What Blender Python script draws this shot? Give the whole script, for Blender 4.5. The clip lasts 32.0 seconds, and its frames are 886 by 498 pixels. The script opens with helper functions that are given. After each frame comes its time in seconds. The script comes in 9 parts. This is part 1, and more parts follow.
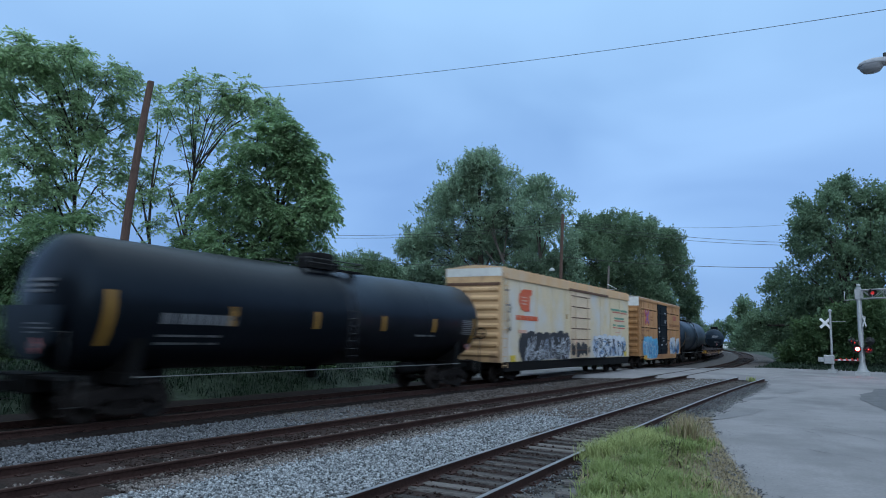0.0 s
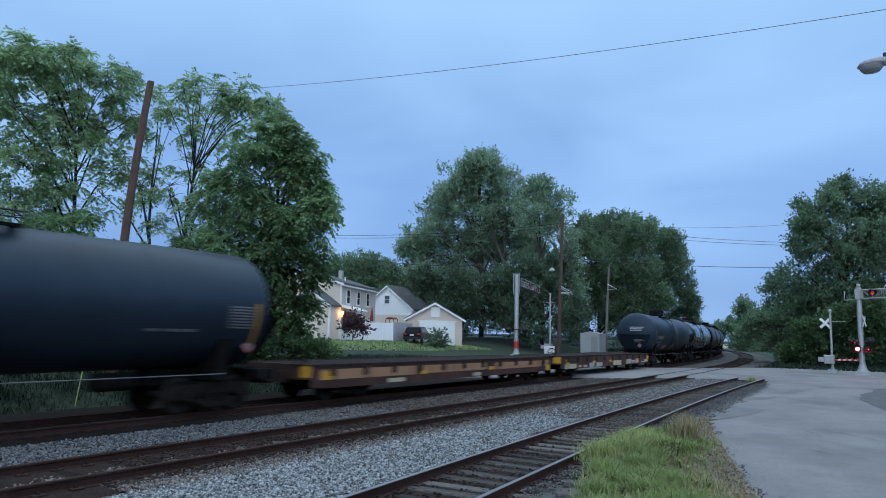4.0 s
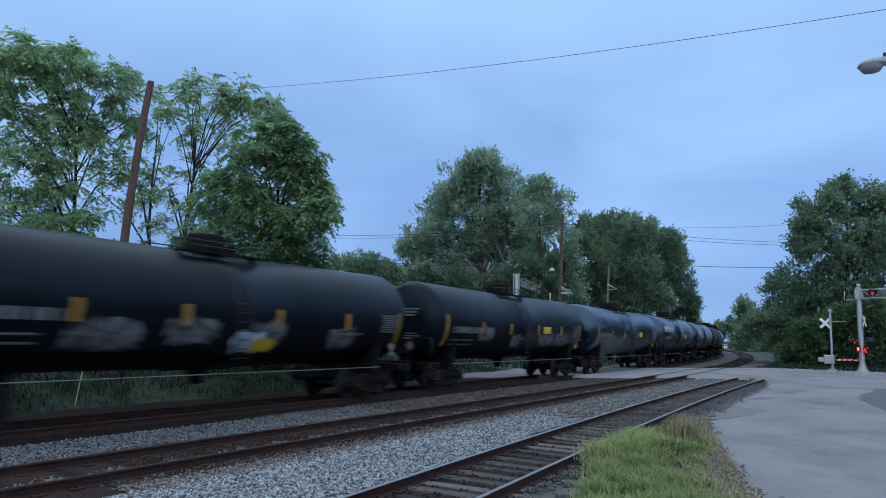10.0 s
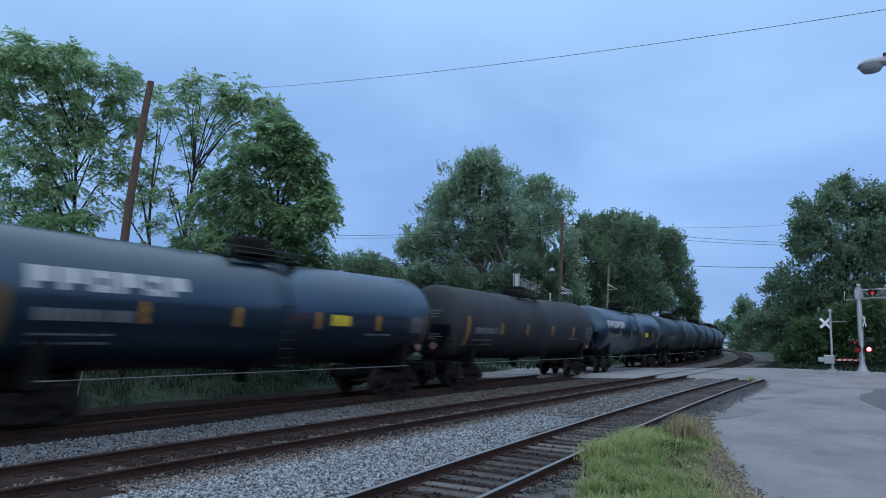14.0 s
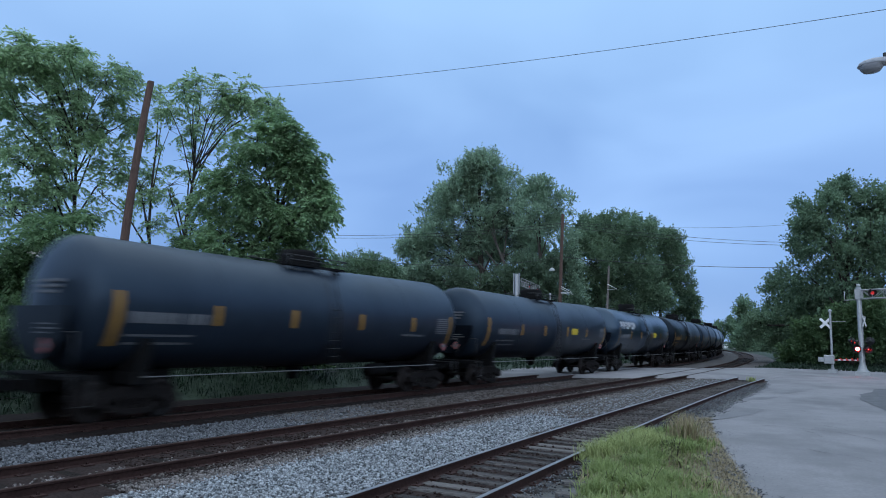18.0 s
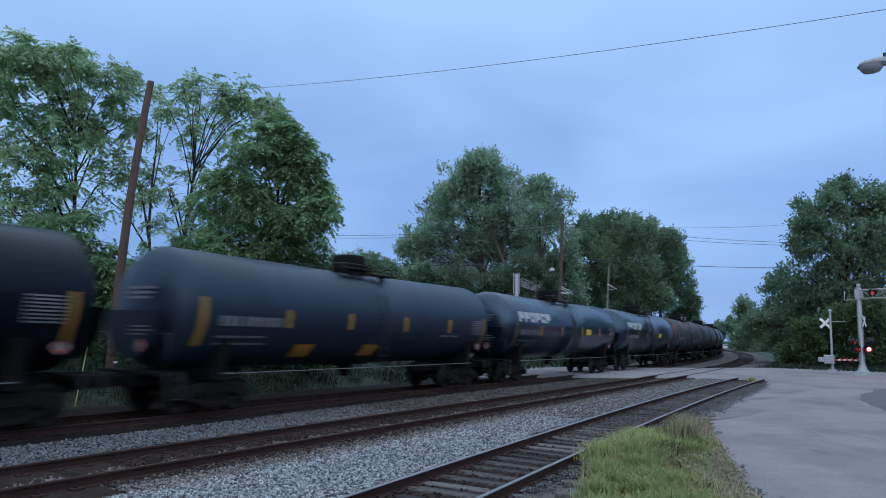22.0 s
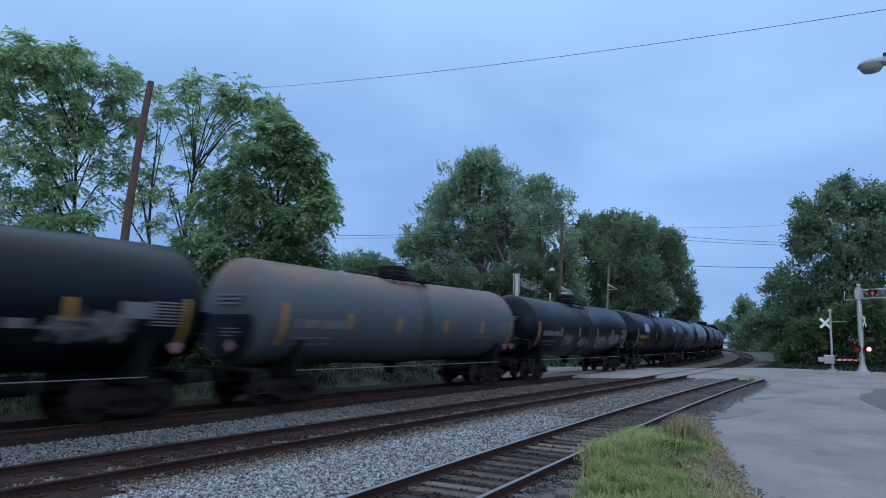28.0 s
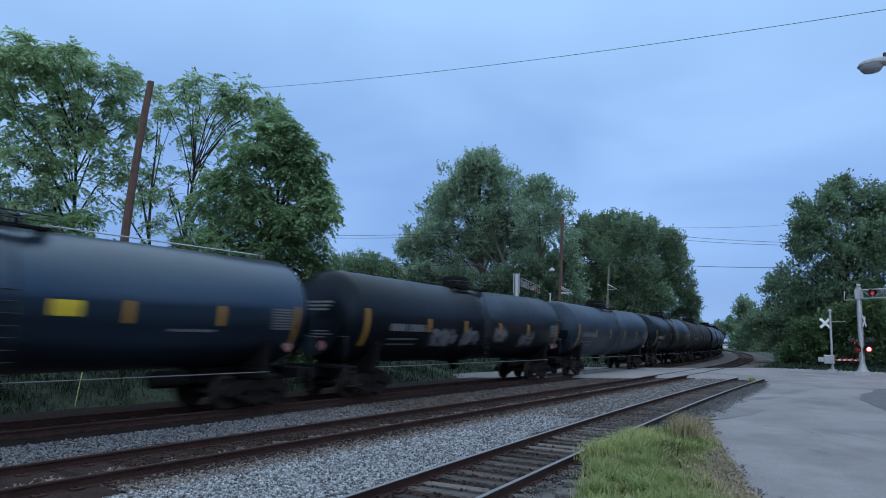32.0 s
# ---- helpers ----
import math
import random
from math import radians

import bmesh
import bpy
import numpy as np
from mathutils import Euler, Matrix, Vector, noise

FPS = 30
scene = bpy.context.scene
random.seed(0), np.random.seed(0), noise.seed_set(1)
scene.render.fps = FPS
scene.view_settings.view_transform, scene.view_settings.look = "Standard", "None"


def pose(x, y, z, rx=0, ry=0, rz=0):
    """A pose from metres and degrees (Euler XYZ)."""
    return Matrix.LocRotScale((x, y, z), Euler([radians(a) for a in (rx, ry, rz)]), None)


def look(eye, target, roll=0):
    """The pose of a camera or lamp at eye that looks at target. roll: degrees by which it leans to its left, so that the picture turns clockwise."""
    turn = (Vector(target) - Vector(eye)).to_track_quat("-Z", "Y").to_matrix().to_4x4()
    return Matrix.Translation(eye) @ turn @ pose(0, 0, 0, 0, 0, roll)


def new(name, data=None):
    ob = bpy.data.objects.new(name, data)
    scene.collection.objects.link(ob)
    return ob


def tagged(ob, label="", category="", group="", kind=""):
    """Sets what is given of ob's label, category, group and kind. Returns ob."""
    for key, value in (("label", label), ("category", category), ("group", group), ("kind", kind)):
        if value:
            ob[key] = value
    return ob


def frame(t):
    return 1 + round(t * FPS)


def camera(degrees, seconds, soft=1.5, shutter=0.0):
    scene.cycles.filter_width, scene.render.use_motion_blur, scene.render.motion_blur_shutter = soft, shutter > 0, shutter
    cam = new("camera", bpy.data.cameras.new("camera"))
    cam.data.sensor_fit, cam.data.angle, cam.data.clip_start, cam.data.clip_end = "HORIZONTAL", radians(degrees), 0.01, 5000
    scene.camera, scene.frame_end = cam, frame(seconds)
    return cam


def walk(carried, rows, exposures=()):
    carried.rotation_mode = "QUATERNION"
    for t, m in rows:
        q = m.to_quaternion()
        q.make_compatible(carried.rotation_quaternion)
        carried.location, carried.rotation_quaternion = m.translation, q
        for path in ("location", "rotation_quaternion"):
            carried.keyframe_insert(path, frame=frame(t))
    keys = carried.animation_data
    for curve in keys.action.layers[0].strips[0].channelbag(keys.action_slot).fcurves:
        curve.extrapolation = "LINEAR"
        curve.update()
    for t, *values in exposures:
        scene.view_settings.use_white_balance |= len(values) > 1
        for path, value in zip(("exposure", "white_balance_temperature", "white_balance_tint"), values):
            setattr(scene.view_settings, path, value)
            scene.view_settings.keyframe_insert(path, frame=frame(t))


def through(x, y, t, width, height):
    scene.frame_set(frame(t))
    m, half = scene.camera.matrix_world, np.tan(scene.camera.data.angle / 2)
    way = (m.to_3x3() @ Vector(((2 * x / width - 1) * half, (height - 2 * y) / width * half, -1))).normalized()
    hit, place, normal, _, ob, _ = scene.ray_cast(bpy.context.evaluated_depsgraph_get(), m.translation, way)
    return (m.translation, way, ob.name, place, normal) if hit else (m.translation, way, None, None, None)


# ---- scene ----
cam = camera(67.05, 32.0, soft=1.0, shutter=0.6)
EYE = Vector((0.0, 0.0, 2.16))
AHEAD = Vector((-0.5315, 0.8373, 0.12815))
VIEW = look(EYE, EYE + AHEAD * 10, 1.364)
walk(cam, [(0.0, VIEW), (32.0, VIEW)], [(0.0, 0.0, 6500, 6), (3.5, 0.0, 6500, 6), (5.5, 0.0, 6500, 10), (32.0, 0.0, 6500, 10)])

# ---------------------------------------------------------------- sky and sun
SUN_TURN, SUN_HIGH = 150.0, 9.0      # degrees: compass turn of the low sun behind the clouds, its height


def make_world():
    world = bpy.data.worlds.new("dusk_sky")
    scene.world = world
    world.use_nodes = True
    nt = world.node_tree
    nt.nodes.clear()
    N, L = nt.nodes.new, nt.links.new
    out, bg = N("ShaderNodeOutputWorld"), N("ShaderNodeBackground")
    sky = N("ShaderNodeTexSky")
    sky.sky_type, sky.sun_disc = "NISHITA", False
    sky.sun_elevation, sky.sun_rotation = radians(SUN_HIGH), radians(SUN_TURN)
    sky.air_density, sky.dust_density, sky.ozone_density = 1.0, 0.6, 2.5
    dim = N("ShaderNodeMix"); dim.data_type, dim.blend_type = "RGBA", "MULTIPLY"
    dim.inputs[0].default_value = 1.0
    dim.inputs[7].default_value = (0.10, 0.10, 0.10, 1)
    L(sky.outputs[0], dim.inputs[6])
    # soft layered cloud, stretched along the horizon
    tc, mp = N("ShaderNodeTexCoord"), N("ShaderNodeMapping")
    mp.inputs["Scale"].default_value = (1.0, 1.0, 2.6)
    L(tc.outputs["Generated"], mp.inputs[0])
    n1 = N("ShaderNodeTexNoise"); n1.inputs["Scale"].default_value = 2.2
    n1.inputs["Detail"].default_value = 3.5; n1.inputs["Roughness"].default_value = 0.42
    n1.inputs["Distortion"].default_value = 0.4
    L(mp.outputs[0], n1.inputs["Vector"])
    ramp = N("ShaderNodeValToRGB")
    ramp.color_ramp.elements[0].position, ramp.color_ramp.elements[0].color = 0.34, (0.18, 0.33, 0.68, 1)
    ramp.color_ramp.elements[1].position, ramp.color_ramp.elements[1].color = 0.66, (0.31, 0.51, 0.90, 1)
    L(n1.outputs["Fac"], ramp.inputs[0])
    # the cloud deck is paler overhead
    sep = N("ShaderNodeSeparateXYZ"); L(tc.outputs["Generated"], sep.inputs[0])
    up = N("ShaderNodeMapRange"); up.inputs[1].default_value, up.inputs[2].default_value = 0.22, 0.62
    L(sep.outputs[2], up.inputs[0])
    pale = N("ShaderNodeMix"); pale.data_type = "RGBA"
    L(up.outputs[0], pale.inputs[0]); L(ramp.outputs[0], pale.inputs[6])
    pale.inputs[7].default_value = (0.40, 0.66, 1.0, 1)
    # an overcast dome is brightest overhead
    top = N("ShaderNodeMapRange"); top.inputs[1].default_value, top.inputs[2].default_value = 0.50, 0.95
    L(sep.outputs[2], top.inputs[0])
    dome = N("ShaderNodeMix"); dome.data_type = "RGBA"
    L(top.outputs[0], dome.inputs[0]); L(pale.outputs[2], dome.inputs[6])
    dome.inputs[7].default_value = (1.15, 1.38, 1.62, 1)
    # towards the sunken sun, behind the camera, the whole deck is paler
    dot = N("ShaderNodeVectorMath"); dot.operation = "DOT_PRODUCT"
    dot.inputs[1].default_value = (0.62, -0.76, 0.2)
    L(tc.outputs["Generated"], dot.inputs[0])
    dusk = N("ShaderNodeMapRange"); dusk.inputs[1].default_value, dusk.inputs[2].default_value = -0.25, 1.0
    L(dot.outputs["Value"], dusk.inputs[0])
    warm = N("ShaderNodeMix"); warm.data_type = "RGBA"
    L(dusk.outputs[0], warm.inputs[0]); L(dome.outputs[2], warm.inputs[6])
    warm.inputs[7].default_value = (0.93, 1.17, 1.57, 1)
    mix = N("ShaderNodeMix"); mix.data_type = "RGBA"; mix.inputs[0].default_value = 0.9
    L(dim.outputs[2], mix.inputs[6]); L(warm.outputs[2], mix.inputs[7])
    L(mix.outputs[2], bg.inputs[0]); bg.inputs[1].default_value = 1.18
    L(bg.outputs[0], out.inputs[0])


make_world()
sun = new("sun", bpy.data.lights.new("sun", "SUN"))
sun.data.energy, sun.data.angle, sun.data.color = 0.25, radians(60), (0.92, 0.96, 1.0)
sun.matrix_world = look((10, -14, 24), (-12, 20, 0))


# ---------------------------------------------------------------- materials
def mat(name, c1, c2=None, scale=8.0, rough=0.8, metal=0.0, bump=0.2, big=0.4, vary=0.0, spec=0.5, stretch=None, island=0.0):
    """Two colours mixed by fine and coarse noise, with relief; vary: by object, island: by loose piece."""
    m = bpy.data.materials.new(name)
    m.use_nodes = True
    nt = m.node_tree
    N, L = nt.nodes.new, nt.links.new
    b = nt.nodes["Principled BSDF"]
    c2 = c2 or tuple(min(1, v * 1.35 + 0.01) for v in c1)
    tc = N("ShaderNodeTexCoord")
    src = tc.outputs["Object"]
    if stretch:
        mp = N("ShaderNodeMapping"); mp.inputs["Scale"].default_value = stretch
        L(src, mp.inputs[0]); src = mp.outputs[0]
    n1, n2 = N("ShaderNodeTexNoise"), N("ShaderNodeTexNoise")
    for n, s, d in ((n1, scale, 6.0), (n2, scale * 0.11, 4.0)):
        n.inputs["Scale"].default_value, n.inputs["Detail"].default_value = s, d
        L(src, n.inputs["Vector"])
    mx = N("ShaderNodeMix"); mx.inputs[0].default_value = big
    L(n1.outputs["Fac"], mx.inputs[2]); L(n2.outputs["Fac"], mx.inputs[3])
    rg = N("ShaderNodeMapRange"); rg.inputs[1].default_value, rg.inputs[2].default_value = 0.32, 0.68
    L(mx.outputs[0], rg.inputs[0])
    fac = rg.outputs[0]
    if vary or island:
        src2 = N("ShaderNodeObjectInfo").outputs["Random"] if vary else N("ShaderNodeNewGeometry").outputs["Random Per Island"]
        ad = N("ShaderNodeMath"); ad.operation = "MULTIPLY_ADD"
        ad.inputs[1].default_value, ad.inputs[2].default_value = (vary or island), -0.5 * (vary or island)
        L(src2, ad.inputs[0])
        sm = N("ShaderNodeMath"); sm.use_clamp = True
        L(fac, sm.inputs[0]); L(ad.outputs[0], sm.inputs[1]); fac = sm.outputs[0]
    col = N("ShaderNodeMix"); col.data_type = "RGBA"
    col.inputs[6].default_value, col.inputs[7].default_value = (*c1, 1), (*c2, 1)
    L(fac, col.inputs[0]); L(col.outputs[2], b.inputs["Base Color"])
    b.inputs["Roughness"].default_value, b.inputs["Metallic"].default_value = rough, metal
    b.inputs["Specular IOR Level"].default_value = spec
    if bump:
        bp = N("ShaderNodeBump"); bp.inputs["Strength"].default_value, bp.inputs["Distance"].default_value = bump, 0.5 / scale
        L(n1.outputs["Fac"], bp.inputs["Height"]); L(bp.outputs[0], b.inputs["Normal"])
    return m


def leaf_mat(name, dark, light, through=0.48):
    m = bpy.data.materials.new(name)
    m.use_nodes = True
    nt = m.node_tree
    N, L = nt.nodes.new, nt.links.new
    nt.nodes.clear()
    out, df, tr, mx = N("ShaderNodeOutputMaterial"), N("ShaderNodeBsdfPrincipled"), N("ShaderNodeBsdfTranslucent"), N("ShaderNodeMixShader")
    geo, tc, nz = N("ShaderNodeNewGeometry"), N("ShaderNodeTexCoord"), N("ShaderNodeTexNoise")
    nz.inputs["Scale"].default_value = 0.35
    L(tc.outputs["Object"], nz.inputs["Vector"])
    ad = N("ShaderNodeMath"); ad.operation = "MULTIPLY_ADD"; ad.inputs[1].default_value = 0.6
    L(geo.outputs["Random Per Island"], ad.inputs[0]); 
    sb = N("ShaderNodeMapRange"); sb.inputs[1].default_value, sb.inputs[2].default_value = 0.35, 0.65
    sb.inputs[4].default_value = 0.4
    L(nz.outputs["Fac"], sb.inputs[0]); L(sb.outputs[0], ad.inputs[2])
    col = N("ShaderNodeMix"); col.data_type = "RGBA"
    col.inputs[6].default_value, col.inputs[7].default_value = (*dark, 1), (*light, 1)
    L(ad.outputs[0], col.inputs[0])
    L(col.outputs[2], df.inputs["Base Color"]); L(col.outputs[2], tr.inputs[0])
    df.inputs["Roughness"].default_value = 0.55
    df.inputs["Specular IOR Level"].default_value = 0.3
    mx.inputs[0].default_value = through   # half of the light that a leaf takes goes on through it
    L(df.outputs[0], mx.inputs[1]); L(tr.outputs[0], mx.inputs[2]); L(mx.outputs[0], out.inputs[0])
    return m


def glow_mat(name, color, strength):
    m = bpy.data.materials.new(name)
    m.use_nodes = True
    b = m.node_tree.nodes["Principled BSDF"]
    b.inputs["Base Color"].default_value = (*color, 1)
    b.inputs["Emission Color"].default_value = (*color, 1)
    b.inputs["Emission Strength"].default_value = strength
    return m


def glass_mat(name, tint=(0.03, 0.035, 0.04)):
    m = bpy.data.materials.new(name)
    m.use_nodes = True
    b = m.node_tree.nodes["Principled BSDF"]
    b.inputs["Base Color"].default_value = (*tint, 1)
    b.inputs["Roughness"].default_value = 0.06
    b.inputs["Specular IOR Level"].default_value = 0.8
    return m


def worn_paint(name, base, wear, scale=0.6, low=0.45, high=0.62, rough=0.6, fine=14.0, streak=(1, 1, 0.25)):
    """Paint with patches of wear (rust, fading, grime) that have a shape of their own."""
    m = mat(name, base, tuple(v * 1.25 + 0.004 for v in base), scale=fine, rough=rough, bump=0.05)
    nt = m.node_tree
    N, L = nt.nodes.new, nt.links.new
    b = nt.nodes["Principled BSDF"]
    old = b.inputs["Base Color"].links[0].from_socket
    tc, mp, nz, rg, mx = N("ShaderNodeTexCoord"), N("ShaderNodeMapping"), N("ShaderNodeTexNoise"), N("ShaderNodeMapRange"), N("ShaderNodeMix")
    mp.inputs["Scale"].default_value = streak
    nz.inputs["Scale"].default_value, nz.inputs["Detail"].default_value, nz.inputs["Roughness"].default_value = scale, 7.0, 0.6
    rg.inputs[1].default_value, rg.inputs[2].default_value = low, high
    mx.data_type = "RGBA"
    mx.inputs[7].default_value = (*wear, 1)
    L(tc.outputs["Object"], mp.inputs[0]); L(mp.outputs[0], nz.inputs["Vector"]); L(nz.outputs["Fac"], rg.inputs[0])
    L(rg.outputs[0], mx.inputs[0]); L(old, mx.inputs[6]); L(mx.outputs[2], b.inputs["Base Color"])
    return m


def crown_rust(m, low, high):
    """Keeps the wear of worn_paint() to the upper shell, where water stands."""
    nt = m.node_tree
    N, L = nt.nodes.new, nt.links.new
    mix = nt.nodes["Principled BSDF"].inputs["Base Color"].links[0].from_node
    fac = mix.inputs[0].links[0].from_socket
    tc, sep, rg, mul = N("ShaderNodeTexCoord"), N("ShaderNodeSeparateXYZ"), N("ShaderNodeMapRange"), N("ShaderNodeMath")
    rg.inputs[1].default_value, rg.inputs[2].default_value = low, high
    mul.operation = "MULTIPLY"
    L(tc.outputs["Object"], sep.inputs[0]); L(sep.outputs[2], rg.inputs[0])
    L(fac, mul.inputs[0]); L(rg.outputs[0], mul.inputs[1]); L(mul.outputs[0], mix.inputs[0])


def scrawl(name, fill, edge, gap, scale=1.6, line=0.10, core=0.36):
    """Spray paint: fat letters in one colour, dark edges, a third colour between."""
    m = bpy.data.materials.new(name)
    m.use_nodes = True
    nt = m.node_tree
    N, L = nt.nodes.new, nt.links.new
    b = nt.nodes["Principled BSDF"]
    tc, mp, wv, rp = N("ShaderNodeTexCoord"), N("ShaderNodeMapping"), N("ShaderNodeTexVoronoi"), N("ShaderNodeValToRGB")
    mp.inputs["Scale"].default_value = (scale, scale, scale * 0.75)
    nz = N("ShaderNodeTexNoise"); nz.inputs["Scale"].default_value, nz.inputs["Detail"].default_value = 1.3, 2.0
    ad = N("ShaderNodeVectorMath"); ad.operation = "MULTIPLY_ADD"; ad.inputs[1].default_value = (0.9, 0.9, 0.9)
    L(tc.outputs["Object"], mp.inputs[0]); L(mp.outputs[0], nz.inputs["Vector"])
    L(nz.outputs["Color"], ad.inputs[0]); L(mp.outputs[0], ad.inputs[2])
    wv.feature = "DISTANCE_TO_EDGE"; wv.inputs["Scale"].default_value = 1.5
    L(ad.outputs[0], wv.inputs["Vector"]); L(wv.outputs["Distance"], rp.inputs[0])
    rp.color_ramp.interpolation = "CONSTANT"
    e = rp.color_ramp.elements
    e[0].position, e[0].color = 0.0, (*edge, 1)
    e[1].position, e[1].color = line, (*fill, 1)
    k = e.new(core); k.color = (*gap, 1)
    L(rp.outputs[0], b.inputs["Base Color"])
    b.inputs["Roughness"].default_value = 0.6
    return m


M = {}
# Near-black turf: the shade of train and trees put into its colour.
M["shaded_turf"] = mat("shaded_turf", (0.008, 0.017, 0.008), (0.022, 0.042, 0.018), 2.2, 0.9, bump=0.6)
M["ballast"] = mat("ballast", (0.045, 0.048, 0.052), (0.22, 0.23, 0.24), 26.0, 0.9, bump=0.9, big=0.25)
M["stone"] = mat("ballast_stone", (0.055, 0.060, 0.064), (0.41, 0.43, 0.44), 30.0, 0.85, bump=0.3, big=0.1, island=1.0)
M["brown_stone"] = mat("brown_ballast_stone", (0.045, 0.037, 0.033), (0.15, 0.13, 0.115), 30.0, 0.9, bump=0.3, big=0.1, island=1.0)
M["dull_stone"] = mat("dull_ballast_stone", (0.022, 0.024, 0.027), (0.185, 0.19, 0.20), 30.0, 0.9, bump=0.3, big=0.1, island=1.0)
M["crib_stone"] = mat("crib_stone", (0.09, 0.075, 0.07), (0.26, 0.23, 0.21), 30.0, 0.9, bump=0.3, big=0.1, island=1.0)
M["rust_ballast"] = mat("rusty_ballast", (0.013, 0.009, 0.008), (0.050, 0.033, 0.028), 22.0, 0.95, bump=0.7, big=0.3, spec=0.15)
# Darker copy of the rusty ballast for the far track and its shoulder.
M["dark_ballast"] = mat("dark_ballast", (0.007, 0.005, 0.0045), (0.026, 0.018, 0.016), 22.0, 0.95, bump=0.7, big=0.3, spec=0.12)
M["dirty_ballast"] = mat("dirty_grey_ballast", (0.045, 0.040, 0.038), (0.115, 0.105, 0.098), 14.0, 0.95, bump=0.5, big=0.4, spec=0.15)
M["dirt"] = mat("gravelly_dirt", (0.055, 0.052, 0.046), (0.155, 0.148, 0.136), 16.0, 0.95, bump=0.6, big=0.5)
M["asphalt"] = worn_paint("worn_asphalt", (0.205, 0.196, 0.196), (0.145, 0.141, 0.142), 0.33, 0.42, 0.72, 0.95, 16.0, (1, 0.7, 1))
M["asphalt"].node_tree.nodes["Principled BSDF"].inputs["Specular IOR Level"].default_value = 0.2
M["asphalt_dark"] = mat("cracked_asphalt", (0.06, 0.06, 0.062), (0.11, 0.11, 0.112), 24.0, 0.9, bump=0.3, big=0.6)
M["asphalt_patch"] = mat("patched_asphalt", (0.085, 0.086, 0.088), (0.15, 0.15, 0.153), 18.0, 0.95, bump=0.25, big=0.5, spec=0.2)
M["asphalt_worn"] = mat("worn_out_asphalt", (0.145, 0.143, 0.144), (0.205, 0.199, 0.199), 9.0, 0.95, bump=0.25, big=0.6, spec=0.2)
M["panel"] = mat("crossing_panel", (0.12, 0.11, 0.105), (0.2, 0.19, 0.18), 12.0, 0.9, bump=0.3)
M["rail_side"] = mat("rusty_rail", (0.024, 0.012, 0.010), (0.055, 0.029, 0.024), 20.0, 0.85, bump=0.2, spec=0.2)
M["rail_head"] = mat("brown_rail_head", (0.040, 0.025, 0.021), (0.070, 0.048, 0.042), 40.0, 0.8, bump=0.02, spec=0.06)
M["rail_head_siding"] = mat("worn_rail_head", (0.22, 0.21, 0.21), (0.34, 0.33, 0.33), 40.0, 0.42, metal=0.8, bump=0.02)
M["tie"] = mat("weathered_tie", (0.020, 0.018, 0.018), (0.165, 0.152, 0.142), 14.0, 0.95, bump=0.8, vary=0.9, spec=0.08, stretch=(0.5, 4, 4))
M["tie_oily"] = mat("oily_tie", (0.010, 0.008, 0.007), (0.032, 0.025, 0.021), 14.0, 0.95, bump=0.6, vary=0.5, spec=0.12, stretch=(0.5, 4, 4))
M["bark"] = mat("bark", (0.028, 0.022, 0.018), (0.080, 0.066, 0.055), 9.0, 0.95, bump=0.9, stretch=(3, 3, 0.7))
M["pole"] = mat("creosoted_pole", (0.055, 0.032, 0.024), (0.12, 0.07, 0.052), 10.0, 0.9, bump=0.5, stretch=(3, 3, 0.4))
M["pole_grey"] = mat("grey_pole", (0.10, 0.085, 0.075), (0.2, 0.18, 0.16), 10.0, 0.9, bump=0.5, stretch=(3, 3, 0.4))
M["wire"] = mat("wire", (0.02, 0.02, 0.02), (0.05, 0.05, 0.05), 5.0, 0.6, bump=0)
M["galv"] = mat("galvanised_steel", (0.34, 0.345, 0.345), (0.46, 0.46, 0.455), 7.0, 0.45, metal=0.35, bump=0.05)
M["alu"] = mat("aluminium", (0.27, 0.27, 0.27), (0.37, 0.37, 0.365), 9.0, 0.4, metal=0.5, bump=0.04)
M["black_metal"] = mat("black_metal", (0.012, 0.012, 0.013), (0.03, 0.03, 0.03), 9.0, 0.6, bump=0.05)
M["white"] = mat("white_paint", (0.70, 0.70, 0.69), (0.82, 0.82, 0.8), 9.0, 0.55, bump=0.05)
M["red_stripe"] = mat("red_sheeting", (0.45, 0.03, 0.03), (0.6, 0.05, 0.04), 9.0, 0.4, bump=0.02)
M["leaf_a"] = leaf_mat("leaf_light", (0.164, 0.258, 0.136), (0.469, 0.642, 0.361))
M["leaf_b"] = leaf_mat("leaf_deep", (0.099, 0.178, 0.093), (0.315, 0.476, 0.240))
M["leaf_e"] = leaf_mat("leaf_silvery", (0.152, 0.238, 0.165), (0.378, 0.512, 0.354))
# Bush and woods leaves: shade under the trees is put into this darker colour.
M["leaf_bush_shaded"] = leaf_mat("leaf_bush_shaded", (0.054, 0.103, 0.047), (0.138, 0.218, 0.094))
M["leaf_c"] = leaf_mat("leaf_far", (0.088, 0.149, 0.095), (0.237, 0.347, 0.209))
# Darker copy of leaf_c: the shade of low trees put into the leaf colour.
M["leaf_shaded"] = leaf_mat("leaf_shaded", (0.067, 0.110, 0.076), (0.174, 0.252, 0.157))
M["leaf_d"] = leaf_mat("leaf_purple", (0.08, 0.048, 0.058), (0.17, 0.10, 0.12))
M["grass"] = leaf_mat("grass_blade", (0.145, 0.195, 0.070), (0.44, 0.47, 0.190))
M["fluff"] = leaf_mat("seeding_grass", (0.24, 0.29, 0.10), (0.50, 0.53, 0.24), 0.3)
M["straw"] = leaf_mat("dry_grass", (0.20, 0.16, 0.09), (0.45, 0.37, 0.23), 0.2)
# Bank grass blades, coloured dark for the shade of train and trees.
M["bank_blade"] = leaf_mat("shaded_bank_blade", (0.010, 0.021, 0.012), (0.032, 0.058, 0.032))
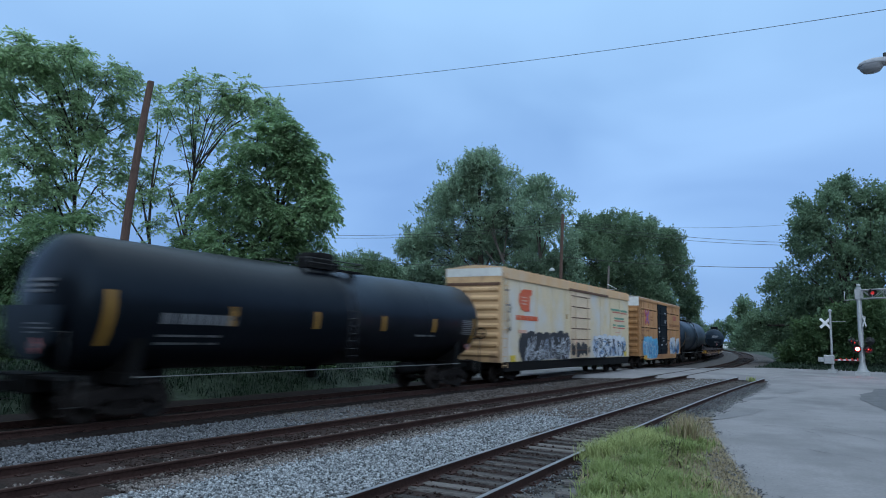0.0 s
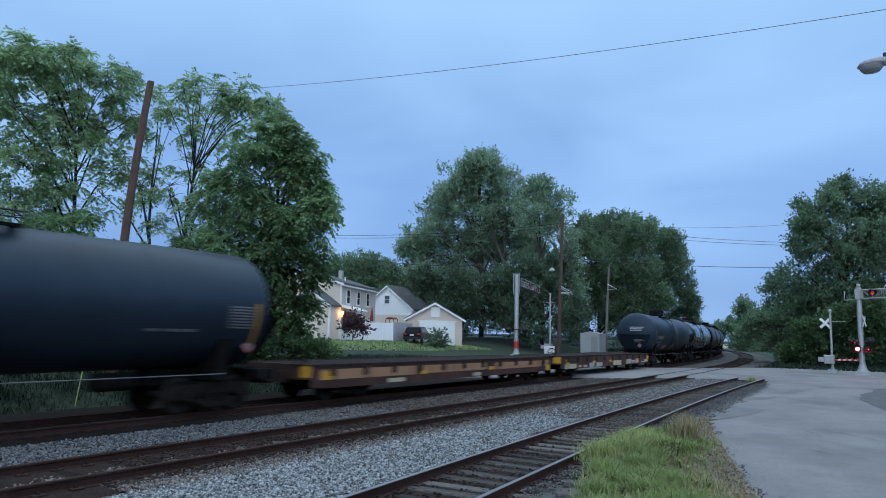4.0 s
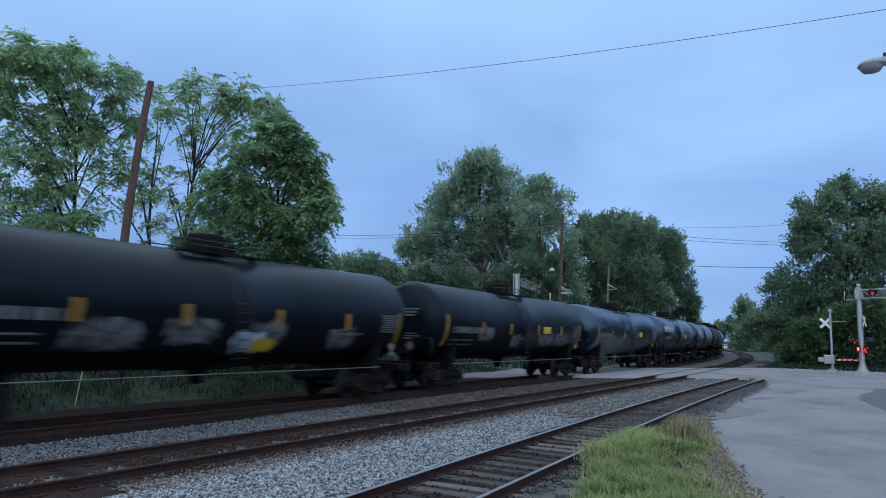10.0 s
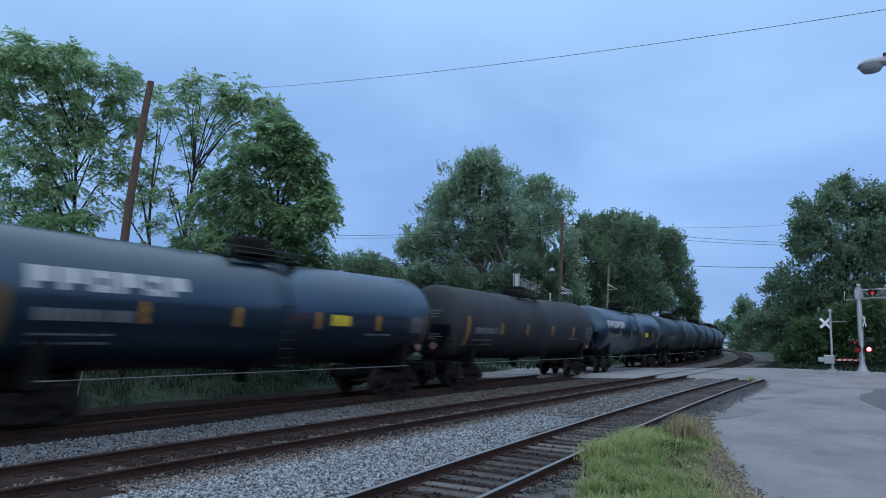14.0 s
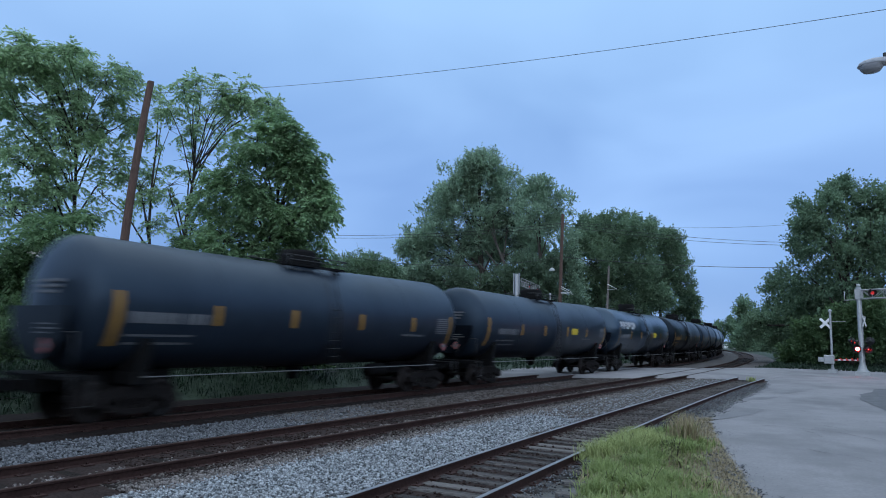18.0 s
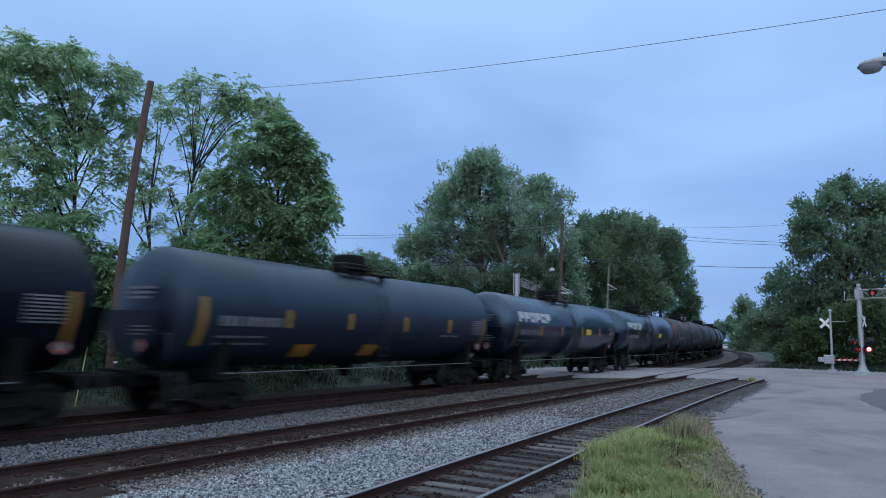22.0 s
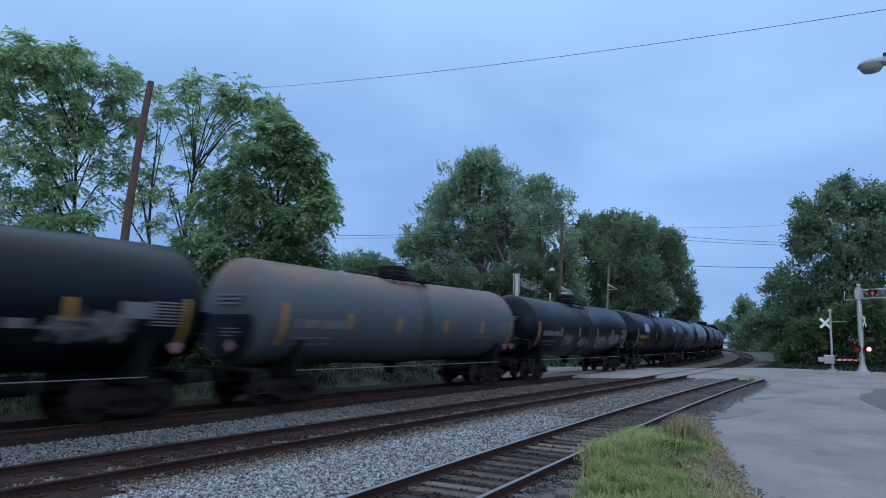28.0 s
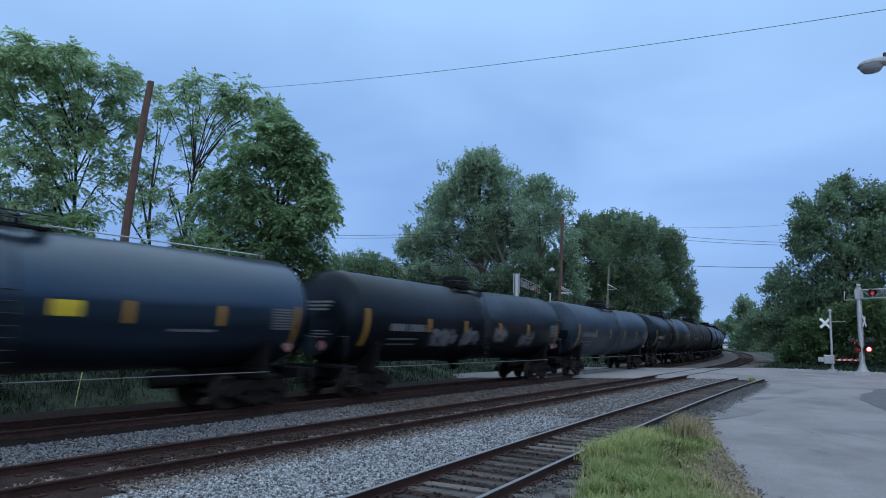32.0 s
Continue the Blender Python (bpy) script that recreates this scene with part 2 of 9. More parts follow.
M["turf_blade"] = leaf_mat("bank_grass_blade", (0.185, 0.24, 0.085), (0.38, 0.45, 0.18))
M["lawn_blade"] = leaf_mat("lawn_blade", (0.22, 0.30, 0.13), (0.40, 0.50, 0.22))
M["leaf_weed"] = leaf_mat("weed_leaf", (0.22, 0.27, 0.09), (0.44, 0.48, 0.19))
M["red_lamp"] = glow_mat("red_lamp_lit", (1.0, 0.010, 0.010), 260.0)
M["red_small"] = glow_mat("red_lamp_small", (1.0, 0.03, 0.02), 0.7)
M["red_dim"] = glow_mat("red_lamp_dim", (0.8, 0.05, 0.05), 0.4)
M["red_dark"] = mat("red_lens_unlit", (0.16, 0.008, 0.008), (0.22, 0.012, 0.012), 9.0, 0.25, bump=0)
M["porch_glow"] = glow_mat("porch_light_lit", (1.0, 0.42, 0.10), 14.0)
M["far_glow"] = glow_mat("far_light_lit", (1.0, 0.88, 0.62), 9.0)
M["glass"] = glass_mat("dark_glass")


# ---------------------------------------------------------------- mesh helpers
class Mb:
    """Collects vertices and faces of one part."""

    def __init__(self):
        self.v, self.f, self.flat = [], [], []

    def add(self, verts, faces, smooth=False):
        n = len(self.v)
        self.v += [tuple(p) for p in verts]
        self.f += [tuple(i + n for i in q) for q in faces]
        self.flat += [smooth] * len(faces)
        return self

    def box(self, x0, x1, y0, y1, z0, z1, m=None):
        p = [Vector((x, y, z)) for z in (z0, z1) for y in (y0, y1) for x in (x0, x1)]
        if m is not None:
            p = [m @ q for q in p]
        return self.add(p, [(0, 2, 3, 1), (4, 5, 7, 6), (0, 1, 5, 4), (2, 6, 7, 3), (0, 4, 6, 2), (1, 3, 7, 5)])

    def chamfer_box(self, x0, x1, y0, y1, z0, z1, c=0.02, m=None):
        """A box whose top and side edges are bevelled by c."""
        bm = bmesh.new()
        bmesh.ops.create_cube(bm, size=1.0)
        bmesh.ops.scale(bm, vec=(x1 - x0, y1 - y0, z1 - z0), verts=bm.verts)
        bmesh.ops.translate(bm, vec=((x0 + x1) / 2, (y0 + y1) / 2, (z0 + z1) / 2), verts=bm.verts)
        bmesh.ops.bevel(bm, geom=bm.edges[:], offset=c, segments=1, affect="EDGES")
        bm.verts.index_update()
        p = [q.co.copy() for q in bm.verts]
        fs = [[q.index for q in f.verts] for f in bm.faces]
        bm.free()
        return self.add([m @ q for q in p] if m is not None else p, fs)

    def tube(self, p0, p1, r0, r1=None, n=10, caps=True):
        r1 = r0 if r1 is None else r1
        p0, p1 = Vector(p0), Vector(p1)
        q = (p1 - p0).to_track_quat("Z", "Y")
        ring = [q @ Vector((math.cos(2 * math.pi * i / n), math.sin(2 * math.pi * i / n), 0)) for i in range(n)]
        vs = [p0 + w * r0 for w in ring] + [p1 + w * r1 for w in ring]
        self.add(vs, [(i, (i + 1) % n, n + (i + 1) % n, n + i) for i in range(n)], True)
        if caps:
            self.add(vs[:n], [tuple(range(n))[::-1]]); self.add(vs[n:], [tuple(range(n))])
        return self

    def pipe(self, pts, r, n=6):
        """One bent round bar through the points."""
        pts = [Vector(q) for q in pts]
        ways = [(b - a).normalized() for a, b in zip(pts, pts[1:])]
        rings = []
        side = ways[0].orthogonal().normalized()
        for k, q in enumerate(pts):
            d = ways[0] if k == 0 else ways[-1] if k == len(pts) - 1 else (ways[k - 1] + ways[k]).normalized()
            side = (side - d * side.dot(d)).normalized()
            up = d.cross(side)
            rings += [q + (side * math.cos(2 * math.pi * i / n) + up * math.sin(2 * math.pi * i / n)) * r for i in range(n)]
        m = len(pts)
        self.add(rings, [(k * n + i, k * n + (i + 1) % n, (k + 1) * n + (i + 1) % n, (k + 1) * n + i) for k in range(m - 1) for i in range(n)] + [tuple(range(n))[::-1], tuple(range((m - 1) * n, m * n))], True)
        return self

    def lathe(self, prof, n=24, m=None, caps=False):
        """Rings of (radius, height) round the z axis."""
        vs = [Vector((r * math.cos(2 * math.pi * i / n), r * math.sin(2 * math.pi * i / n), z)) for r, z in prof for i in range(n)]
        if m is not None:
            vs = [m @ p for p in vs]
        fs = [(k * n + i, k * n + (i + 1) % n, (k + 1) * n + (i + 1) % n, (k + 1) * n + i) for k in range(len(prof) - 1) for i in range(n)]
        self.add(vs, fs, True)
        if caps:
            self.add(vs[:n], [tuple(range(n))[::-1]]); self.add(vs[-n:], [tuple(range(n))])
        return self

    def sweep(self, prof, frames, smooth=False):
        """A closed profile of (side, up) along frames of (place, side way, up way), with end caps."""
        n = len(prof)
        vs = [p + s * a + u * b for p, s, u in frames for a, b in prof]
        fs = [(k * n + i, k * n + (i + 1) % n, (k + 1) * n + (i + 1) % n, (k + 1) * n + i) for k in range(len(frames) - 1) for i in range(n)]
        self.add(vs, fs, smooth)
        self.add(vs[:n], [tuple(range(n))[::-1]]); self.add(vs[-n:], [tuple(range(n))])
        return self

    def prism(self, poly, y0, y1, m=None, axis="y"):
        """A polygon of (x, z) pushed from y0 to y1 (axis y), or of (y, z) from x0 to x1 (axis x)."""
        mk = (lambda a, b, c: Vector((a, c, b))) if axis == "y" else (lambda a, b, c: Vector((c, a, b)))
        n = len(poly)
        vs = [mk(a, b, y0) for a, b in poly] + [mk(a, b, y1) for a, b in poly]
        if m is not None:
            vs = [m @ p for p in vs]
        return self.add(vs, [tuple(range(n)), tuple(range(2 * n - 1, n - 1, -1))] + [(i, n + i, n + (i + 1) % n, (i + 1) % n) for i in range(n)])

    def mesh(self, name, material):
        me = bpy.data.meshes.new(name)
        me.from_pydata(self.v, [], self.f)
        me.polygons.foreach_set("use_smooth", self.flat)
        if material is not None:
            me.materials.append(material)
        me.update()
        return me


def thing(name, label, category, m=None, group="", kind=""):
    ob = new(name)
    ob.empty_display_size = 0.2
    if m is not None:
        ob.matrix_world = m
    return tagged(ob, label, category, group, kind)


def part(name, shape, material, parent=None, label="", m=None):
    """One mesh object under a thing or a part; shape: an Mb or a mesh that is shared."""
    me = shape if isinstance(shape, bpy.types.Mesh) else shape.mesh(name, material)
    ob = new(name, me)
    if parent is not None:
        ob.parent = parent
    if m is not None:
        ob.matrix_local = m
    if label:
        ob["label"] = label
    return ob


def spray(name, shape, material, parent, label):
    """Thin strokes of paint that lie over one another, as one part."""
    return tagged(part(name, shape, material, parent, label), kind="stuff")


def soup(name, verts, faces, material):
    """A mesh from arrays: verts (n, 3), faces (m, k)."""
    me = bpy.data.meshes.new(name)
    k = faces.shape[1]
    me.vertices.add(len(verts)); me.vertices.foreach_set("co", verts.astype(np.float32).ravel())
    me.loops.add(faces.size); me.loops.foreach_set("vertex_index", faces.astype(np.int32).ravel())
    me.polygons.add(len(faces)); me.polygons.foreach_set("loop_start", np.arange(0, faces.size, k, dtype=np.int32))
    me.polygons.foreach_set("loop_total", np.full(len(faces), k, dtype=np.int32))
    me.materials.append(material)
    me.update(calc_edges=True)
    return me


# ---------------------------------------------------------------- the plan: three tracks, a curve beyond the crossing
X_TRAIN, X_MAIN = -15.77, -10.57      # centre lines of the two main tracks
SIDING = (-4.762, -0.07516, 0.0009246)    # the siding drifts away from the camera
BEND, RADIUS = 37.0, 559.0            # where the curve begins, radius of the nearer main track
X_HUB = X_MAIN - RADIUS
GAUGE = 0.7525                        # half the distance between rail centres


def along(x0, s):
    """Place and turn (radians) on the main track with straight line x0, s metres along."""
    if s <= BEND:
        return Vector((x0, s, 0)), 0.0
    r = x0 - X_HUB
    a = (s - BEND) / r
    return Vector((X_HUB + r * math.cos(a), BEND + r * math.sin(a), 0)), a


def x_siding(y):
    y = min(y, 40.0)
    return SIDING[0] + SIDING[1] * y + SIDING[2] * y * y if y > 0 else SIDING[0] + SIDING[1] * y


def smooth_step(a, b, x):
    t = max(0.0, min(1.0, (x - a) / (b - a)))
    return t * t * (3 - 2 * t)


def bend_x(x0, y):
    """x of a main-track line at y, round the curve."""
    if y <= BEND:
        return x0
    r = x0 - X_HUB
    q = min(0.999, (y - BEND) / r)
    return X_HUB + r * math.sqrt(1 - q * q)


def bed_width(y):
    """Share of the near ballast's width: beyond the crossing there is no siding, and the bed is narrow."""
    return 1 - 0.54 * smooth_step(54, 62, y)


def ground_z(x, y):
    """Height of the earth: low under the tracks, a bank behind the far track, level at the crossing."""
    d = bend_x(X_TRAIN, y) - 2.9 - x                   # metres beyond the far ballast edge
    right = x - bend_x(X_MAIN + 6.47 * bed_width(y), y)                        # metres beyond the near ballast edge
    if d > 0:
        at_road = smooth_step(33, 41, y) * (1 - smooth_step(70, 84, y))
        z = -0.42 + 0.38 * smooth_step(0, 1.6, d)
        z += (0.80 - 0.62 * at_road) * smooth_step(0.6, 4.5, d)
        z += 1.3 * smooth_step(8, 23, d) + 1.6 * smooth_step(60, 140, d)
        return z + 0.05 * math.sin(x * 0.7 + y * 0.31) * smooth_step(1, 8, d)
    if right > 0:
        return -0.42 + 0.29 * smooth_step(0, 0.8, right) + 2.5 * smooth_step(80, 190, y) * smooth_step(6, 40, right)
    return -0.42


# ---------------------------------------------------------------- ground, road, tracks
def grid_sheet(name, xs, ys, zf, material, xf=None):
    """A sheet over xs by ys; zf(x, y) its height, xf(x, y) its place across."""
    nx, ny = len(xs), len(ys)
    vs = np.array([((xf(x, y) if xf else x), y, zf((xf(x, y) if xf else x), y)) for y in ys for x in xs])
    j, i = np.meshgrid(np.arange(ny - 1), np.arange(nx - 1), indexing="ij")
    a = (j * nx + i).ravel()
    me = soup(name, vs, np.stack([a, a + 1, a + nx + 1, a + nx], 1), material)
    me.polygons.foreach_set("use_smooth", [True] * len(me.polygons))
    return new(name, me)


def steps(*spans):
    """Values over spans of (from, to, step)."""
    out = []
    for a, b, d in spans:
        n = max(1, round((b - a) / d))
        out += [a + (b - a) * k / n for k in range(n)]
    return out + [spans[-1][1]]


XS = steps((-2500, -400, 700), (-400, -120, 40), (-120, -60, 8), (-60, -18, 1.0), (-18, -3, 0.75), (-3, 12, 1.5), (12, 60, 8), (60, 400, 60), (400, 2500, 700))
YS = steps((-2500, -600, 600), (-600, -60, 60), (-60, -10, 8), (-10, 90, 1.25), (90, 220, 5), (220, 700, 40), (700, 2500, 600))
ground = grid_sheet("ground", XS, YS, ground_z, M["shaded_turf"])
tagged(ground, "rough green grass and earth beside the railway", "ground", kind="structure")


def bump_noise(x, y, k, amp):
    return amp * noise.noise(Vector((x * k, y * k, 0.3)))


def build_bed():
    xs = steps((-19.1, -18.3, 0.4), (-18.3, -4.4, 0.22), (-4.4, -3.6, 0.2))
    ys = steps((-620, -40, 40), (-40, 2, 3), (2, 46, 0.22), (46, 120, 2), (120, 300, 6))

    def place(x, y):
        return bend_x(x if x < X_MAIN else X_MAIN + (x - X_MAIN) * bed_width(y), y)

    def height(x, y):
        x0 = x - (bend_x(X_MAIN, y) - X_MAIN)
        x0 = x0 if x0 < X_MAIN else X_MAIN + (x0 - X_MAIN) / bed_width(y)
        edge = min(smooth_step(-19.15, -18.2, x0), 1 - smooth_step(-4.35, -3.55, x0))
        low = max(1 - smooth_step(1.5, 1.8, abs(x0 - X_TRAIN)), 1 - smooth_step(1.35, 1.55, abs(x0 - X_MAIN)), 0.6 * (1 - smooth_step(1.15, 1.4, abs(x - x_siding(y)))) if y < 50 else 0)
        return -0.47 + 0.285 * edge - 0.09 * low + bump_noise(x, y, 1.1, 0.03) + bump_noise(x, y, 6.0, 0.02) * edge

    ob = grid_sheet("ballast_bed", xs, ys, height, M["ballast"], place)
    tagged(ob, "grey crushed stone ballast under and between the tracks", "ballast", kind="structure")
    return ob


ballast_bed = build_bed()


def strip(name, label, x0f, half, z, material, y0, y1, step=0.5, wob=0.08, kind="structure", cat="ground"):
    """A ragged-edged strip of stained ballast along a track."""
    ys = steps((y0, y1, step))
    ob = grid_sheet(name, [-1.05, -0.93, -0.8, -0.4, 0.0, 0.4, 0.8, 0.93, 1.05], ys,
                    lambda x, y: z + bump_noise(x, y, 5.0, 0.022) - 0.09 * smooth_step(0.84, 1.02, abs(x - x0f(y)) / half), material,
                    lambda x, y: x0f(y) + x * half + x * bump_noise(round(x) * 9, y, 1.6, wob * 4) * (abs(x) > 0.5))
    return tagged(ob, label, cat, kind=kind)


for x0, wide, word in ((X_TRAIN, 1.72, "dark_ballast"), (X_MAIN, 1.46, "rust_ballast")):
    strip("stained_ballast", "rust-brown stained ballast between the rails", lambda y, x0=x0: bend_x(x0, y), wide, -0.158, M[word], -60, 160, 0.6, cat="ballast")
strip("stained_ballast", "dirty grey-brown ballast of the old siding", x_siding, 1.3, -0.186, M["rust_ballast"], -20, 46, 0.5, cat="ballast")

strip("stained_ballast", "dark ballast shoulder at the foot of the bank", lambda y: bend_x(-18.3, y), 1.0, -0.150, M["dark_ballast"], -40, 46, 0.6, cat="ballast")
for x0, half in ((-8.75, 1.45), (-18.4, 1.35), (-13.15, 1.25)):
    strip("stained_ballast", "grey-brown dirty ballast beside the curving tracks", lambda y, x0=x0: bend_x(x0, y), half, -0.150, M["dirty_ballast"], 56, 200, 1.2, cat="ballast")
# rails: an asymmetric I profile, rusty, with a bright running surface
RAIL = [(-0.070, -0.175), (0.070, -0.175), (0.070, -0.155), (0.012, -0.135), (0.010, -0.045), (0.036, -0.034), (0.036, -0.006),
        (-0.036, -0.006), (-0.036, -0.034), (-0.010, -0.045), (-0.012, -0.135), (-0.070, -0.155)]
HEAD = [(-0.036, -0.006), (0.036, -0.006), (0.034, -0.001), (0.026, 0.002), (-0.026, 0.002), (-0.034, -0.001)]


def path_frames(fn, s_list, off):
    out = []
    for s in s_list:
        p, a = fn(s)
        side = Vector((math.cos(a), math.sin(a), 0))
        out.append((p + side * off, side, Vector((0, 0, 1))))
    return out


def siding_at(s):
    e = 0.1
    return Vector((x_siding(s), s, 0)), math.atan2(-(x_siding(s + e) - x_siding(s - e)), 2 * e)


TIE_SHAPES = {}


def track(name, label, fn, s0, s1, ties_near, tie_mat, tie_z, spacing):
    """A track of two rails on wooden ties; the near ties are pieces, the rest one joined part."""
    top = thing(name, label, "railway track", kind="structure")
    ss = steps((s0, 0, 20), (0, 60, 2.0), (60, s1, 6.0)) if s1 > 60 else steps((s0, 0, 5), (0, s1, 1.5))
    for off in (-GAUGE, GAUGE):
        fr = path_frames(fn, ss, off)
        rail = part("rail", Mb().sweep(RAIL, fr), M["rail_side"], top, "rust-brown steel rail with a worn bright head")
        part("rail_head", Mb().sweep(HEAD, fr), M["rail_head_siding" if "siding" in name else "rail_head"], rail)
    rng = random.Random(len(name) + int(tie_z * 100))
    if name not in TIE_SHAPES:
        TIE_SHAPES[name] = [Mb().chamfer_box(-1.3 + rng.uniform(-.03, .03), 1.3 + rng.uniform(-.03, .03), -0.115, 0.115, -0.17, 0.0, 0.012 + 0.01 * k).mesh("tie", tie_mat) for k in range(3)]
    s = ties_near[0]
    while s < ties_near[1]:
        p, a = fn(s)
        ob = part("tie", rng.choice(TIE_SHAPES[name]), None, top)
        ob.matrix_local = Matrix.Translation((p.x + rng.uniform(-.04, .04) * (3 if "siding" in name else 1), p.y, tie_z + rng.uniform(-.012, .008))) @ pose(0, 0, 0, rng.uniform(-1, 1), rng.uniform(-.5, .5), math.degrees(a) + rng.uniform(-1.2, 1.2) * (3.4 if "siding" in name else 1))
        s += spacing + rng.uniform(-0.03, 0.03) * (2.5 if "siding" in name else 1)
    far = Mb()
    s = ties_near[1]
    while s < min(s1, 110):
        p, a = fn(s)
        far.box(-1.3, 1.3, -0.115, 0.115, -0.17, 0, Matrix.Translation((p.x, p.y, tie_z)) @ pose(0, 0, 0, 0, 0, math.degrees(a)))
        s += spacing
    if far.v:
        tagged(part("far_ties", far, tie_mat, top), kind="stuff")
    # tie plates and spikes on the rail foot
    plates = Mb()
    s = max(1.0, ties_near[0])
    while s < 45:
        p, a = fn(s)
        for off in (-GAUGE, GAUGE):
            q = Matrix.Translation((p.x, p.y, 0)) @ pose(0, 0, 0, 0, 0, math.degrees(a))
            plates.box(off - 0.17, off + 0.17, -0.09, 0.09, tie_z - 0.004, tie_z + 0.018, q)
            for dx in (-0.09, 0.09):
                plates.box(off + dx - 0.015, off + dx + 0.015, -0.02, 0.02, tie_z, tie_z + 0.05, q)
        s += spacing
    tagged(part("tie_plates", plates, M["rail_side"], top), kind="stuff")
    return top


track("track_far", "main railway track with rusty rails, the train runs on it", lambda s: along(X_TRAIN, s), -620, 800, (2, 46), M["tie_oily"], -0.156, 0.52)
track("track_middle", "main railway track with rust-brown rails on dark ties", lambda s: along(X_MAIN, s), -620, 420, (2, 48), M["tie_oily"], -0.152, 0.52)
track("track_siding", "old siding track with weathered grey ties, ending in the road", siding_at, -40, 46.0, (3, 44), M["tie"], -0.150, 0.54)

rng = random.Random(9)
for x, y, a in ((-3.75, 10.2, 80), (-3.95, 10.9, 74), (-3.7, 11.6, 95), (-4.15, 12.3, 84), (-3.5, 9.4, 88)):
    scrap = thing("wood_scrap", "splintered grey end of an old tie beside the siding", "wood", pose(x, y, -0.085, rng.uniform(-4, 4), rng.uniform(-4, 4), a - 90), "old tie ends")
    part("board", Mb().chamfer_box(-0.42, 0.38, -0.10, 0.08, -0.05, 0.045, 0.015), M["tie"], scrap)

# road: a worn grey street beside the siding and the crossing that cuts the tracks at a slant
ROAD_EDGE = [(-30, -0.2), (4, -0.9), (10.6, -1.5), (14.5, -2.6), (18, -3.5), (20, -3.95), (26, -4.25), (38, -4.55), (42, -5.0), (47, -5.2)]


def edge_x(y):
    for (y0, a), (y1, b) in zip(ROAD_EDGE, ROAD_EDGE[1:]):
        if y0 <= y <= y1:
            return a + (b - a) * (y - y0) / (y1 - y0)
    return ROAD_EDGE[-1][1]


def build_road():
    ys = steps((-30, 4, 2), (4, 60, 0.5))
    ob = grid_sheet("road_street", [0, 0.008, 0.02, 0.04, 0.07, 0.1, 0.14, 0.18, 0.22, 0.27, 0.33, 0.4, 0.5, 0.7, 1.0], ys,
                    lambda x, y: -0.012 + bump_noise(x, y, 0.25, 0.002) - (0.05 if x < edge_x(y) + 0.12 else 0), M["asphalt"],
                    lambda u, y: (edge_x(y) + 0.25 * noise.noise(Vector((y * 0.9, 2.0, 0))) * (1 - u)) * (1 - u) + 14.0 * u)
    tagged(ob, "worn pale grey asphalt street with cracks and patches", "road", kind="structure")
    # crossing: a slanting strip; its two edges run parallel
    c, d = Vector((-12.0, 50.0)), Vector((0.64, 0.768))
    nrm = Vector((-d.y, d.x))
    ts = steps((-22, 34, 1.0))
    vs, fs = [], []
    for t in ts:
        w = 5.2 + 1.8 * smooth_step(4, 16, t)
        wn = 4.9 + 9.0 * smooth_step(5, 16, t)
        for k in range(11):
            u = min(1, max(0, (k - 1) / 8))
            out = 0.6 if k in (0, 10) else 0.0
            p = c + d * t + nrm * ((w + (out if k == 0 else 0)) * (1 - u) - (wn + (out if k == 10 else 0)) * u)
            vs.append((p.x, p.y, 0.002 + bump_noise(p.x, p.y, 0.25, 0.004) - (0.24 if out else 0)))
    n = 11
    fs = [(j * n + i, (j + 1) * n + i, (j + 1) * n + i + 1, j * n + i + 1) for j in range(len(ts) - 1) for i in range(10)]
    ob = new("road_crossing", soup("road_crossing", np.array(vs), np.array(fs), M["asphalt"]))
    tagged(ob, "worn grey asphalt road over the level crossing", "road", kind="structure")
    # worn-out and patched fields, a few millimetres proud of the street
    for x, y, rx, ry, turn, word in ((2.0, 31.0, 2.2, 9.5, 6, "asphalt_patch"), (-3.75, 29.4, 0.35, 1.3, -18, "asphalt_worn"), (-3.2, 35.0, 0.5, 1.8, -10, "asphalt_worn"), (-3.5, 22.5, 0.3, 2.2, -8, "asphalt_worn")):
        q = pose(x, y, -0.0045, 0, 0, turn)
        ring = []
        for k in range(48):
            a = 2 * math.pi * k / 48
            f = 1 + 0.30 * noise.noise(Vector((math.cos(a) * 1.7 + x, math.sin(a) * 1.7 + y, 0.5))) + 0.10 * noise.noise(Vector((math.cos(a) * 7 + x, math.sin(a) * 7, 1.5)))
            ring.append(q @ Vector((rx * math.cos(a) * f, ry * math.sin(a) * f, 0)))
        tagged(new("road_patch", Mb().add(ring, [tuple(range(48))]).mesh("road_patch", M[word])), "darker worn patch in the grey asphalt street", "road", kind="structure")
    rng = random.Random(4)
    # cracks: thin dark fissures that wander over the street
    cracks = Mb()
    for k in range(22):
        x, y = rng.uniform(-3.4, 0.8), rng.uniform(9, 46)
        a = rng.uniform(-0.5, 0.5) + (1.57 if rng.random() < 0.4 else 0)
        for q in range(rng.randint(4, 10)):
            nx, ny = x + 0.35 * math.cos(a), y + 0.35 * math.sin(a)
            w = rng.uniform(0.005, 0.028)
            if x > edge_x(y) + 0.3:
                cracks.add([(x, y - w, 0.002), (nx, ny - w, 0.002), (nx, ny + w, 0.002), (x, y + w, 0.002)], [(0, 1, 2, 3)])
            x, y = nx, ny
            a += rng.uniform(-0.6, 0.6)
    tagged(new("road_cracks", cracks.mesh("road_cracks", M["asphalt_dark"])), "dark cracks in the worn asphalt", "road", kind="stuff")
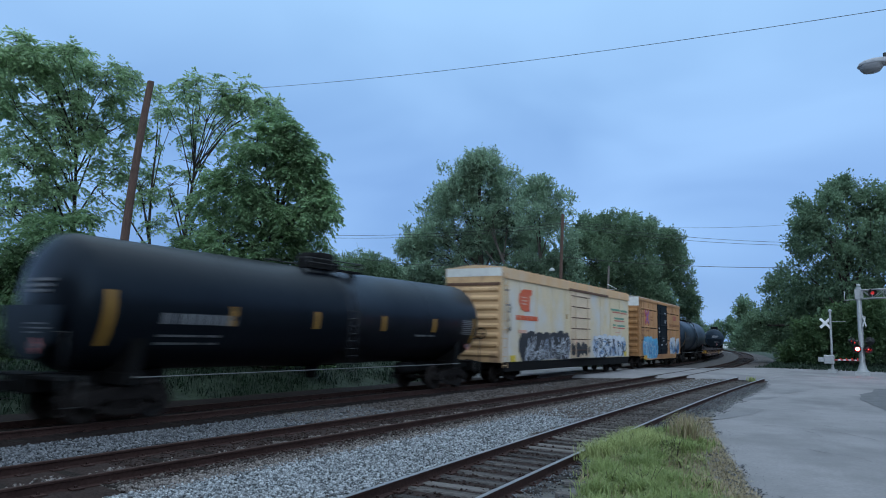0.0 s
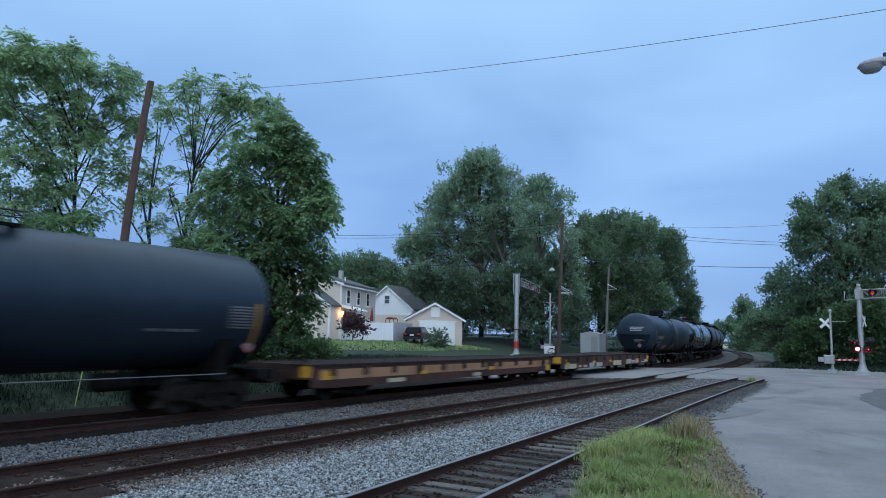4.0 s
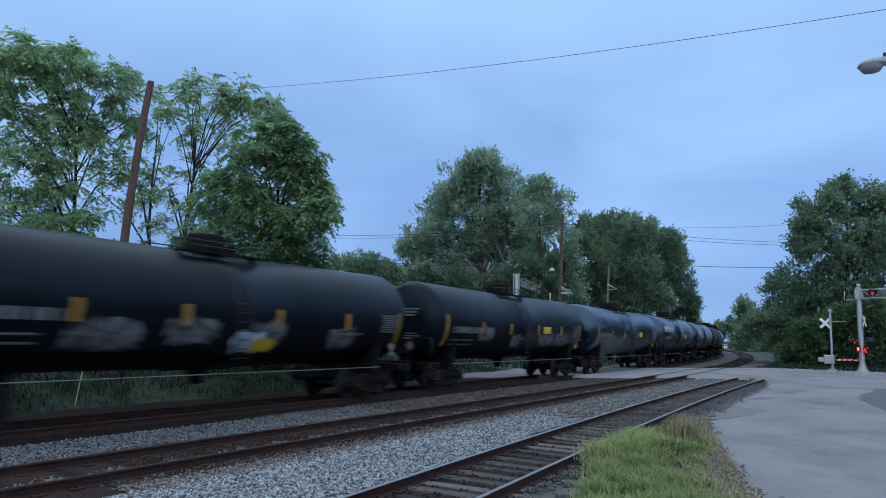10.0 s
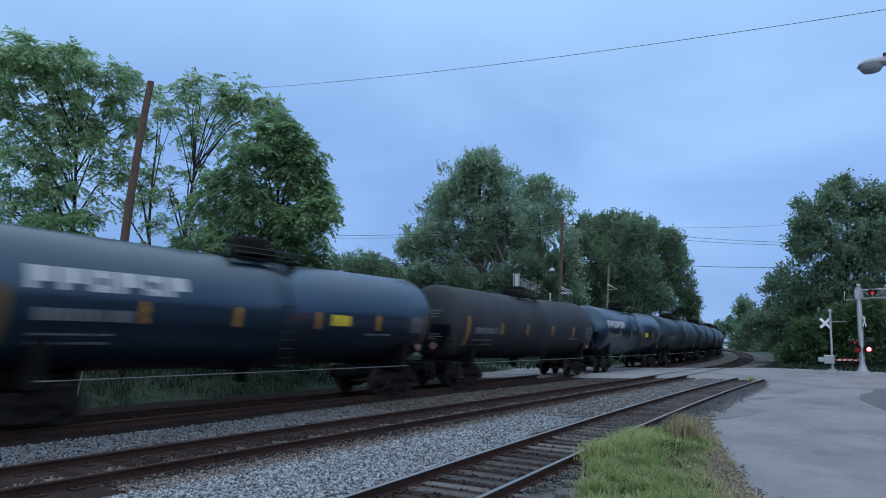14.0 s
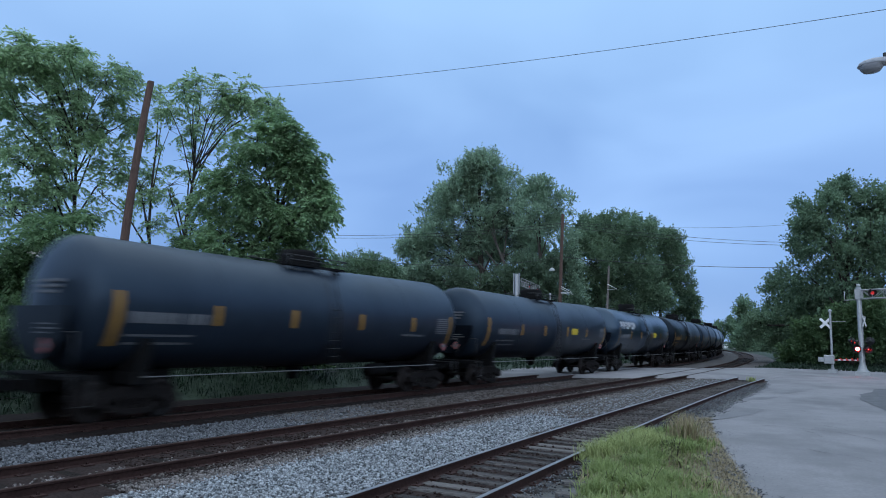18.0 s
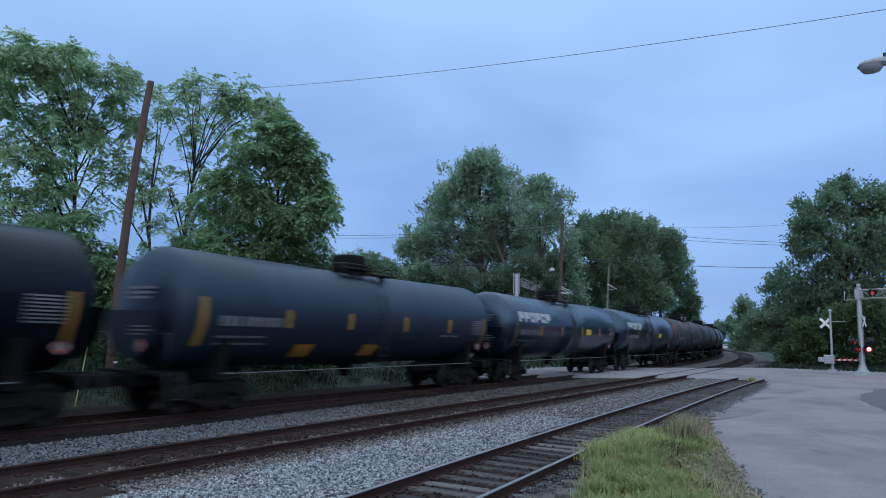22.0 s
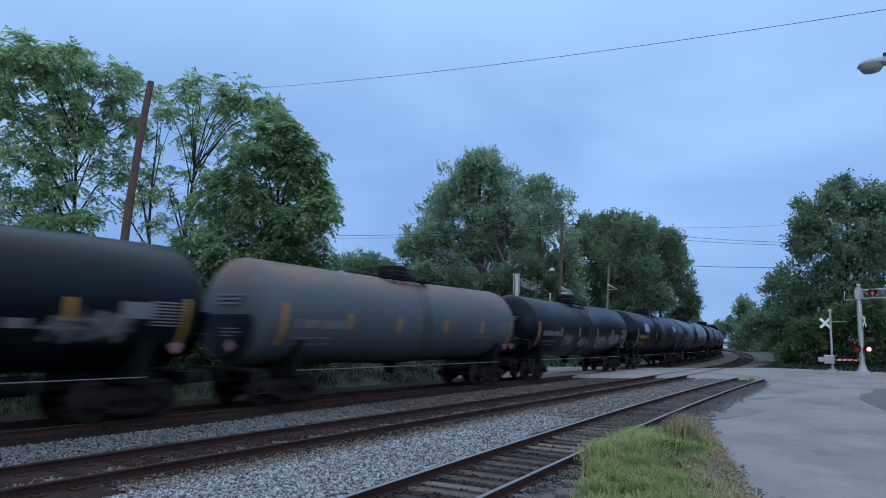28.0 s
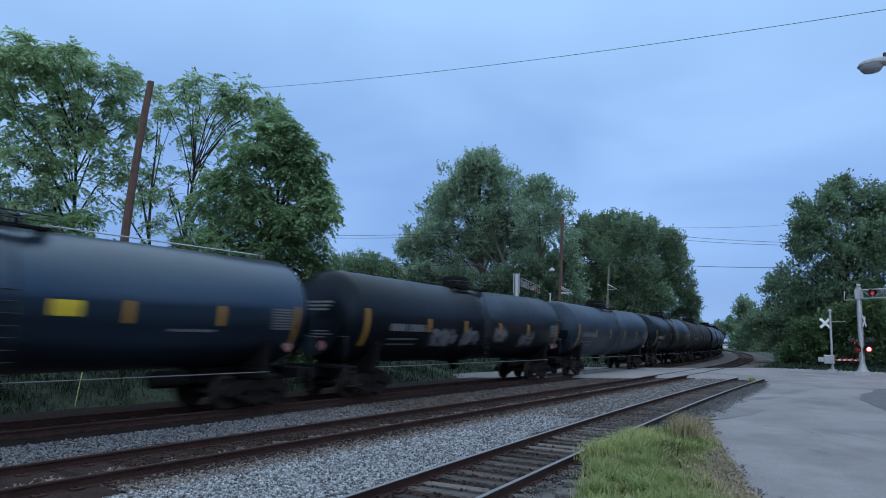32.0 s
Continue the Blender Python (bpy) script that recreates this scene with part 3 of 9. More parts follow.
    # gravelly dirt between the siding and the street
    ob = grid_sheet("verge_dirt", [0, 0.15, 0.3, 0.45, 0.6, 0.75, 0.9, 1.0], steps((-20, 4, 2), (4, 46, 0.4)),
                    lambda x, y: -0.07 + bump_noise(x, y, 1.6, 0.02) + bump_noise(x, y, 7, 0.015) - 0.11 * (1 - smooth_step(0, 0.8, x - x_siding(y) - 1.1)), M["dirt"],
                    lambda u, y: (x_siding(y) + 1.05) * (1 - u) + (edge_x(y) + 0.35) * u)
    tagged(ob, "bare grey-brown gravelly dirt between siding and street", "ground", kind="structure")


build_road()


def pebbles(name, label, count, seed, place, size, material):
    """Loose angular stones, joined; place(rng, n) gives n rows of x, y, z."""
    rng = np.random.default_rng(seed)
    p = place(rng, count)
    n = len(p)
    base = np.array([(1, 0, 0), (0, 1, 0), (-1, 0, 0), (0, -1, 0), (0, 0, 1), (0, 0, -1)], float)
    tri = np.array([(0, 1, 4), (1, 2, 4), (2, 3, 4), (3, 0, 4), (1, 0, 5), (2, 1, 5), (3, 2, 5), (0, 3, 5)])
    v = base[None] * rng.uniform(0.6, 1.3, (n, 6, 1)) + rng.normal(0, 0.16, (n, 6, 3))
    a = rng.uniform(0, 6.28, n); t = rng.uniform(-0.7, 0.7, n)
    ca, sa, ct, st = np.cos(a), np.sin(a), np.cos(t), np.sin(t)
    x = v[..., 0] * ca[:, None] - v[..., 1] * sa[:, None]
    y = v[..., 0] * sa[:, None] + v[..., 1] * ca[:, None]
    z = v[..., 2]
    y, z = y * ct[:, None] - z * st[:, None], y * st[:, None] + z * ct[:, None]
    s = rng.uniform(size[0], size[1], n)[:, None]
    w = np.stack([x * s, y * s, z * s * 0.75], -1) + p[:, None, :]
    f = (tri[None] + (np.arange(n) * 6)[:, None, None]).reshape(-1, 3)
    ob = new(name, soup(name, w.reshape(-1, 3), f, material))
    return tagged(ob, label, "stones", kind="stuff")


def bed_place(x0, x1, y0, y1, z=-0.165, clear=False):
    def fn(rng, n):
        u = rng.uniform(0, 1, n)
        y = y0 * (y1 / y0) ** u if y0 > 0 else rng.uniform(y0, y1, n)
        x = rng.uniform(x0, x1, n)
        if clear:
            keep = x < np.array([x_siding(q) for q in y]) - 1.05
            x, y = x[keep], y[keep]
            n = len(x)
        return np.stack([x, y, z + rng.uniform(-0.02, 0.02, n)], 1)
    return fn


pebbles("ballast_stones", "loose grey crushed ballast stones between the tracks", 44000, 3, bed_place(-8.95, -5.9, 5.0, 44, clear=True), (0.018, 0.042), M["stone"])
pebbles("ballast_stones", "loose grey crushed ballast stones between the main tracks", 9000, 4, bed_place(-14.0, -12.15, 5.5, 17), (0.02, 0.045), M["dull_stone"])
pebbles("brown_stones", "brown dirty ballast stones between the main tracks", 8000, 9, bed_place(-14.2, -12.0, 13, 44), (0.02, 0.045), M["brown_stone"])
pebbles("brown_stones", "brown dirty ballast stones beside the middle track", 5000, 10, bed_place(-9.75, -8.85, 6, 44), (0.016, 0.038), M["brown_stone"])
strip("stained_ballast", "brown stained ballast between the main tracks", lambda y: -13.1, 1.1, -0.168, M["rust_ballast"], 14.5, 46, 0.5, cat="ballast")
pebbles("verge_stones", "scattered grey stones on the dirt beside the siding", 5000, 8, lambda rng, n: np.array([(x_siding(y) + 0.95 + abs(rng.normal(0, 0.5)), y, -0.06) for y in rng.uniform(6, 40, n)]), (0.010, 0.026), M["dull_stone"])
pebbles("siding_stones", "dirty stones between the siding ties", 6000, 5, bed_place(-7.0, -3.9, 6.0, 30, z=-0.18), (0.015, 0.035), M["rust_ballast"])
pebbles("stained_stones", "rust-brown ballast stones between the rails", 9000, 6, bed_place(-12.1, -9.2, 7.0, 40, z=-0.16), (0.018, 0.036), M["rust_ballast"])


def crib_place(rng, n):
    """Small heaps of paler stones in the bays between the ties of the middle track."""
    bay = rng.integers(0, 76, n)
    y = 4.66 + bay * 0.52 + rng.normal(0, 0.10, n)
    x = X_MAIN + 0.28 + rng.normal(0, 0.13, n) + 0.12 * np.sin(bay * 2.7)
    return np.stack([x, y, np.full(n, -0.140) + rng.uniform(-0.02, 0.015, n)], 1)


pebbles("siding_fill", "dusty gravel over the ties at the far end of the siding", 4500, 61, bed_place(-7.0, -4.6, 15, 44, z=-0.125), (0.018, 0.036), M["brown_stone"])
pebbles("crib_stones", "pale dusty stones heaped between the ties of the middle track", 6500, 21, crib_place, (0.014, 0.034), M["crib_stone"])
pebbles("edge_stones", "brown and grey stones at the ends of the ties", 5000, 22, bed_place(-9.35, -8.75, 6, 44, z=-0.155), (0.016, 0.038), M["crib_stone"])


def crossing_flangeways():
    """Dark slots beside the rails where the tracks cross the road."""
    for x0 in (X_TRAIN, X_MAIN):
        for off in (-GAUGE, GAUGE):
            s = Mb()
            for k in range(24):
                a, b = along(x0, 40 + k)[0], along(x0, 41 + k)[0]
                w = 0.09
                s.add([(a.x + off - w, a.y, 0.009), (a.x + off + w, a.y, 0.009), (b.x + off + w, b.y, 0.009), (b.x + off - w, b.y, 0.009)], [(0, 1, 2, 3)])
            tagged(new("flangeway", s.mesh("flangeway", M["rust_ballast"])), "dark rusty slot along a rail in the crossing", "crossing", kind="structure")


crossing_flangeways()


def road_rim(rng, n):
    """Grit and broken asphalt along the edge of the street."""
    y = 8.0 + 33.0 * rng.uniform(0, 1, n) ** 1.5
    x = np.array([edge_x(q) for q in y]) + 0.15 + 0.3 * np.sin(y * 1.9) * np.sin(y * 0.7 + 1) + rng.normal(0, 0.22, n)
    return np.stack([x, y, np.full(n, -0.020)], 1)


pebbles("road_grit", "grit and broken asphalt along the edge of the street", 6000, 31, road_rim, (0.006, 0.020), M["dull_stone"])
pebbles("brown_stones", "brown dirty ballast stones between the middle track and the siding", 9000, 33, bed_place(-9.0, -6.6, 19, 45, z=-0.155, clear=True), (0.022, 0.045), M["brown_stone"])


# ---------------------------------------------------------------- the train
M["tank_black"] = mat("tank_black", (0.0025, 0.0031, 0.0047), (0.0061, 0.0075, 0.0105), 3.0, 0.36, bump=0.03, big=0.7)
M["tank_navy"] = mat("tank_navy", (0.0035, 0.0071, 0.0140), (0.0078, 0.0156, 0.0281), 3.0, 0.28, bump=0.03, big=0.7)
M["tank_gloss"] = mat("tank_gloss", (0.003, 0.005, 0.008), (0.006, 0.010, 0.016), 3.0, 0.20, bump=0.015, big=0.7)
M["tank_grey"] = mat("tank_grey", (0.0078, 0.0123, 0.0202), (0.0175, 0.0254, 0.0377), 3.0, 0.42, bump=0.03, big=0.7)
M["tank_brown"] = worn_paint("tank_brown", (0.018, 0.019, 0.021), (0.034, 0.031, 0.031), 0.5, rough=0.7)
M["tank_rust"] = worn_paint("tank_rust", (0.024, 0.031, 0.038), (0.120, 0.068, 0.054), 0.7, 0.42, 0.62, 0.6, streak=(1, 0.45, 0.9))
M["tank_stain"] = worn_paint("tank_stain", (0.056, 0.067, 0.077), (0.189, 0.112, 0.081), 0.6, 0.36, 0.62, 0.6, streak=(1, 0.3, 0.9))
M["tank_fade"] = worn_paint("tank_fade", (0.034, 0.040, 0.048), (0.075, 0.066, 0.062), 0.4, 0.50, 0.72, 0.6)
# Parts under the cars have near-black tones.
M["under"] = mat("near_black_underframe", (0.003, 0.003, 0.0033), (0.009, 0.0085, 0.0085), 8.0, 0.9, bump=0.2, spec=0.15)
M["truck"] = mat("dark_cast_steel", (0.005, 0.0042, 0.0042), (0.018, 0.0145, 0.0135), 9.0, 0.9, bump=0.3, spec=0.15)
M["wheel"] = mat("wheel_steel", (0.010, 0.008, 0.008), (0.028, 0.023, 0.021), 9.0, 0.7, bump=0.15, spec=0.2)
M["yellow_mark"] = mat("yellow_reflector", (0.25, 0.125, 0.020), (0.33, 0.175, 0.028), 9.0, 0.5, bump=0.02)
M["yellow_dull"] = mat("dirty_reflector", (0.085, 0.054, 0.016), (0.12, 0.075, 0.021), 9.0, 0.6, bump=0.02)
M["yellow_panel"] = mat("yellow_panel", (0.50, 0.36, 0.02), (0.60, 0.44, 0.03), 9.0, 0.5, bump=0.02)
M["letter"] = mat("white_lettering", (0.30, 0.31, 0.33), (0.42, 0.43, 0.45), 12.0, 0.6, bump=0.02)
M["letter_dim"] = mat("dim_lettering", (0.105, 0.11, 0.12), (0.165, 0.17, 0.18), 12.0, 0.7, bump=0.02)
M["letter_yellow"] = mat("yellow_lettering", (0.19, 0.095, 0.022), (0.25, 0.13, 0.03), 12.0, 0.6, bump=0.02)
M["rod"] = mat("worn_handrail", (0.10, 0.10, 0.105), (0.20, 0.20, 0.20), 12.0, 0.55, bump=0.02)
M["teal_paint"] = worn_paint("teal_spray_paint", (0.27, 0.47, 0.48), (0.13, 0.27, 0.30), 1.1, 0.50, 0.72, 0.6, streak=(1, 1, 1))
M["teal_dark"] = mat("dark_teal_spray_paint", (0.05, 0.13, 0.15), (0.09, 0.19, 0.21), 4.0, 0.6, bump=0)
M["grime"] = worn_paint("speckled_grime", (0.45, 0.40, 0.31), (0.09, 0.085, 0.08), 3.2, 0.50, 0.60, 0.8, streak=(1, 1, 0.8))
M["patch_blue"] = mat("blue_grey_patch", (0.17, 0.22, 0.27), (0.23, 0.28, 0.33), 6.0, 0.5, bump=0.02)
M["pale_blue"] = worn_paint("pale_blue_spray_paint", (0.34, 0.42, 0.52), (0.10, 0.12, 0.15), 1.8, 0.5, 0.7, 0.6)
M["sky_blue"] = worn_paint("bright_blue_spray_paint", (0.055, 0.27, 0.45), (0.17, 0.42, 0.57), 1.1, 0.46, 0.58, 0.6, streak=(1, 1, 0.6))
M["deep_blue"] = mat("deep_blue_spray_paint", (0.03, 0.12, 0.27), (0.06, 0.18, 0.36), 4.0, 0.6, bump=0)
M["pale_paint"] = worn_paint("pale_spray_paint", (0.50, 0.52, 0.55), (0.27, 0.33, 0.43), 1.2, 0.46, 0.64, 0.6, streak=(1, 1, 0.6))
M["soot"] = worn_paint("sooty_spray_paint", (0.016, 0.017, 0.021), (0.060, 0.058, 0.060), 1.3, 0.50, 0.70, 0.7, streak=(1, 1, 1))
M["brown_line"] = mat("dark_brown_edge", (0.07, 0.035, 0.022), (0.15, 0.075, 0.045), 9.0, 0.8, bump=0.1)
M["grey_scrawl"] = scrawl("grey_scrawl", (0.12, 0.13, 0.14), (0.03, 0.03, 0.035), (0.2, 0.21, 0.22), 1.4)
M["beige_box"] = worn_paint("beige_faded_paint", (0.53, 0.43, 0.28), (0.56, 0.535, 0.50), 0.42, 0.50, 0.66, 0.7, streak=(1, 1, 0.7))
M["tan_box"] = worn_paint("orange_tan_paint", (0.50, 0.31, 0.16), (0.54, 0.42, 0.29), 0.7, 0.46, 0.72, 0.65)
M["beige_door"] = worn_paint("pinkish_beige_paint", (0.54, 0.42, 0.29), (0.42, 0.30, 0.20), 0.8, 0.50, 0.72, 0.7, streak=(1, 1, 0.4))
M["tan_end"] = worn_paint("grimy_tan_paint", (0.52, 0.33, 0.17), (0.17, 0.10, 0.065), 0.75, 0.52, 0.72, 0.7, streak=(1, 1, 0.5))
M["yellow_box"] = worn_paint("yellow_orange_paint", (0.385, 0.195, 0.080), (0.29, 0.135, 0.060), 0.9, 0.48, 0.75, 0.65)
# Grimy yellow end paint, darkened further for the side turned from the light.
M["yellow_end"] = worn_paint("grimy_shaded_yellow_paint", (0.31, 0.150, 0.052), (0.10, 0.050, 0.026), 0.8, 0.45, 0.70, 0.7, streak=(1, 1, 0.5))
M["white_roof"] = mat("white_roof_end", (0.55, 0.54, 0.5), (0.68, 0.67, 0.62), 6.0, 0.6, bump=0.05)
M["orange_mark"] = mat("red_orange_mark", (0.52, 0.085, 0.03), (0.58, 0.11, 0.04), 5.0, 0.6, bump=0.02)
M["purple_mark"] = mat("purple_mark", (0.10, 0.08, 0.27), (0.14, 0.11, 0.33), 5.0, 0.6, bump=0.02)
M["crimson_mark"] = mat("crimson_mark", (0.46, 0.06, 0.06), (0.52, 0.09, 0.08), 5.0, 0.6, bump=0.02)
M["brown_letter"] = mat("brown_lettering", (0.22, 0.09, 0.035), (0.28, 0.12, 0.05), 12.0, 0.6, bump=0.02)
M["faint_red"] = mat("faded_red_lettering", (0.56, 0.30, 0.22), (0.6, 0.36, 0.27), 5.0, 0.7, bump=0.02)
M["crimson_letter"] = mat("crimson_lettering", (0.33, 0.09, 0.07), (0.38, 0.12, 0.09), 5.0, 0.7, bump=0.02)
M["door_black"] = mat("door_black", (0.004, 0.007, 0.011), (0.010, 0.015, 0.021), 6.0, 0.65, bump=0.04, spec=0.12)
M["deck"] = mat("flatcar_deck", (0.016, 0.011, 0.010), (0.045, 0.032, 0.029), 7.0, 0.95, bump=0.5, spec=0.15, stretch=(0.5, 4, 1))
M["flat_side"] = worn_paint("flatcar_brown", (0.030, 0.012, 0.009), (0.070, 0.028, 0.020), 0.8, rough=0.9)
M["cream"] = worn_paint("cream_faded_patch", (0.40, 0.34, 0.24), (0.22, 0.13, 0.08), 1.6, 0.5, 0.7, 0.7)
M["lilac_patch"] = worn_paint("pale_grey_patch", (0.34, 0.34, 0.38), (0.16, 0.14, 0.14), 1.6, 0.5, 0.7, 0.7)
M["peach_patch"] = worn_paint("peach_patch", (0.30, 0.165, 0.09), (0.16, 0.07, 0.045), 1.6, 0.5, 0.7, 0.7)
M["green_letter"] = mat("green_lettering", (0.10, 0.24, 0.16), (0.15, 0.30, 0.21), 12.0, 0.7, bump=0.02)
M["red_letter"] = mat("red_lettering", (0.46, 0.12, 0.09), (0.52, 0.16, 0.12), 12.0, 0.7, bump=0.02)
M["placard_red"] = mat("placard_red", (0.40, 0.12, 0.12), (0.48, 0.17, 0.16), 12.0, 0.5, bump=0.02)
M["flat_yellow"] = mat("flatcar_yellow", (0.50, 0.25, 0.02), (0.58, 0.32, 0.03), 8.0, 0.6, bump=0.05)

WHEEL_R = 0.457
SHARED = {}
# Blue specular tint puts the sky's blue into the tank reflections.
for k, q in (("tank_black", 0.19), ("tank_navy", 0.92), ("tank_gloss", 0.95), ("tank_grey", 0.43), ("tank_brown", 0.32), ("tank_rust", 0.35), ("tank_stain", 0.35), ("tank_fade", 0.35)):
    M[k].node_tree.nodes["Principled BSDF"].inputs["Specular Tint"].default_value = (0.56, 0.78, 1.0, 1)
    M[k].node_tree.nodes["Principled BSDF"].inputs["Specular IOR Level"].default_value = q
M["tank_gloss"].node_tree.nodes["Principled BSDF"].inputs["Coat Weight"].default_value = 0.25
M["tank_gloss"].node_tree.nodes["Principled BSDF"].inputs["Coat Roughness"].default_value = 0.15
crown_rust(M["tank_rust"], 2.6, 3.5)
crown_rust(M["tank_stain"], 3.2, 4.1)


def shared(key, fn, material):
    if key not in SHARED:
        SHARED[key] = fn().mesh(key.split("/")[0], material)
    return SHARED[key]


def wheelset_shape():
    s = Mb()
    for sx in (-1, 1):
        m = Matrix.Translation((sx * 0.7525, 0, 0)) @ pose(0, 0, 0, 0, 90 * sx, 0)
        s.lathe([(0.06, 0.07), (0.13, 0.07), (0.15, 0.03), (0.36, 0.0), (0.39, 0.06), (0.445, 0.065), (WHEEL_R, 0.05), (WHEEL_R + 0.002, -0.04), (0.49, -0.07), (0.49, -0.085), (0.38, -0.085), (0.36, -0.05), (0.1, -0.04)], 20, m, True)
        for k in range(3):
            a = k * 2.094
            s.box(sx * 0.7525 - 0.005, sx * 0.7525 + 0.05 * sx, 0.24 * math.cos(a) - 0.03, 0.24 * math.cos(a) + 0.03, 0.24 * math.sin(a) - 0.03, 0.24 * math.sin(a) + 0.03)
    s.tube((-1.08, 0, 0), (1.08, 0, 0), 0.075, n=10)
    return s


def side_frame_shape():
    """Cast side frame with window for the springs, journal boxes and a spring nest."""
    s = Mb()
    s.prism([(-1.16, 0.38), (-0.70, 0.44), (-0.36, 0.60), (0.36, 0.60), (0.70, 0.44), (1.16, 0.38), (1.16, 0.58), (0.92, 0.68), (0.42, 0.80), (-0.42, 0.80), (-0.92, 0.68), (-1.16, 0.58)], 0.98, 1.12, axis="x")
    s.prism([(-0.76, 0.36), (-0.34, 0.17), (0.34, 0.17), (0.76, 0.36), (0.62, 0.42), (0.30, 0.29), (-0.30, 0.29), (-0.62, 0.42)], 0.98, 1.12, axis="x")
    for y in (-0.33, 0.33):
        s.box(0.99, 1.11, y - 0.06, y + 0.06, 0.27, 0.64)
    for y in (-0.16, 0.0, 0.16):
        s.tube((1.05, y, 0.28), (1.05, y, 0.52), 0.06, n=8)
    s.box(0.96, 1.13, -0.26, 0.26, 0.52, 0.61)
    for y in (-0.89, 0.89):
        s.tube((0.97, y, WHEEL_R), (1.17, y, WHEEL_R), 0.125, n=10)
    return s


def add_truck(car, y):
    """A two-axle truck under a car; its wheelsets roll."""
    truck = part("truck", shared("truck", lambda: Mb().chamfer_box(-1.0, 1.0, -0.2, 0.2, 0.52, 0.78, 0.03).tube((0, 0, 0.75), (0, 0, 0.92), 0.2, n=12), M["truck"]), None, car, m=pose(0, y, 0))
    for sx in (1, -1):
        part("side_frame", shared("side_frame", side_frame_shape, M["truck"]), None, truck, "dark brown cast steel side frame", m=pose(0, 0, 0, 0, 0, 0 if sx > 0 else 180))
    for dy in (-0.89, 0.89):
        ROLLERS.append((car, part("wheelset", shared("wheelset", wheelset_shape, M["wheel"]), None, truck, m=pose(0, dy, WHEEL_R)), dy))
    return truck


ROLLERS, CARS = [], []


def add_couplers(car, L, z=0.88):
    for e in (-1, 1):
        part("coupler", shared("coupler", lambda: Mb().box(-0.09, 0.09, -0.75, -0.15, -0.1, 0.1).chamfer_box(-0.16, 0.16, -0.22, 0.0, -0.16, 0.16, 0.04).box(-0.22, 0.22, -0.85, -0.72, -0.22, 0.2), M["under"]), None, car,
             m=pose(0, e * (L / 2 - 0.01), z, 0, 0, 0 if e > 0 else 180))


R_TANK = 1.60
M["orange_panel"] = mat("orange_panel", (0.34, 0.15, 0.02), (0.42, 0.20, 0.03), 8.0, 0.6, bump=0.03)


def tank_axis(y, half):
    """Height of the tank's axis: the two halves slope down to the middle."""
    return 2.685 + 0.06 * min(1, abs(y) / (half - 0.8))


def tank_shell(L):
    half = L / 2 - 0.82
    rings = []
    for k in range(7):                      # dished head
        a = k / 6 * math.pi / 2
        rings.append((-(half - 0.62) - 0.62 * math.cos(a), R_TANK * math.sin(a) if k else 0.01))
    ys = [r for r in rings] + [(y, R_TANK) for y in (-half * 0.62, -half * 0.3, -0.42, -0.40, 0.40, 0.42, half * 0.3, half * 0.62)] + [(-y, r) for y, r in rings[::-1]]
    n, s = 40, Mb()
    vs = []
    for y, r in ys:
        r2 = r + (0.012 if abs(y) < 0.41 else 0)
        for i in range(n):
            a = 2 * math.pi * i / n
            vs.append((r2 * math.cos(a), y, tank_axis(y, half) + r2 * math.sin(a)))
    fs = [(k * n + i, (k + 1) * n + i, (k + 1) * n + (i + 1) % n, k * n + (i + 1) % n) for k in range(len(ys) - 1) for i in range(n)]
    return s.add(vs, fs, True)


def on_shell(L, y0, y1, z0, z1, lift=0.006, outline=None):
    """A thin patch that lies on the near side of the tank, z in metres above the rail; outline(u): its ragged top and bottom."""
    half, s = L / 2 - 0.82, Mb()
    ny, nz = max(1, round(abs(y1 - y0) / 0.5)) if outline is None else 42, 5
    vs = []
    for j in range(ny + 1):
        u = j / ny
        y = y0 + (y1 - y0) * u
        lo, hi = (z0, z1) if outline is None else outline(u)
        for i in range(nz + 1):
            z = lo + (hi - lo) * i / nz
            c = tank_axis(y, half)
            q = max(-0.999, min(0.999, (z - c) / R_TANK))
            r = R_TANK + lift
            vs.append((r * math.sqrt(1 - q * q), y, c + r * q))
    n = nz + 1
    return s.add(vs, [(j * n + i, (j + 1) * n + i, (j + 1) * n + i + 1, j * n + i + 1) for j in range(ny) for i in range(nz)], True)


def bars(L, y0, y1, z, h, gaps, seed):
    """A row of unreadable lettering as short bars."""
    rng, s = random.Random(seed), Mb()
    y = y0
    while y < y1:
        w = min(rng.uniform(0.10, 0.20) * gaps, y1 - y)
        p = on_shell(L, y, y + w, z, z + h, 0.007)
        s.add(p.v, p.f, True)
        y += w + (0.05 if rng.random() < 0.8 else 0.16)
    return s


def mark_block(L, y0, w, z0, z1, full):
    """One plain block of the owner's mark: a thick bent stroke of cells that share their corners."""
    half, s = L / 2 - 0.82, Mb()
    ys, zs = [y0, y0 + w * 0.28, y0 + w * 0.60, y0 + w * 0.86], [z0, z0 + (z1 - z0) * 0.32, z0 + (z1 - z0) * 0.66, z1]
    vs = []
    for y in ys:
        for z in zs:
            c = tank_axis(y, half)
            q = (z - c) / R_TANK
            r = R_TANK + 0.007
            vs.append((r * math.sqrt(1 - q * q), y, c + r * q))
    cells = [(0, 0), (0, 1), (0, 2), (1, 2), (2, 2), (2, 1)] + ([(1, 0), (2, 0)] if full else [(1, 1)])
    return s.add(vs, [(4 * a + b, 4 * a + 4 + b, 4 * a + 5 + b, 4 * a + 1 + b) for a, b in cells], True)


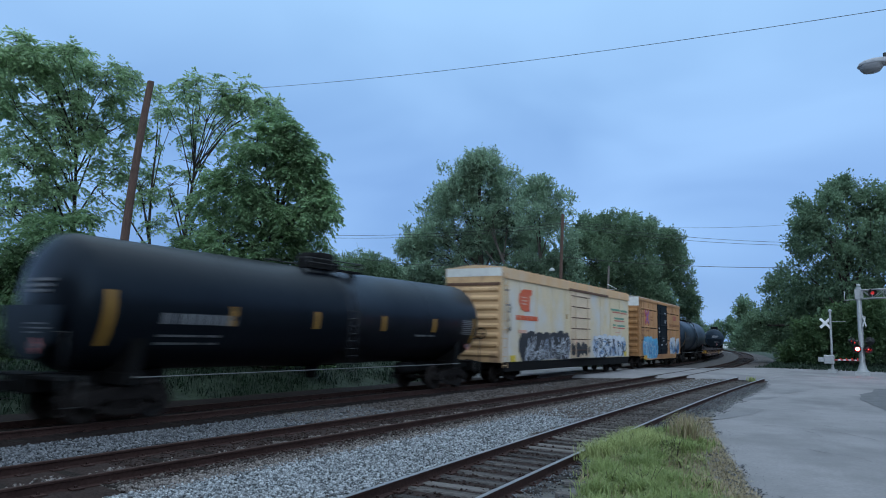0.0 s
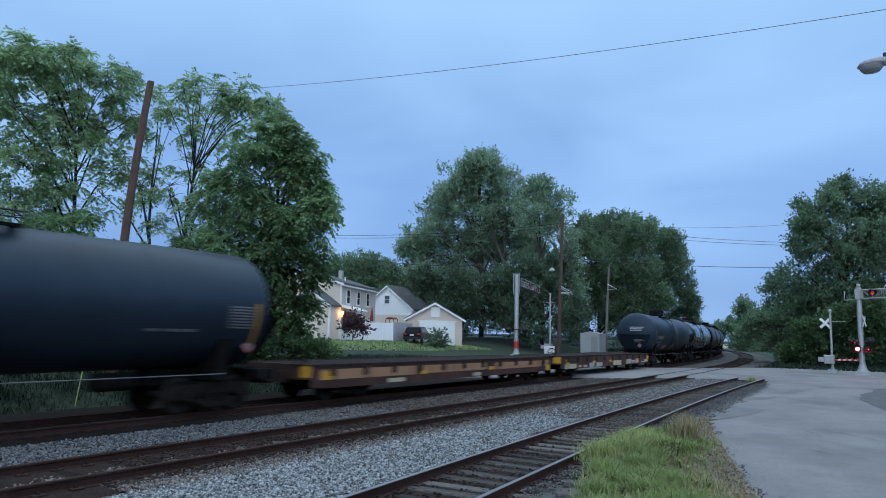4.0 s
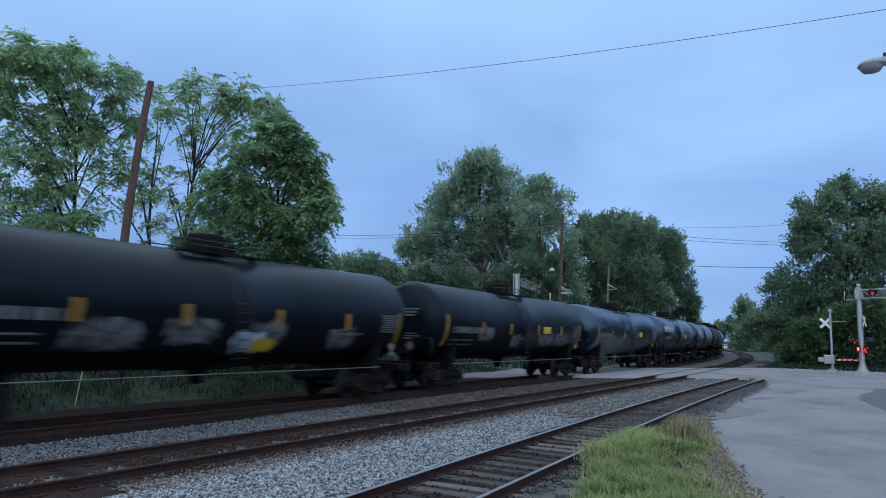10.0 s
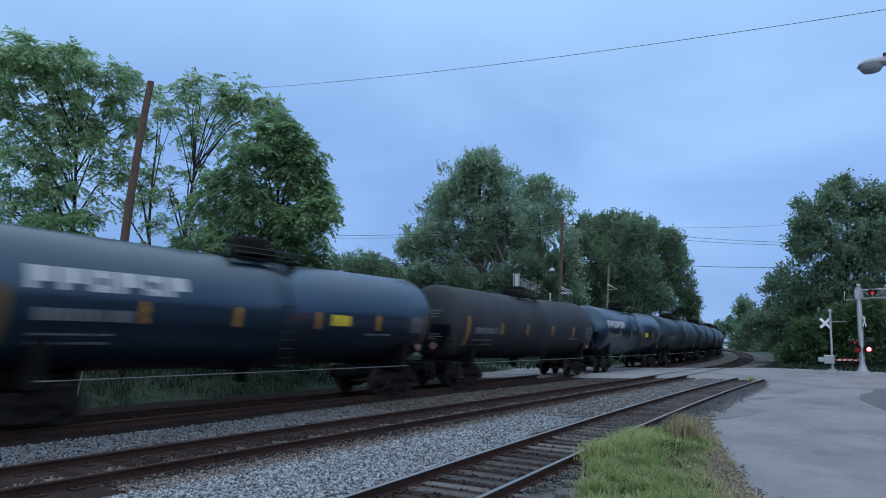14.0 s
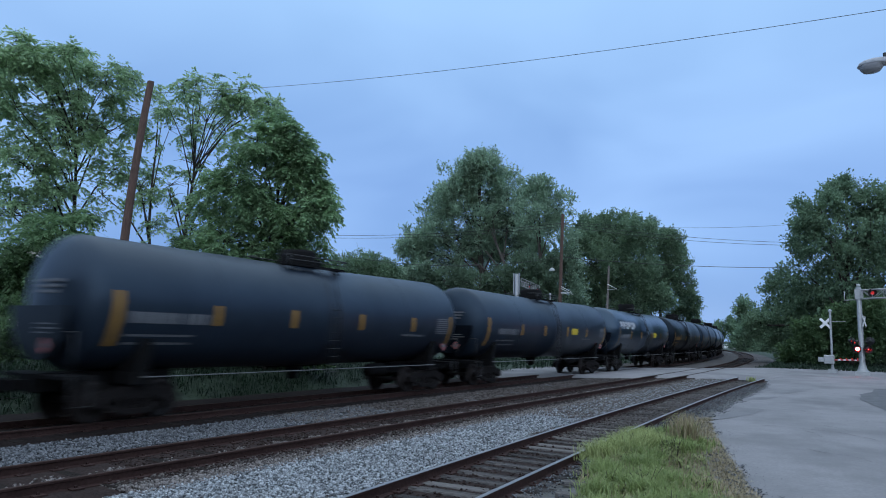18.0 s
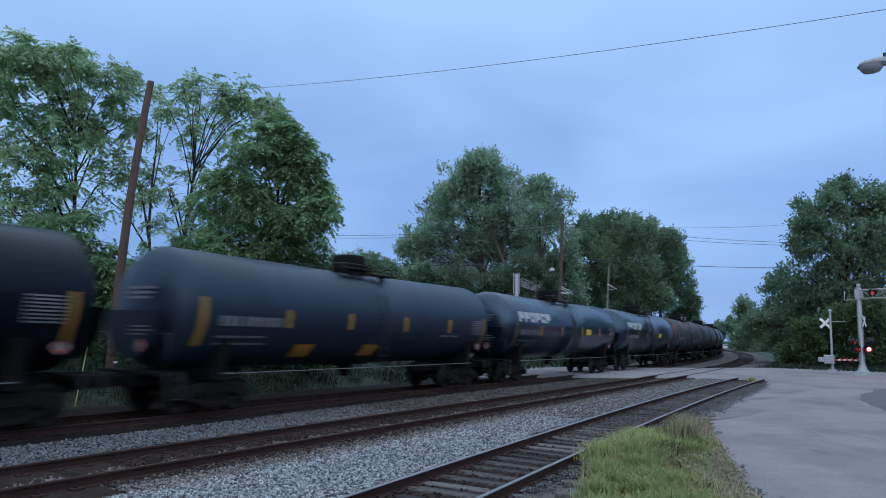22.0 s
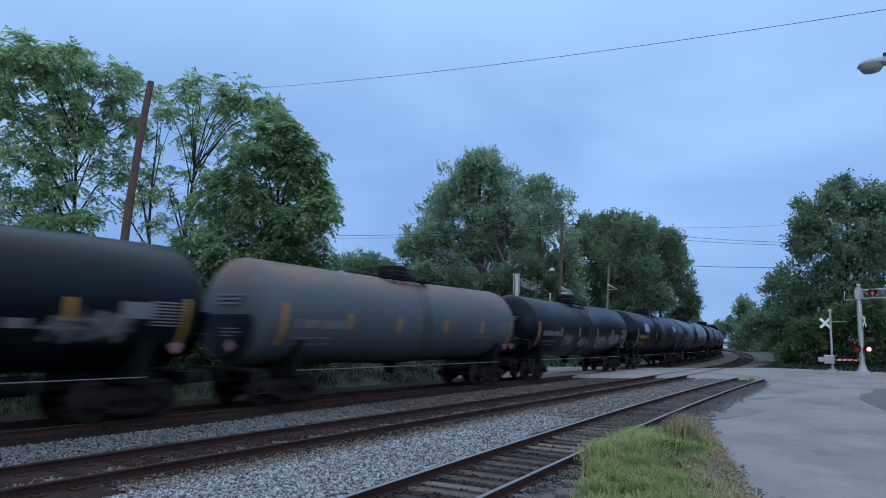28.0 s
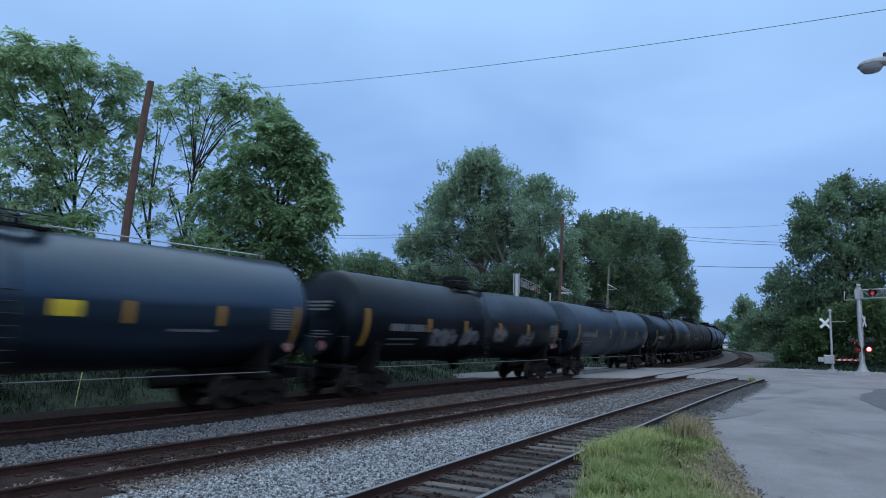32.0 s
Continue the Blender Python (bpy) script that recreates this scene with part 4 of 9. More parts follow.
def comb(L, y0, y1, z0, z1):
    """Small lines of lettering that hang on one margin."""
    half, s, n = L / 2 - 0.82, Mb(), 16
    ys, zs = [y0, y0 + 0.015, (y0 + y1) / 2, y1], [z0 + (z1 - z0) * k / (n - 1) for k in range(n)]
    vs = []
    for y in ys:
        for z in zs:
            q = (z - tank_axis(y, half)) / R_TANK
            vs.append(((R_TANK + 0.007) * math.sqrt(1 - q * q), y, tank_axis(y, half) + (R_TANK + 0.007) * q))
    return s.add(vs, [(n * a + b, n * a + n + b, n * a + n + 1 + b, n * a + 1 + b) for a in range(3) for b in range(n - 1) if a == 0 or b % 2 == 0], True)


def tag_strokes(at, y0, y1, z0, z1, letters, wide, seed, slant=0.12):
    """Spray-painted strokes, a few bent ribbons for each letter; at(y, z) lies on the side of the car."""
    rng, s = random.Random(seed), Mb()
    cell = (y1 - y0) / letters
    for k in range(letters):
        a, top = y0 + cell * k, z1 - (z1 - z0) * rng.uniform(0, 0.22)
        for j in range(4):
            p, q = (rng.uniform(-0.1, 0.6), rng.choice((0.03, 0.35, 0.95))), (rng.uniform(0.4, 1.1), rng.uniform(0.0, 1.0))
            c = (rng.uniform(-0.3, 1.3), rng.uniform(0.0, 1.1))
            pts = []
            for i in range(8):
                u = i / 7
                b, h = ((1 - u) ** 2 * p[m] + 2 * u * (1 - u) * c[m] + u * u * q[m] for m in (0, 1))
                pts.append((a + cell * (b + slant * h), z0 + (top - z0) * h))
            w = wide * rng.uniform(0.6, 1.3)
            vs = []
            for i in range(8):
                (ya, za), (yb, zb) = pts[max(0, i - 1)], pts[min(7, i + 1)]
                d = math.hypot(yb - ya, zb - za) + 1e-6
                ny, nz = -(zb - za) / d * w, (yb - ya) / d * w
                vs += [at(pts[i][0] + ny, max(z0, pts[i][1] + nz)), at(pts[i][0] - ny, max(z0, pts[i][1] - nz))]
            s.add(vs, [(2 * i, 2 * i + 1, 2 * i + 3, 2 * i + 2) for i in range(7)], True)
    return s


def lettered(z0, z1, letters, seed):
    """The outline of a field of fat letters: each has a rounded top of its own height."""
    rng = random.Random(seed)
    hs = [(rng.uniform(0, 0.22), rng.uniform(0, 0.12)) for _ in range(letters + 1)]

    def fn(u):
        k = min(letters - 1, int(u * letters))
        q = u * letters - k
        bump = (1 - abs(2 * q - 1) ** 3) * 0.14
        end = min(1.0, min(u, 1 - u) * letters * 1.6 + 0.35)
        mid, h = (z0 + z1) / 2, (z1 - z0) / 2
        return mid - h * (1 - hs[k][1]) * end, mid + h * (1 - hs[k][0] - 0.14 + bump) * end
    return fn


def ragged(z0, z1, seed, amp=0.25):
    rng = random.Random(seed)
    lo = [z0 + rng.uniform(0, amp) for _ in range(16)]
    hi = [z1 - rng.uniform(0, amp) for _ in range(16)]
    for k, q in ((0, 0.45), (1, 0.2), (13, 0.15), (14, 0.4)):
        h = (z1 - z0) * q * 0.5
        lo[k], hi[k] = lo[k] + h, hi[k] - h
    
    def fn(u):
        k = min(13, int(u * 14))
        q = u * 14 - k
        return lo[k] + (lo[k + 1] - lo[k]) * q, hi[k] + (hi[k + 1] - hi[k]) * q
    return fn


def housing_shape():
    s = Mb().lathe([(0.62, 4.2), (0.62, 4.62), (0.56, 4.72), (0.05, 4.74)], 18, None, True)
    s.tube((0, 0.95, 4.2), (0, 0.95, 4.5), 0.16, n=10)
    return s


def platform_shape():
    s = Mb()
    for x in (-0.95, 0.75):
        s.box(x, x + 0.2, -1.35, 1.35, 4.20, 4.26)
    for y in (-1.35, 1.15):
        s.box(-0.95, 0.95, y, y + 0.2, 4.20, 4.26)
    for x in (-0.8, 0.8):
        for y in (-1.0, 1.0):
            s.box(x - 0.03, x + 0.03, y - 0.03, y + 0.03, 3.95, 4.22)
    return s


def railing_shape():
    return Mb().pipe([(0.45, -1.35, 4.52), (0.95, -1.35, 4.52), (0.95, 1.35, 4.52), (0.45, 1.35, 4.52)], 0.02, 6).pipe([(0.95, -1.35, 4.24), (0.95, -1.35, 4.52)], 0.018, 6).pipe([(0.95, 1.35, 4.24), (0.95, 1.35, 4.52)], 0.018, 6).pipe([(0.95, -1.35, 4.38), (0.95, 1.35, 4.38)], 0.015, 6)


def side_ladder_shape():
    s = Mb()
    for y in (-0.2, 0.2):
        s.pipe([(1.50, y, 0.8), (1.57, y, 2.8), (1.20, y, 3.95), (0.85, y, 4.22)], 0.02, 5)
    for k in range(9):
        z = 0.95 + k * 0.24
        s.tube((1.50 + 0.03 * (z - 0.8), -0.2, z), (1.50 + 0.03 * (z - 0.8), 0.2, z), 0.014, n=5)
    return s


def tank_car(u0, u1, paint, look_word, marks=(), seed=0, walkway=False, strips=(-4.45, -1.7, 1.4, 4.4), low=(-3.8, -0.6), panel=(2.1, 3.0)):
    """A tank car between the couplers at u0 and u1 (metres back along the train)."""
    L = u1 - u0
    car = thing("tank_car", look_word, "tank car", group="cars of the freight train")
    half = L / 2 - 0.82
    key = "%.1f" % L
    part("tank", shared("tank/%s%s" % (key, paint), lambda: tank_shell(L), M[paint]), None, car)
    ty = L / 2 - 2.55
    # weld bands round the shell
    for y in (-half * 0.52, half * 0.52):
        part("weld_band", shared("weld_band/" + paint, lambda: Mb().lathe([(R_TANK + 0.003, -0.05), (R_TANK + 0.009, -0.03), (R_TANK + 0.009, 0.03), (R_TANK + 0.003, 0.05)], 40, pose(0, 0, 0, 90, 0, 0)), M[paint]), None, car, m=pose(0, y, tank_axis(y, half)))
    part("valve_housing", shared("valve_housing", housing_shape, M["under"]), None, car, m=pose(0, 0, -0.26 if "plain" in marks else 0.20 if "logo" in marks or "low_marks" in marks else 0.08))
    part("platform", shared("platform", platform_shape, M["under"]), None, car)
    for turn in (0, 180):
        part("railing", shared("railing", railing_shape, M["black_metal"]), None, car, m=pose(0, 0, 0, 0, 0, turn))
    part("ladder", shared("ladder/side", side_ladder_shape, M["black_metal"]), None, car, m=pose(0.085, 0.15, 0))
    if "top_rail" in marks:
        part("top_rail", shared("top_rail/" + key, lambda: Mb().pipe([(0.25, 1.3, 4.24), (0.25, 1.5, 4.40), (0.25, half - 1.2, 4.44), (0.25, half - 1.0, 4.26)], 0.022, 6), M["letter"]), None, car, "pale pipe rail along the top")
    if walkway:
        part("running_board", shared("running_board/" + key, lambda: Mb().box(-0.5, 0.62, -half + 0.5, -1.4, 4.30, 4.42).box(-0.5, 0.62, 1.4, half - 0.5, 4.30, 4.42), M["black_metal"]), None, car)
    for e in (-1, 1):
        f = pose(0, 0, 0, 0, 0, 0 if e < 0 else 180)
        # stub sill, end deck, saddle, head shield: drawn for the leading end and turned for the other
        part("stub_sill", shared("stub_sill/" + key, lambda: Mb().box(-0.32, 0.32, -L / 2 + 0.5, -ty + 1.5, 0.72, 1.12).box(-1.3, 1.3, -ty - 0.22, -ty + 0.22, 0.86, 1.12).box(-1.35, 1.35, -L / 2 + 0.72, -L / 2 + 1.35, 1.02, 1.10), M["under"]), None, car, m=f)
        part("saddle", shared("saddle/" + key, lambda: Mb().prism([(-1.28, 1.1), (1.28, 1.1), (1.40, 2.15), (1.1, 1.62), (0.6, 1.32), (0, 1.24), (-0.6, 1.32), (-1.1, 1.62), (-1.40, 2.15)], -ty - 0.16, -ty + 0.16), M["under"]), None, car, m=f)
        # Every head shield is black: the shade under the head put into its colour.
        part("head_shield", shared("head_shield/" + key, lambda: Mb().prism([(1.22 * math.cos(a), 2.62 + 1.22 * math.sin(a)) for a in [math.pi + math.pi * k / 14 for k in range(15)]], -half - 0.10, -half - 0.06), M["tank_black"]), None, car, m=f)
        part("end_railing", shared("end_railing/" + key, lambda: Mb().pipe([(-1.4, -L / 2 + 0.8, 1.1), (-1.4, -L / 2 + 0.8, 2.05), (1.4, -L / 2 + 0.8, 2.05), (1.4, -L / 2 + 0.8, 1.1)], 0.018, 5).pipe([(1.42, -L / 2 + 0.8, 1.1), (1.42, -L / 2 + 0.8, 0.45), (1.42, -L / 2 + 1.25, 0.45), (1.42, -L / 2 + 1.25, 1.1)], 0.018, 5).pipe([(-1.42, -L / 2 + 0.8, 1.1), (-1.42, -L / 2 + 0.8, 0.45), (-1.42, -L / 2 + 1.25, 0.45), (-1.42, -L / 2 + 1.25, 1.1)], 0.018, 5), M["black_metal"]), None, car, m=f)
        part("side_rail", shared("side_rail/" + key, lambda: Mb().tube((1.46, -ty + 0.1, 1.03), (1.46, ty - 0.1, 1.03), 0.015, n=6).pipe([(1.46, -ty + 0.1, 1.03), (1.25, -ty, 1.03)], 0.022, 6).pipe([(1.46, ty - 0.1, 1.03), (1.25, ty, 1.03)], 0.022, 6), M["rod"]), None, car, m=f)
        add_truck(car, e * ty)
    part("brake_wheel", shared("brake_wheel", lambda: Mb().lathe([(0.24, -0.015), (0.27, 0), (0.24, 0.015), (0.22, 0)], 16, pose(0, 0, 0, 90, 0, 0)).box(-0.24, 0.24, -0.01, 0.01, -0.015, 0.015).box(-0.015, 0.015, -0.01, 0.01, -0.24, 0.24).tube((0, 0, 0), (0, 0.4, -0.1), 0.02, n=6), M["under"]), None, car, m=pose(-0.95, -L / 2 + 0.62, 1.5))
    part("outlet_valve", shared("outlet_valve", lambda: Mb().lathe([(0.3, 1.3), (0.26, 0.95), (0.18, 0.92), (0.18, 0.7), (0.05, 0.66)], 14, None, True).tube((0, -1.2, 1.12), (0, 1.2, 1.12), 0.06, n=8), M["under"]), None, car)
    part("air_tank", shared("air_tank", lambda: Mb().lathe([(0.05, -0.55), (0.2, -0.5), (0.22, -0.42), (0.22, 0.42), (0.2, 0.5), (0.05, 0.55)], 14, pose(0, 0, 0, 90, 0, 0)).box(-0.02, 0.02, -0.3, -0.25, 0.15, 0.45).box(-0.02, 0.02, 0.25, 0.3, 0.15, 0.45), M["under"]), None, car, m=pose(0.55, ty - 2.6, 0.88))
    add_couplers(car, L)
    # markings on the near side
    rng = random.Random(seed)
    tall = on_shell(L, -half + 0.72, -half + 0.92, 1.75, 3.0)
    ends = M["yellow_dull" if "logo" in marks or "faint" in marks else "yellow_mark"]
    part("reflector_strip", tall, ends, car, "yellow reflector strip")
    part("reflector_strip", on_shell(L, half - 0.92, half - 0.78, 1.75, 2.9), ends, car, "yellow reflector strip")
    for y in () if "plain" in marks else strips:
        part("reflector_strip", shared("reflector_strip/%s%.1f%s" % (key, y, "faint" in marks), lambda y=y: on_shell(L, y, y + 0.2, 2.27, 2.78), M["yellow_dull" if "faint" in marks else "yellow_mark"]), None, car, "dirty yellow reflector strip" if "faint" in marks else "yellow reflector strip")
    def line(y0, y1, z, h, gaps, sd, m):
        tagged(part("lettering", bars(L, y0, y1, z, h, gaps, sd), m, car, "row of bars of lettering"), kind="stuff")

    white = M["letter_yellow"] if "yellow_letter" in marks else M["letter_dim"]
    line(-6.8, -4.6, 2.28, 0.26, 1.2, seed, white)
    line(-6.8, -5.0, 1.97, 0.055, 2.0, seed + 1, M["letter_yellow"] if "yellow_letter" in marks else M["letter_dim"])
    line(-6.8, -5.0, 1.78, 0.055, 2.0, seed + 2, M["letter_yellow"] if "yellow_letter" in marks else M["letter_dim"])
    part("data_block", shared("data_block/" + key, lambda: comb(L, half - 1.80, half - 1.02, 2.22, 2.80), M["letter_dim"]), None, car, "block of small lettering lines")
    line(3.9, 5.3, 2.1, 0.07, 2.0, seed + 3, M["letter_dim"])
    for k in range(3):          # rows of lettering on the leading head, larger above, small below
        y = -half - 0.62 * (math.sqrt(max(0.0, 1 - (0.45 / R_TANK) ** 2)) - 1) - 0.03
        head = Mb().box(-0.36, 0.74 - 0.1 * k, y - 0.02, y, 3.16 - k * 0.125, 3.225 - k * 0.125)
        part("head_lettering", head, M["letter"] if "white lettering on its head" in look_word else M["letter_dim"], car, "bar of lettering on the tank head")
        part("head_lettering", Mb().box(-0.02, (0.66, 0.84, 0.5)[k], -half - 0.125, -half - 0.105, 2.20 - k * 0.10, 2.235 - k * 0.10), M["letter_dim"], car, "small bar of lettering on the head shield")
    for y, x in ((-half - 0.125, 0.42), (half - 0.9, 1.30)):
        part("placard", shared("placard", lambda: Mb().box(-0.125, 0.125, -0.012, 0.012, -0.125, 0.125, pose(0, 0, 0, 0, 45, 0)), M["placard_red"]), None, car, "red diamond hazard placard", m=pose(x, y, 1.73, 0, 0, 0 if x < 1 else 90))
        part("placard_band", shared("placard_band", lambda: Mb().box(-0.12, 0.12, -0.018, 0.018, -0.05, 0.05).box(-0.05, 0.05, -0.018, 0.018, 0.07, 0.11), M["letter_dim"]), None, car, "white band of the placard", m=pose(x, y, 1.73, 0, 0, 0 if x < 1 else 90))
    if "panel" in marks:
        part("warning_panel", on_shell(L, panel[0], panel[1], 2.38, 2.72, 0.008), M["yellow_panel"], car, "yellow warning panel")
    if "low_marks" in marks:
        for y in low:
            part("orange_panel", on_shell(L, y, y + 0.8, 1.42, 1.80, 0.012), M["orange_panel"], car, "orange-yellow panel low on the tank")
    if "logo" in marks:
        for k in range(6):
            part("mark_block", shared("mark_block/%s%d" % (key, k), lambda: mark_block(L, -7.0 + 0.65 * k, 0.65, 2.92, 3.40, k in (2, 4)), M["letter"]), None, car, "white block of the owner's mark")
    def shell_at(y, z):
        c = tank_axis(y, half)
        q = max(-0.99, min(0.99, (z - c) / R_TANK))
        return ((R_TANK + 0.010) * math.sqrt(1 - q * q), y, c + (R_TANK + 0.010) * q)

    if "teal" in marks:
        part("graffiti", on_shell(L, -1.35, 4.75, 1.5, 3.3, 0.005, lettered(1.5, 3.35, 6, 3)), M["teal_paint"], car, "pale teal field of the graffiti")
        spray("graffiti_lettering", tag_strokes(shell_at, -1.2, 4.6, 1.62, 3.15, 6, 0.075, 5), M["tank_gloss"], car, "dark strokes in the teal graffiti")
        spray("graffiti_lettering", tag_strokes(shell_at, -0.9, 4.5, 1.7, 3.0, 6, 0.035, 9), M["teal_dark"], car, "dark teal shading strokes")
        part("graffiti_spot", on_shell(L, 2.75, 3.45, 2.15, 2.75, 0.012), M["yellow_panel"], car, "yellow field in the graffiti")
        part("graffiti_spot", on_shell(L, 0.2, 1.0, 1.40, 1.70, 0.012, ragged(1.38, 1.70, 4, 0.1)), M["flat_yellow"], car, "dull yellow paint below the graffiti")
    if "smudge" in marks:
        for k in range(4):
            y = -4.3 + k * 2.7 + rng.uniform(-.6, .6)
            z = rng.uniform(1.55, 1.85)
            w = rng.uniform(1.2, 2.2)
            part("graffiti", on_shell(L, y, y + w, z, z + 0.8, 0.005, ragged(z, z + 0.85, seed + k)), M["grey_scrawl"], car, "faded grey graffiti")
            spray("graffiti_lettering", tag_strokes(shell_at, y, y + w * 0.95, z + 0.06, z + 0.75, 3, 0.022, seed + 50 + k), M["letter_dim"], car, "thin faded strokes of graffiti")
    if "spot" in marks:
        part("graffiti_spot", on_shell(L, -0.05, 1.1, 1.55, 2.15, 0.012, ragged(1.5, 2.2, 2, 0.2)), M["pale_blue"], car, "pale blue spray paint")
        part("graffiti_spot", on_shell(L, 0.7, 1.55, 1.50, 2.0, 0.015, ragged(1.5, 2.05, 8, 0.2)), M["yellow_panel"], car, "yellow spray paint")
    if "patch" in marks:
        for y0, y1, z0, z1 in ((-5.3, -3.9, 2.80, 3.42), (5.1, 6.0, 2.92, 3.42)):
            part("paint_patch", on_shell(L, y0, y1, z0, z1, 0.006), M["patch_blue"], car, "pale blue-grey paint patch")
    if "spots" in marks:
        for k in range(5):
            y, z = -6.0 + 2.9 * k + rng.uniform(-0.8, 0.8), rng.uniform(1.9, 3.2)
            part("paint_spot", on_shell(L, y, y + rng.uniform(0.3, 0.9), z, z + rng.uniform(0.12, 0.4), 0.006), M["letter_dim"], car, "small pale paint patch")
    CARS.append((car, u0, u1, ty))
    return car


def box_car(u0, u1, body, kind_of):
    L = u1 - u0
    h = body / 2
    name = "beige insulated boxcar with graffiti and a red mark" if kind_of == "beige" else "yellow-orange boxcar with a black door and blue graffiti"
    car = thing("box_car", name, "boxcar", group="cars of the freight train")
    side_m, end_m = (M["beige_box"], M["tan_end"]) if kind_of == "beige" else (M["yellow_box"], M["yellow_end"])
    Z0, Z1 = 0.98, 5.40
    part("body", Mb().box(-1.48, 1.48, -h + 0.04, h - 0.04, Z0, Z1 - 0.1), side_m, car)
    part("roof", Mb().prism([(-1.52, Z1 - 0.12), (1.52, Z1 - 0.12), (1.52, Z1), (0, Z1 + 0.14), (-1.52, Z1)], -h, h), M["tan_box"] if kind_of == "beige" else M["galv"], car)
    for k in range(int(body / 0.9)):
        y = -h + 0.45 + k * 0.9
        part("roof_rib", shared("roof_rib", lambda: Mb().prism([(-1.53, -0.005), (0, 0.135), (1.53, -0.005), (1.53, 0.035), (0, 0.175), (-1.53, 0.035)], -0.03, 0.03), M["tan_box"]), None, car, m=pose(0, y, Z1))
    for e in (-1, 1):
        f = pose(0, 0, 0, 0, 0, 0 if e < 0 else 180)
        end_ob = part("end_wall", Mb().box(-1.5, 1.5, -h, -h + 0.04, Z0, Z1 - 0.02), end_m, car, "corrugated end wall", m=f)
        for k in range(8):
            z = 1.35 + k * 0.43
            end = Mb()
            vs = [(x, -h - dy, z + dz) for x in (-1.35, 1.35) for dy, dz in ((0, -0.15), (0.09, -0.05), (0.09, 0.05), (0, 0.15))]
            end.add(vs, [(0, 1, 5, 4), (1, 2, 6, 5), (2, 3, 7, 6), (0, 3, 2, 1), (4, 5, 6, 7)])
            part("end_rib", end, end_m, end_ob)
        if kind_of == "yellow":
            part("end_cap", Mb().box(-1.51, 1.51, -h - 0.012, -h - 0.002, 4.72, Z1 - 0.03), M["white_roof"], car, "white-painted top of the end wall", m=f)
        lad = Mb()
        for y in (-h + 0.08, -h + 0.52):
            lad.tube((1.56, y, 0.75), (1.56, y, 5.15 if e < 0 else 2.6), 0.02, n=5)
        for k in range(11 if e < 0 else 5):
            lad.tube((1.56, -h + 0.08, 0.85 + k * 0.41), (1.56, -h + 0.52, 0.85 + k * 0.41), 0.014, n=5)
        part("ladder", lad, end_m, car, m=f)
        part("sill_step", Mb().pipe([(1.45, -h + 0.1, 1.0), (1.45, -h + 0.1, 0.5), (1.45, -h + 0.5, 0.5), (1.45, -h + 0.5, 1.0)], 0.025, 5), M["under"], car, m=f)
        part("center_sill", Mb().box(-0.35, 0.35, -L / 2 + 0.45, 0, 0.62, 0.98).box(-1.4, 1.4, -L / 2 + 3.0, -L / 2 + 3.4, 0.75, 0.98), M["under"], car, m=f)
        add_truck(car, e * (L / 2 - 2.9))
    add_couplers(car, L)
    part("brake_wheel", shared("brake_wheel", None, None), None, car, m=pose(0.6, -h - 0.28, 2.3))
    sill = (0.97, 0.56) if kind_of == "beige" else (0.72, 0.66)
    part("side_sill", Mb().box(1.44, 1.53, -h * sill[0], h * sill[0], sill[1], 1.0).box(-1.53, -1.44, -h * sill[0], h * sill[0], sill[1], 1.0), M["under"] if kind_of == "beige" else M["yellow_box"], car)
    part("top_chord", Mb().box(1.47, 1.55, -h, h, Z1 - (0.5 if kind_of == "beige" else 0.22), Z1 - 0.04).box(-1.55, -1.47, -h, h, Z1 - (0.5 if kind_of == "beige" else 0.22), Z1 - 0.04), M["tan_box"] if kind_of == "beige" else M["yellow_box"], car)
    # side posts
    X = 1.48
    door = (-1.25, 1.9) if kind_of == "beige" else (-1.5, 2.0)
    n = 10
    for k in range(n + 1):
        y = -h + 0.06 + (body - 0.12) * k / n
        if door[0] - 0.1 < y < door[1] + 0.1:
            continue
        part("side_post", shared("side_post/" + kind_of, lambda: Mb().box(-0.01, 0.022, -0.035, 0.035, Z0, Z1 - 0.34), side_m), None, car, m=pose(X, y, 0))
    if kind_of == "yellow":
        for a, b in ((-h + 0.7, door[0] - 0.2), (door[1] + 0.2, h - 0.5)):
            for z in (2.25, 3.2, 4.6):
                part("side_rib", Mb().add([(X, a, z - 0.05), (X + 0.035, a, z), (X, a, z + 0.05), (X, b, z - 0.05), (X + 0.035, b, z), (X, b, z + 0.05)], [(0, 3, 4, 1), (1, 4, 5, 2), (0, 1, 2), (3, 5, 4)]), side_m, car)
    dm = M["beige_door"] if kind_of == "beige" else M["door_black"]
    dob = part("door", Mb().chamfer_box(X - 0.02, X + 0.06, door[0], door[1], 1.05, 4.86 if kind_of == "beige" else 5.14, 0.02), dm, car, "sliding plug door")
    rib = 0.03 if kind_of == "beige" else 0.07
    for k in range(6 if kind_of == "beige" else 4):
        z = 1.5 + k * (0.62 if kind_of == "beige" else 0.95)
        # Beige door ribs are rust-brown, the shadow of each put into its colour.
        part("door_rib", Mb().add([(X + 0.06, door[0] + 0.1, z - rib), (X + 0.11, door[0] + 0.1, z), (X + 0.06, door[0] + 0.1, z + rib), (X + 0.06, door[1] - 0.1, z - rib), (X + 0.11, door[1] - 0.1, z), (X + 0.06, door[1] - 0.1, z + rib)], [(0, 3, 4, 1), (1, 4, 5, 2), (0, 1, 2), (3, 5, 4)]), M["brown_line"] if kind_of == "beige" else dm, dob)
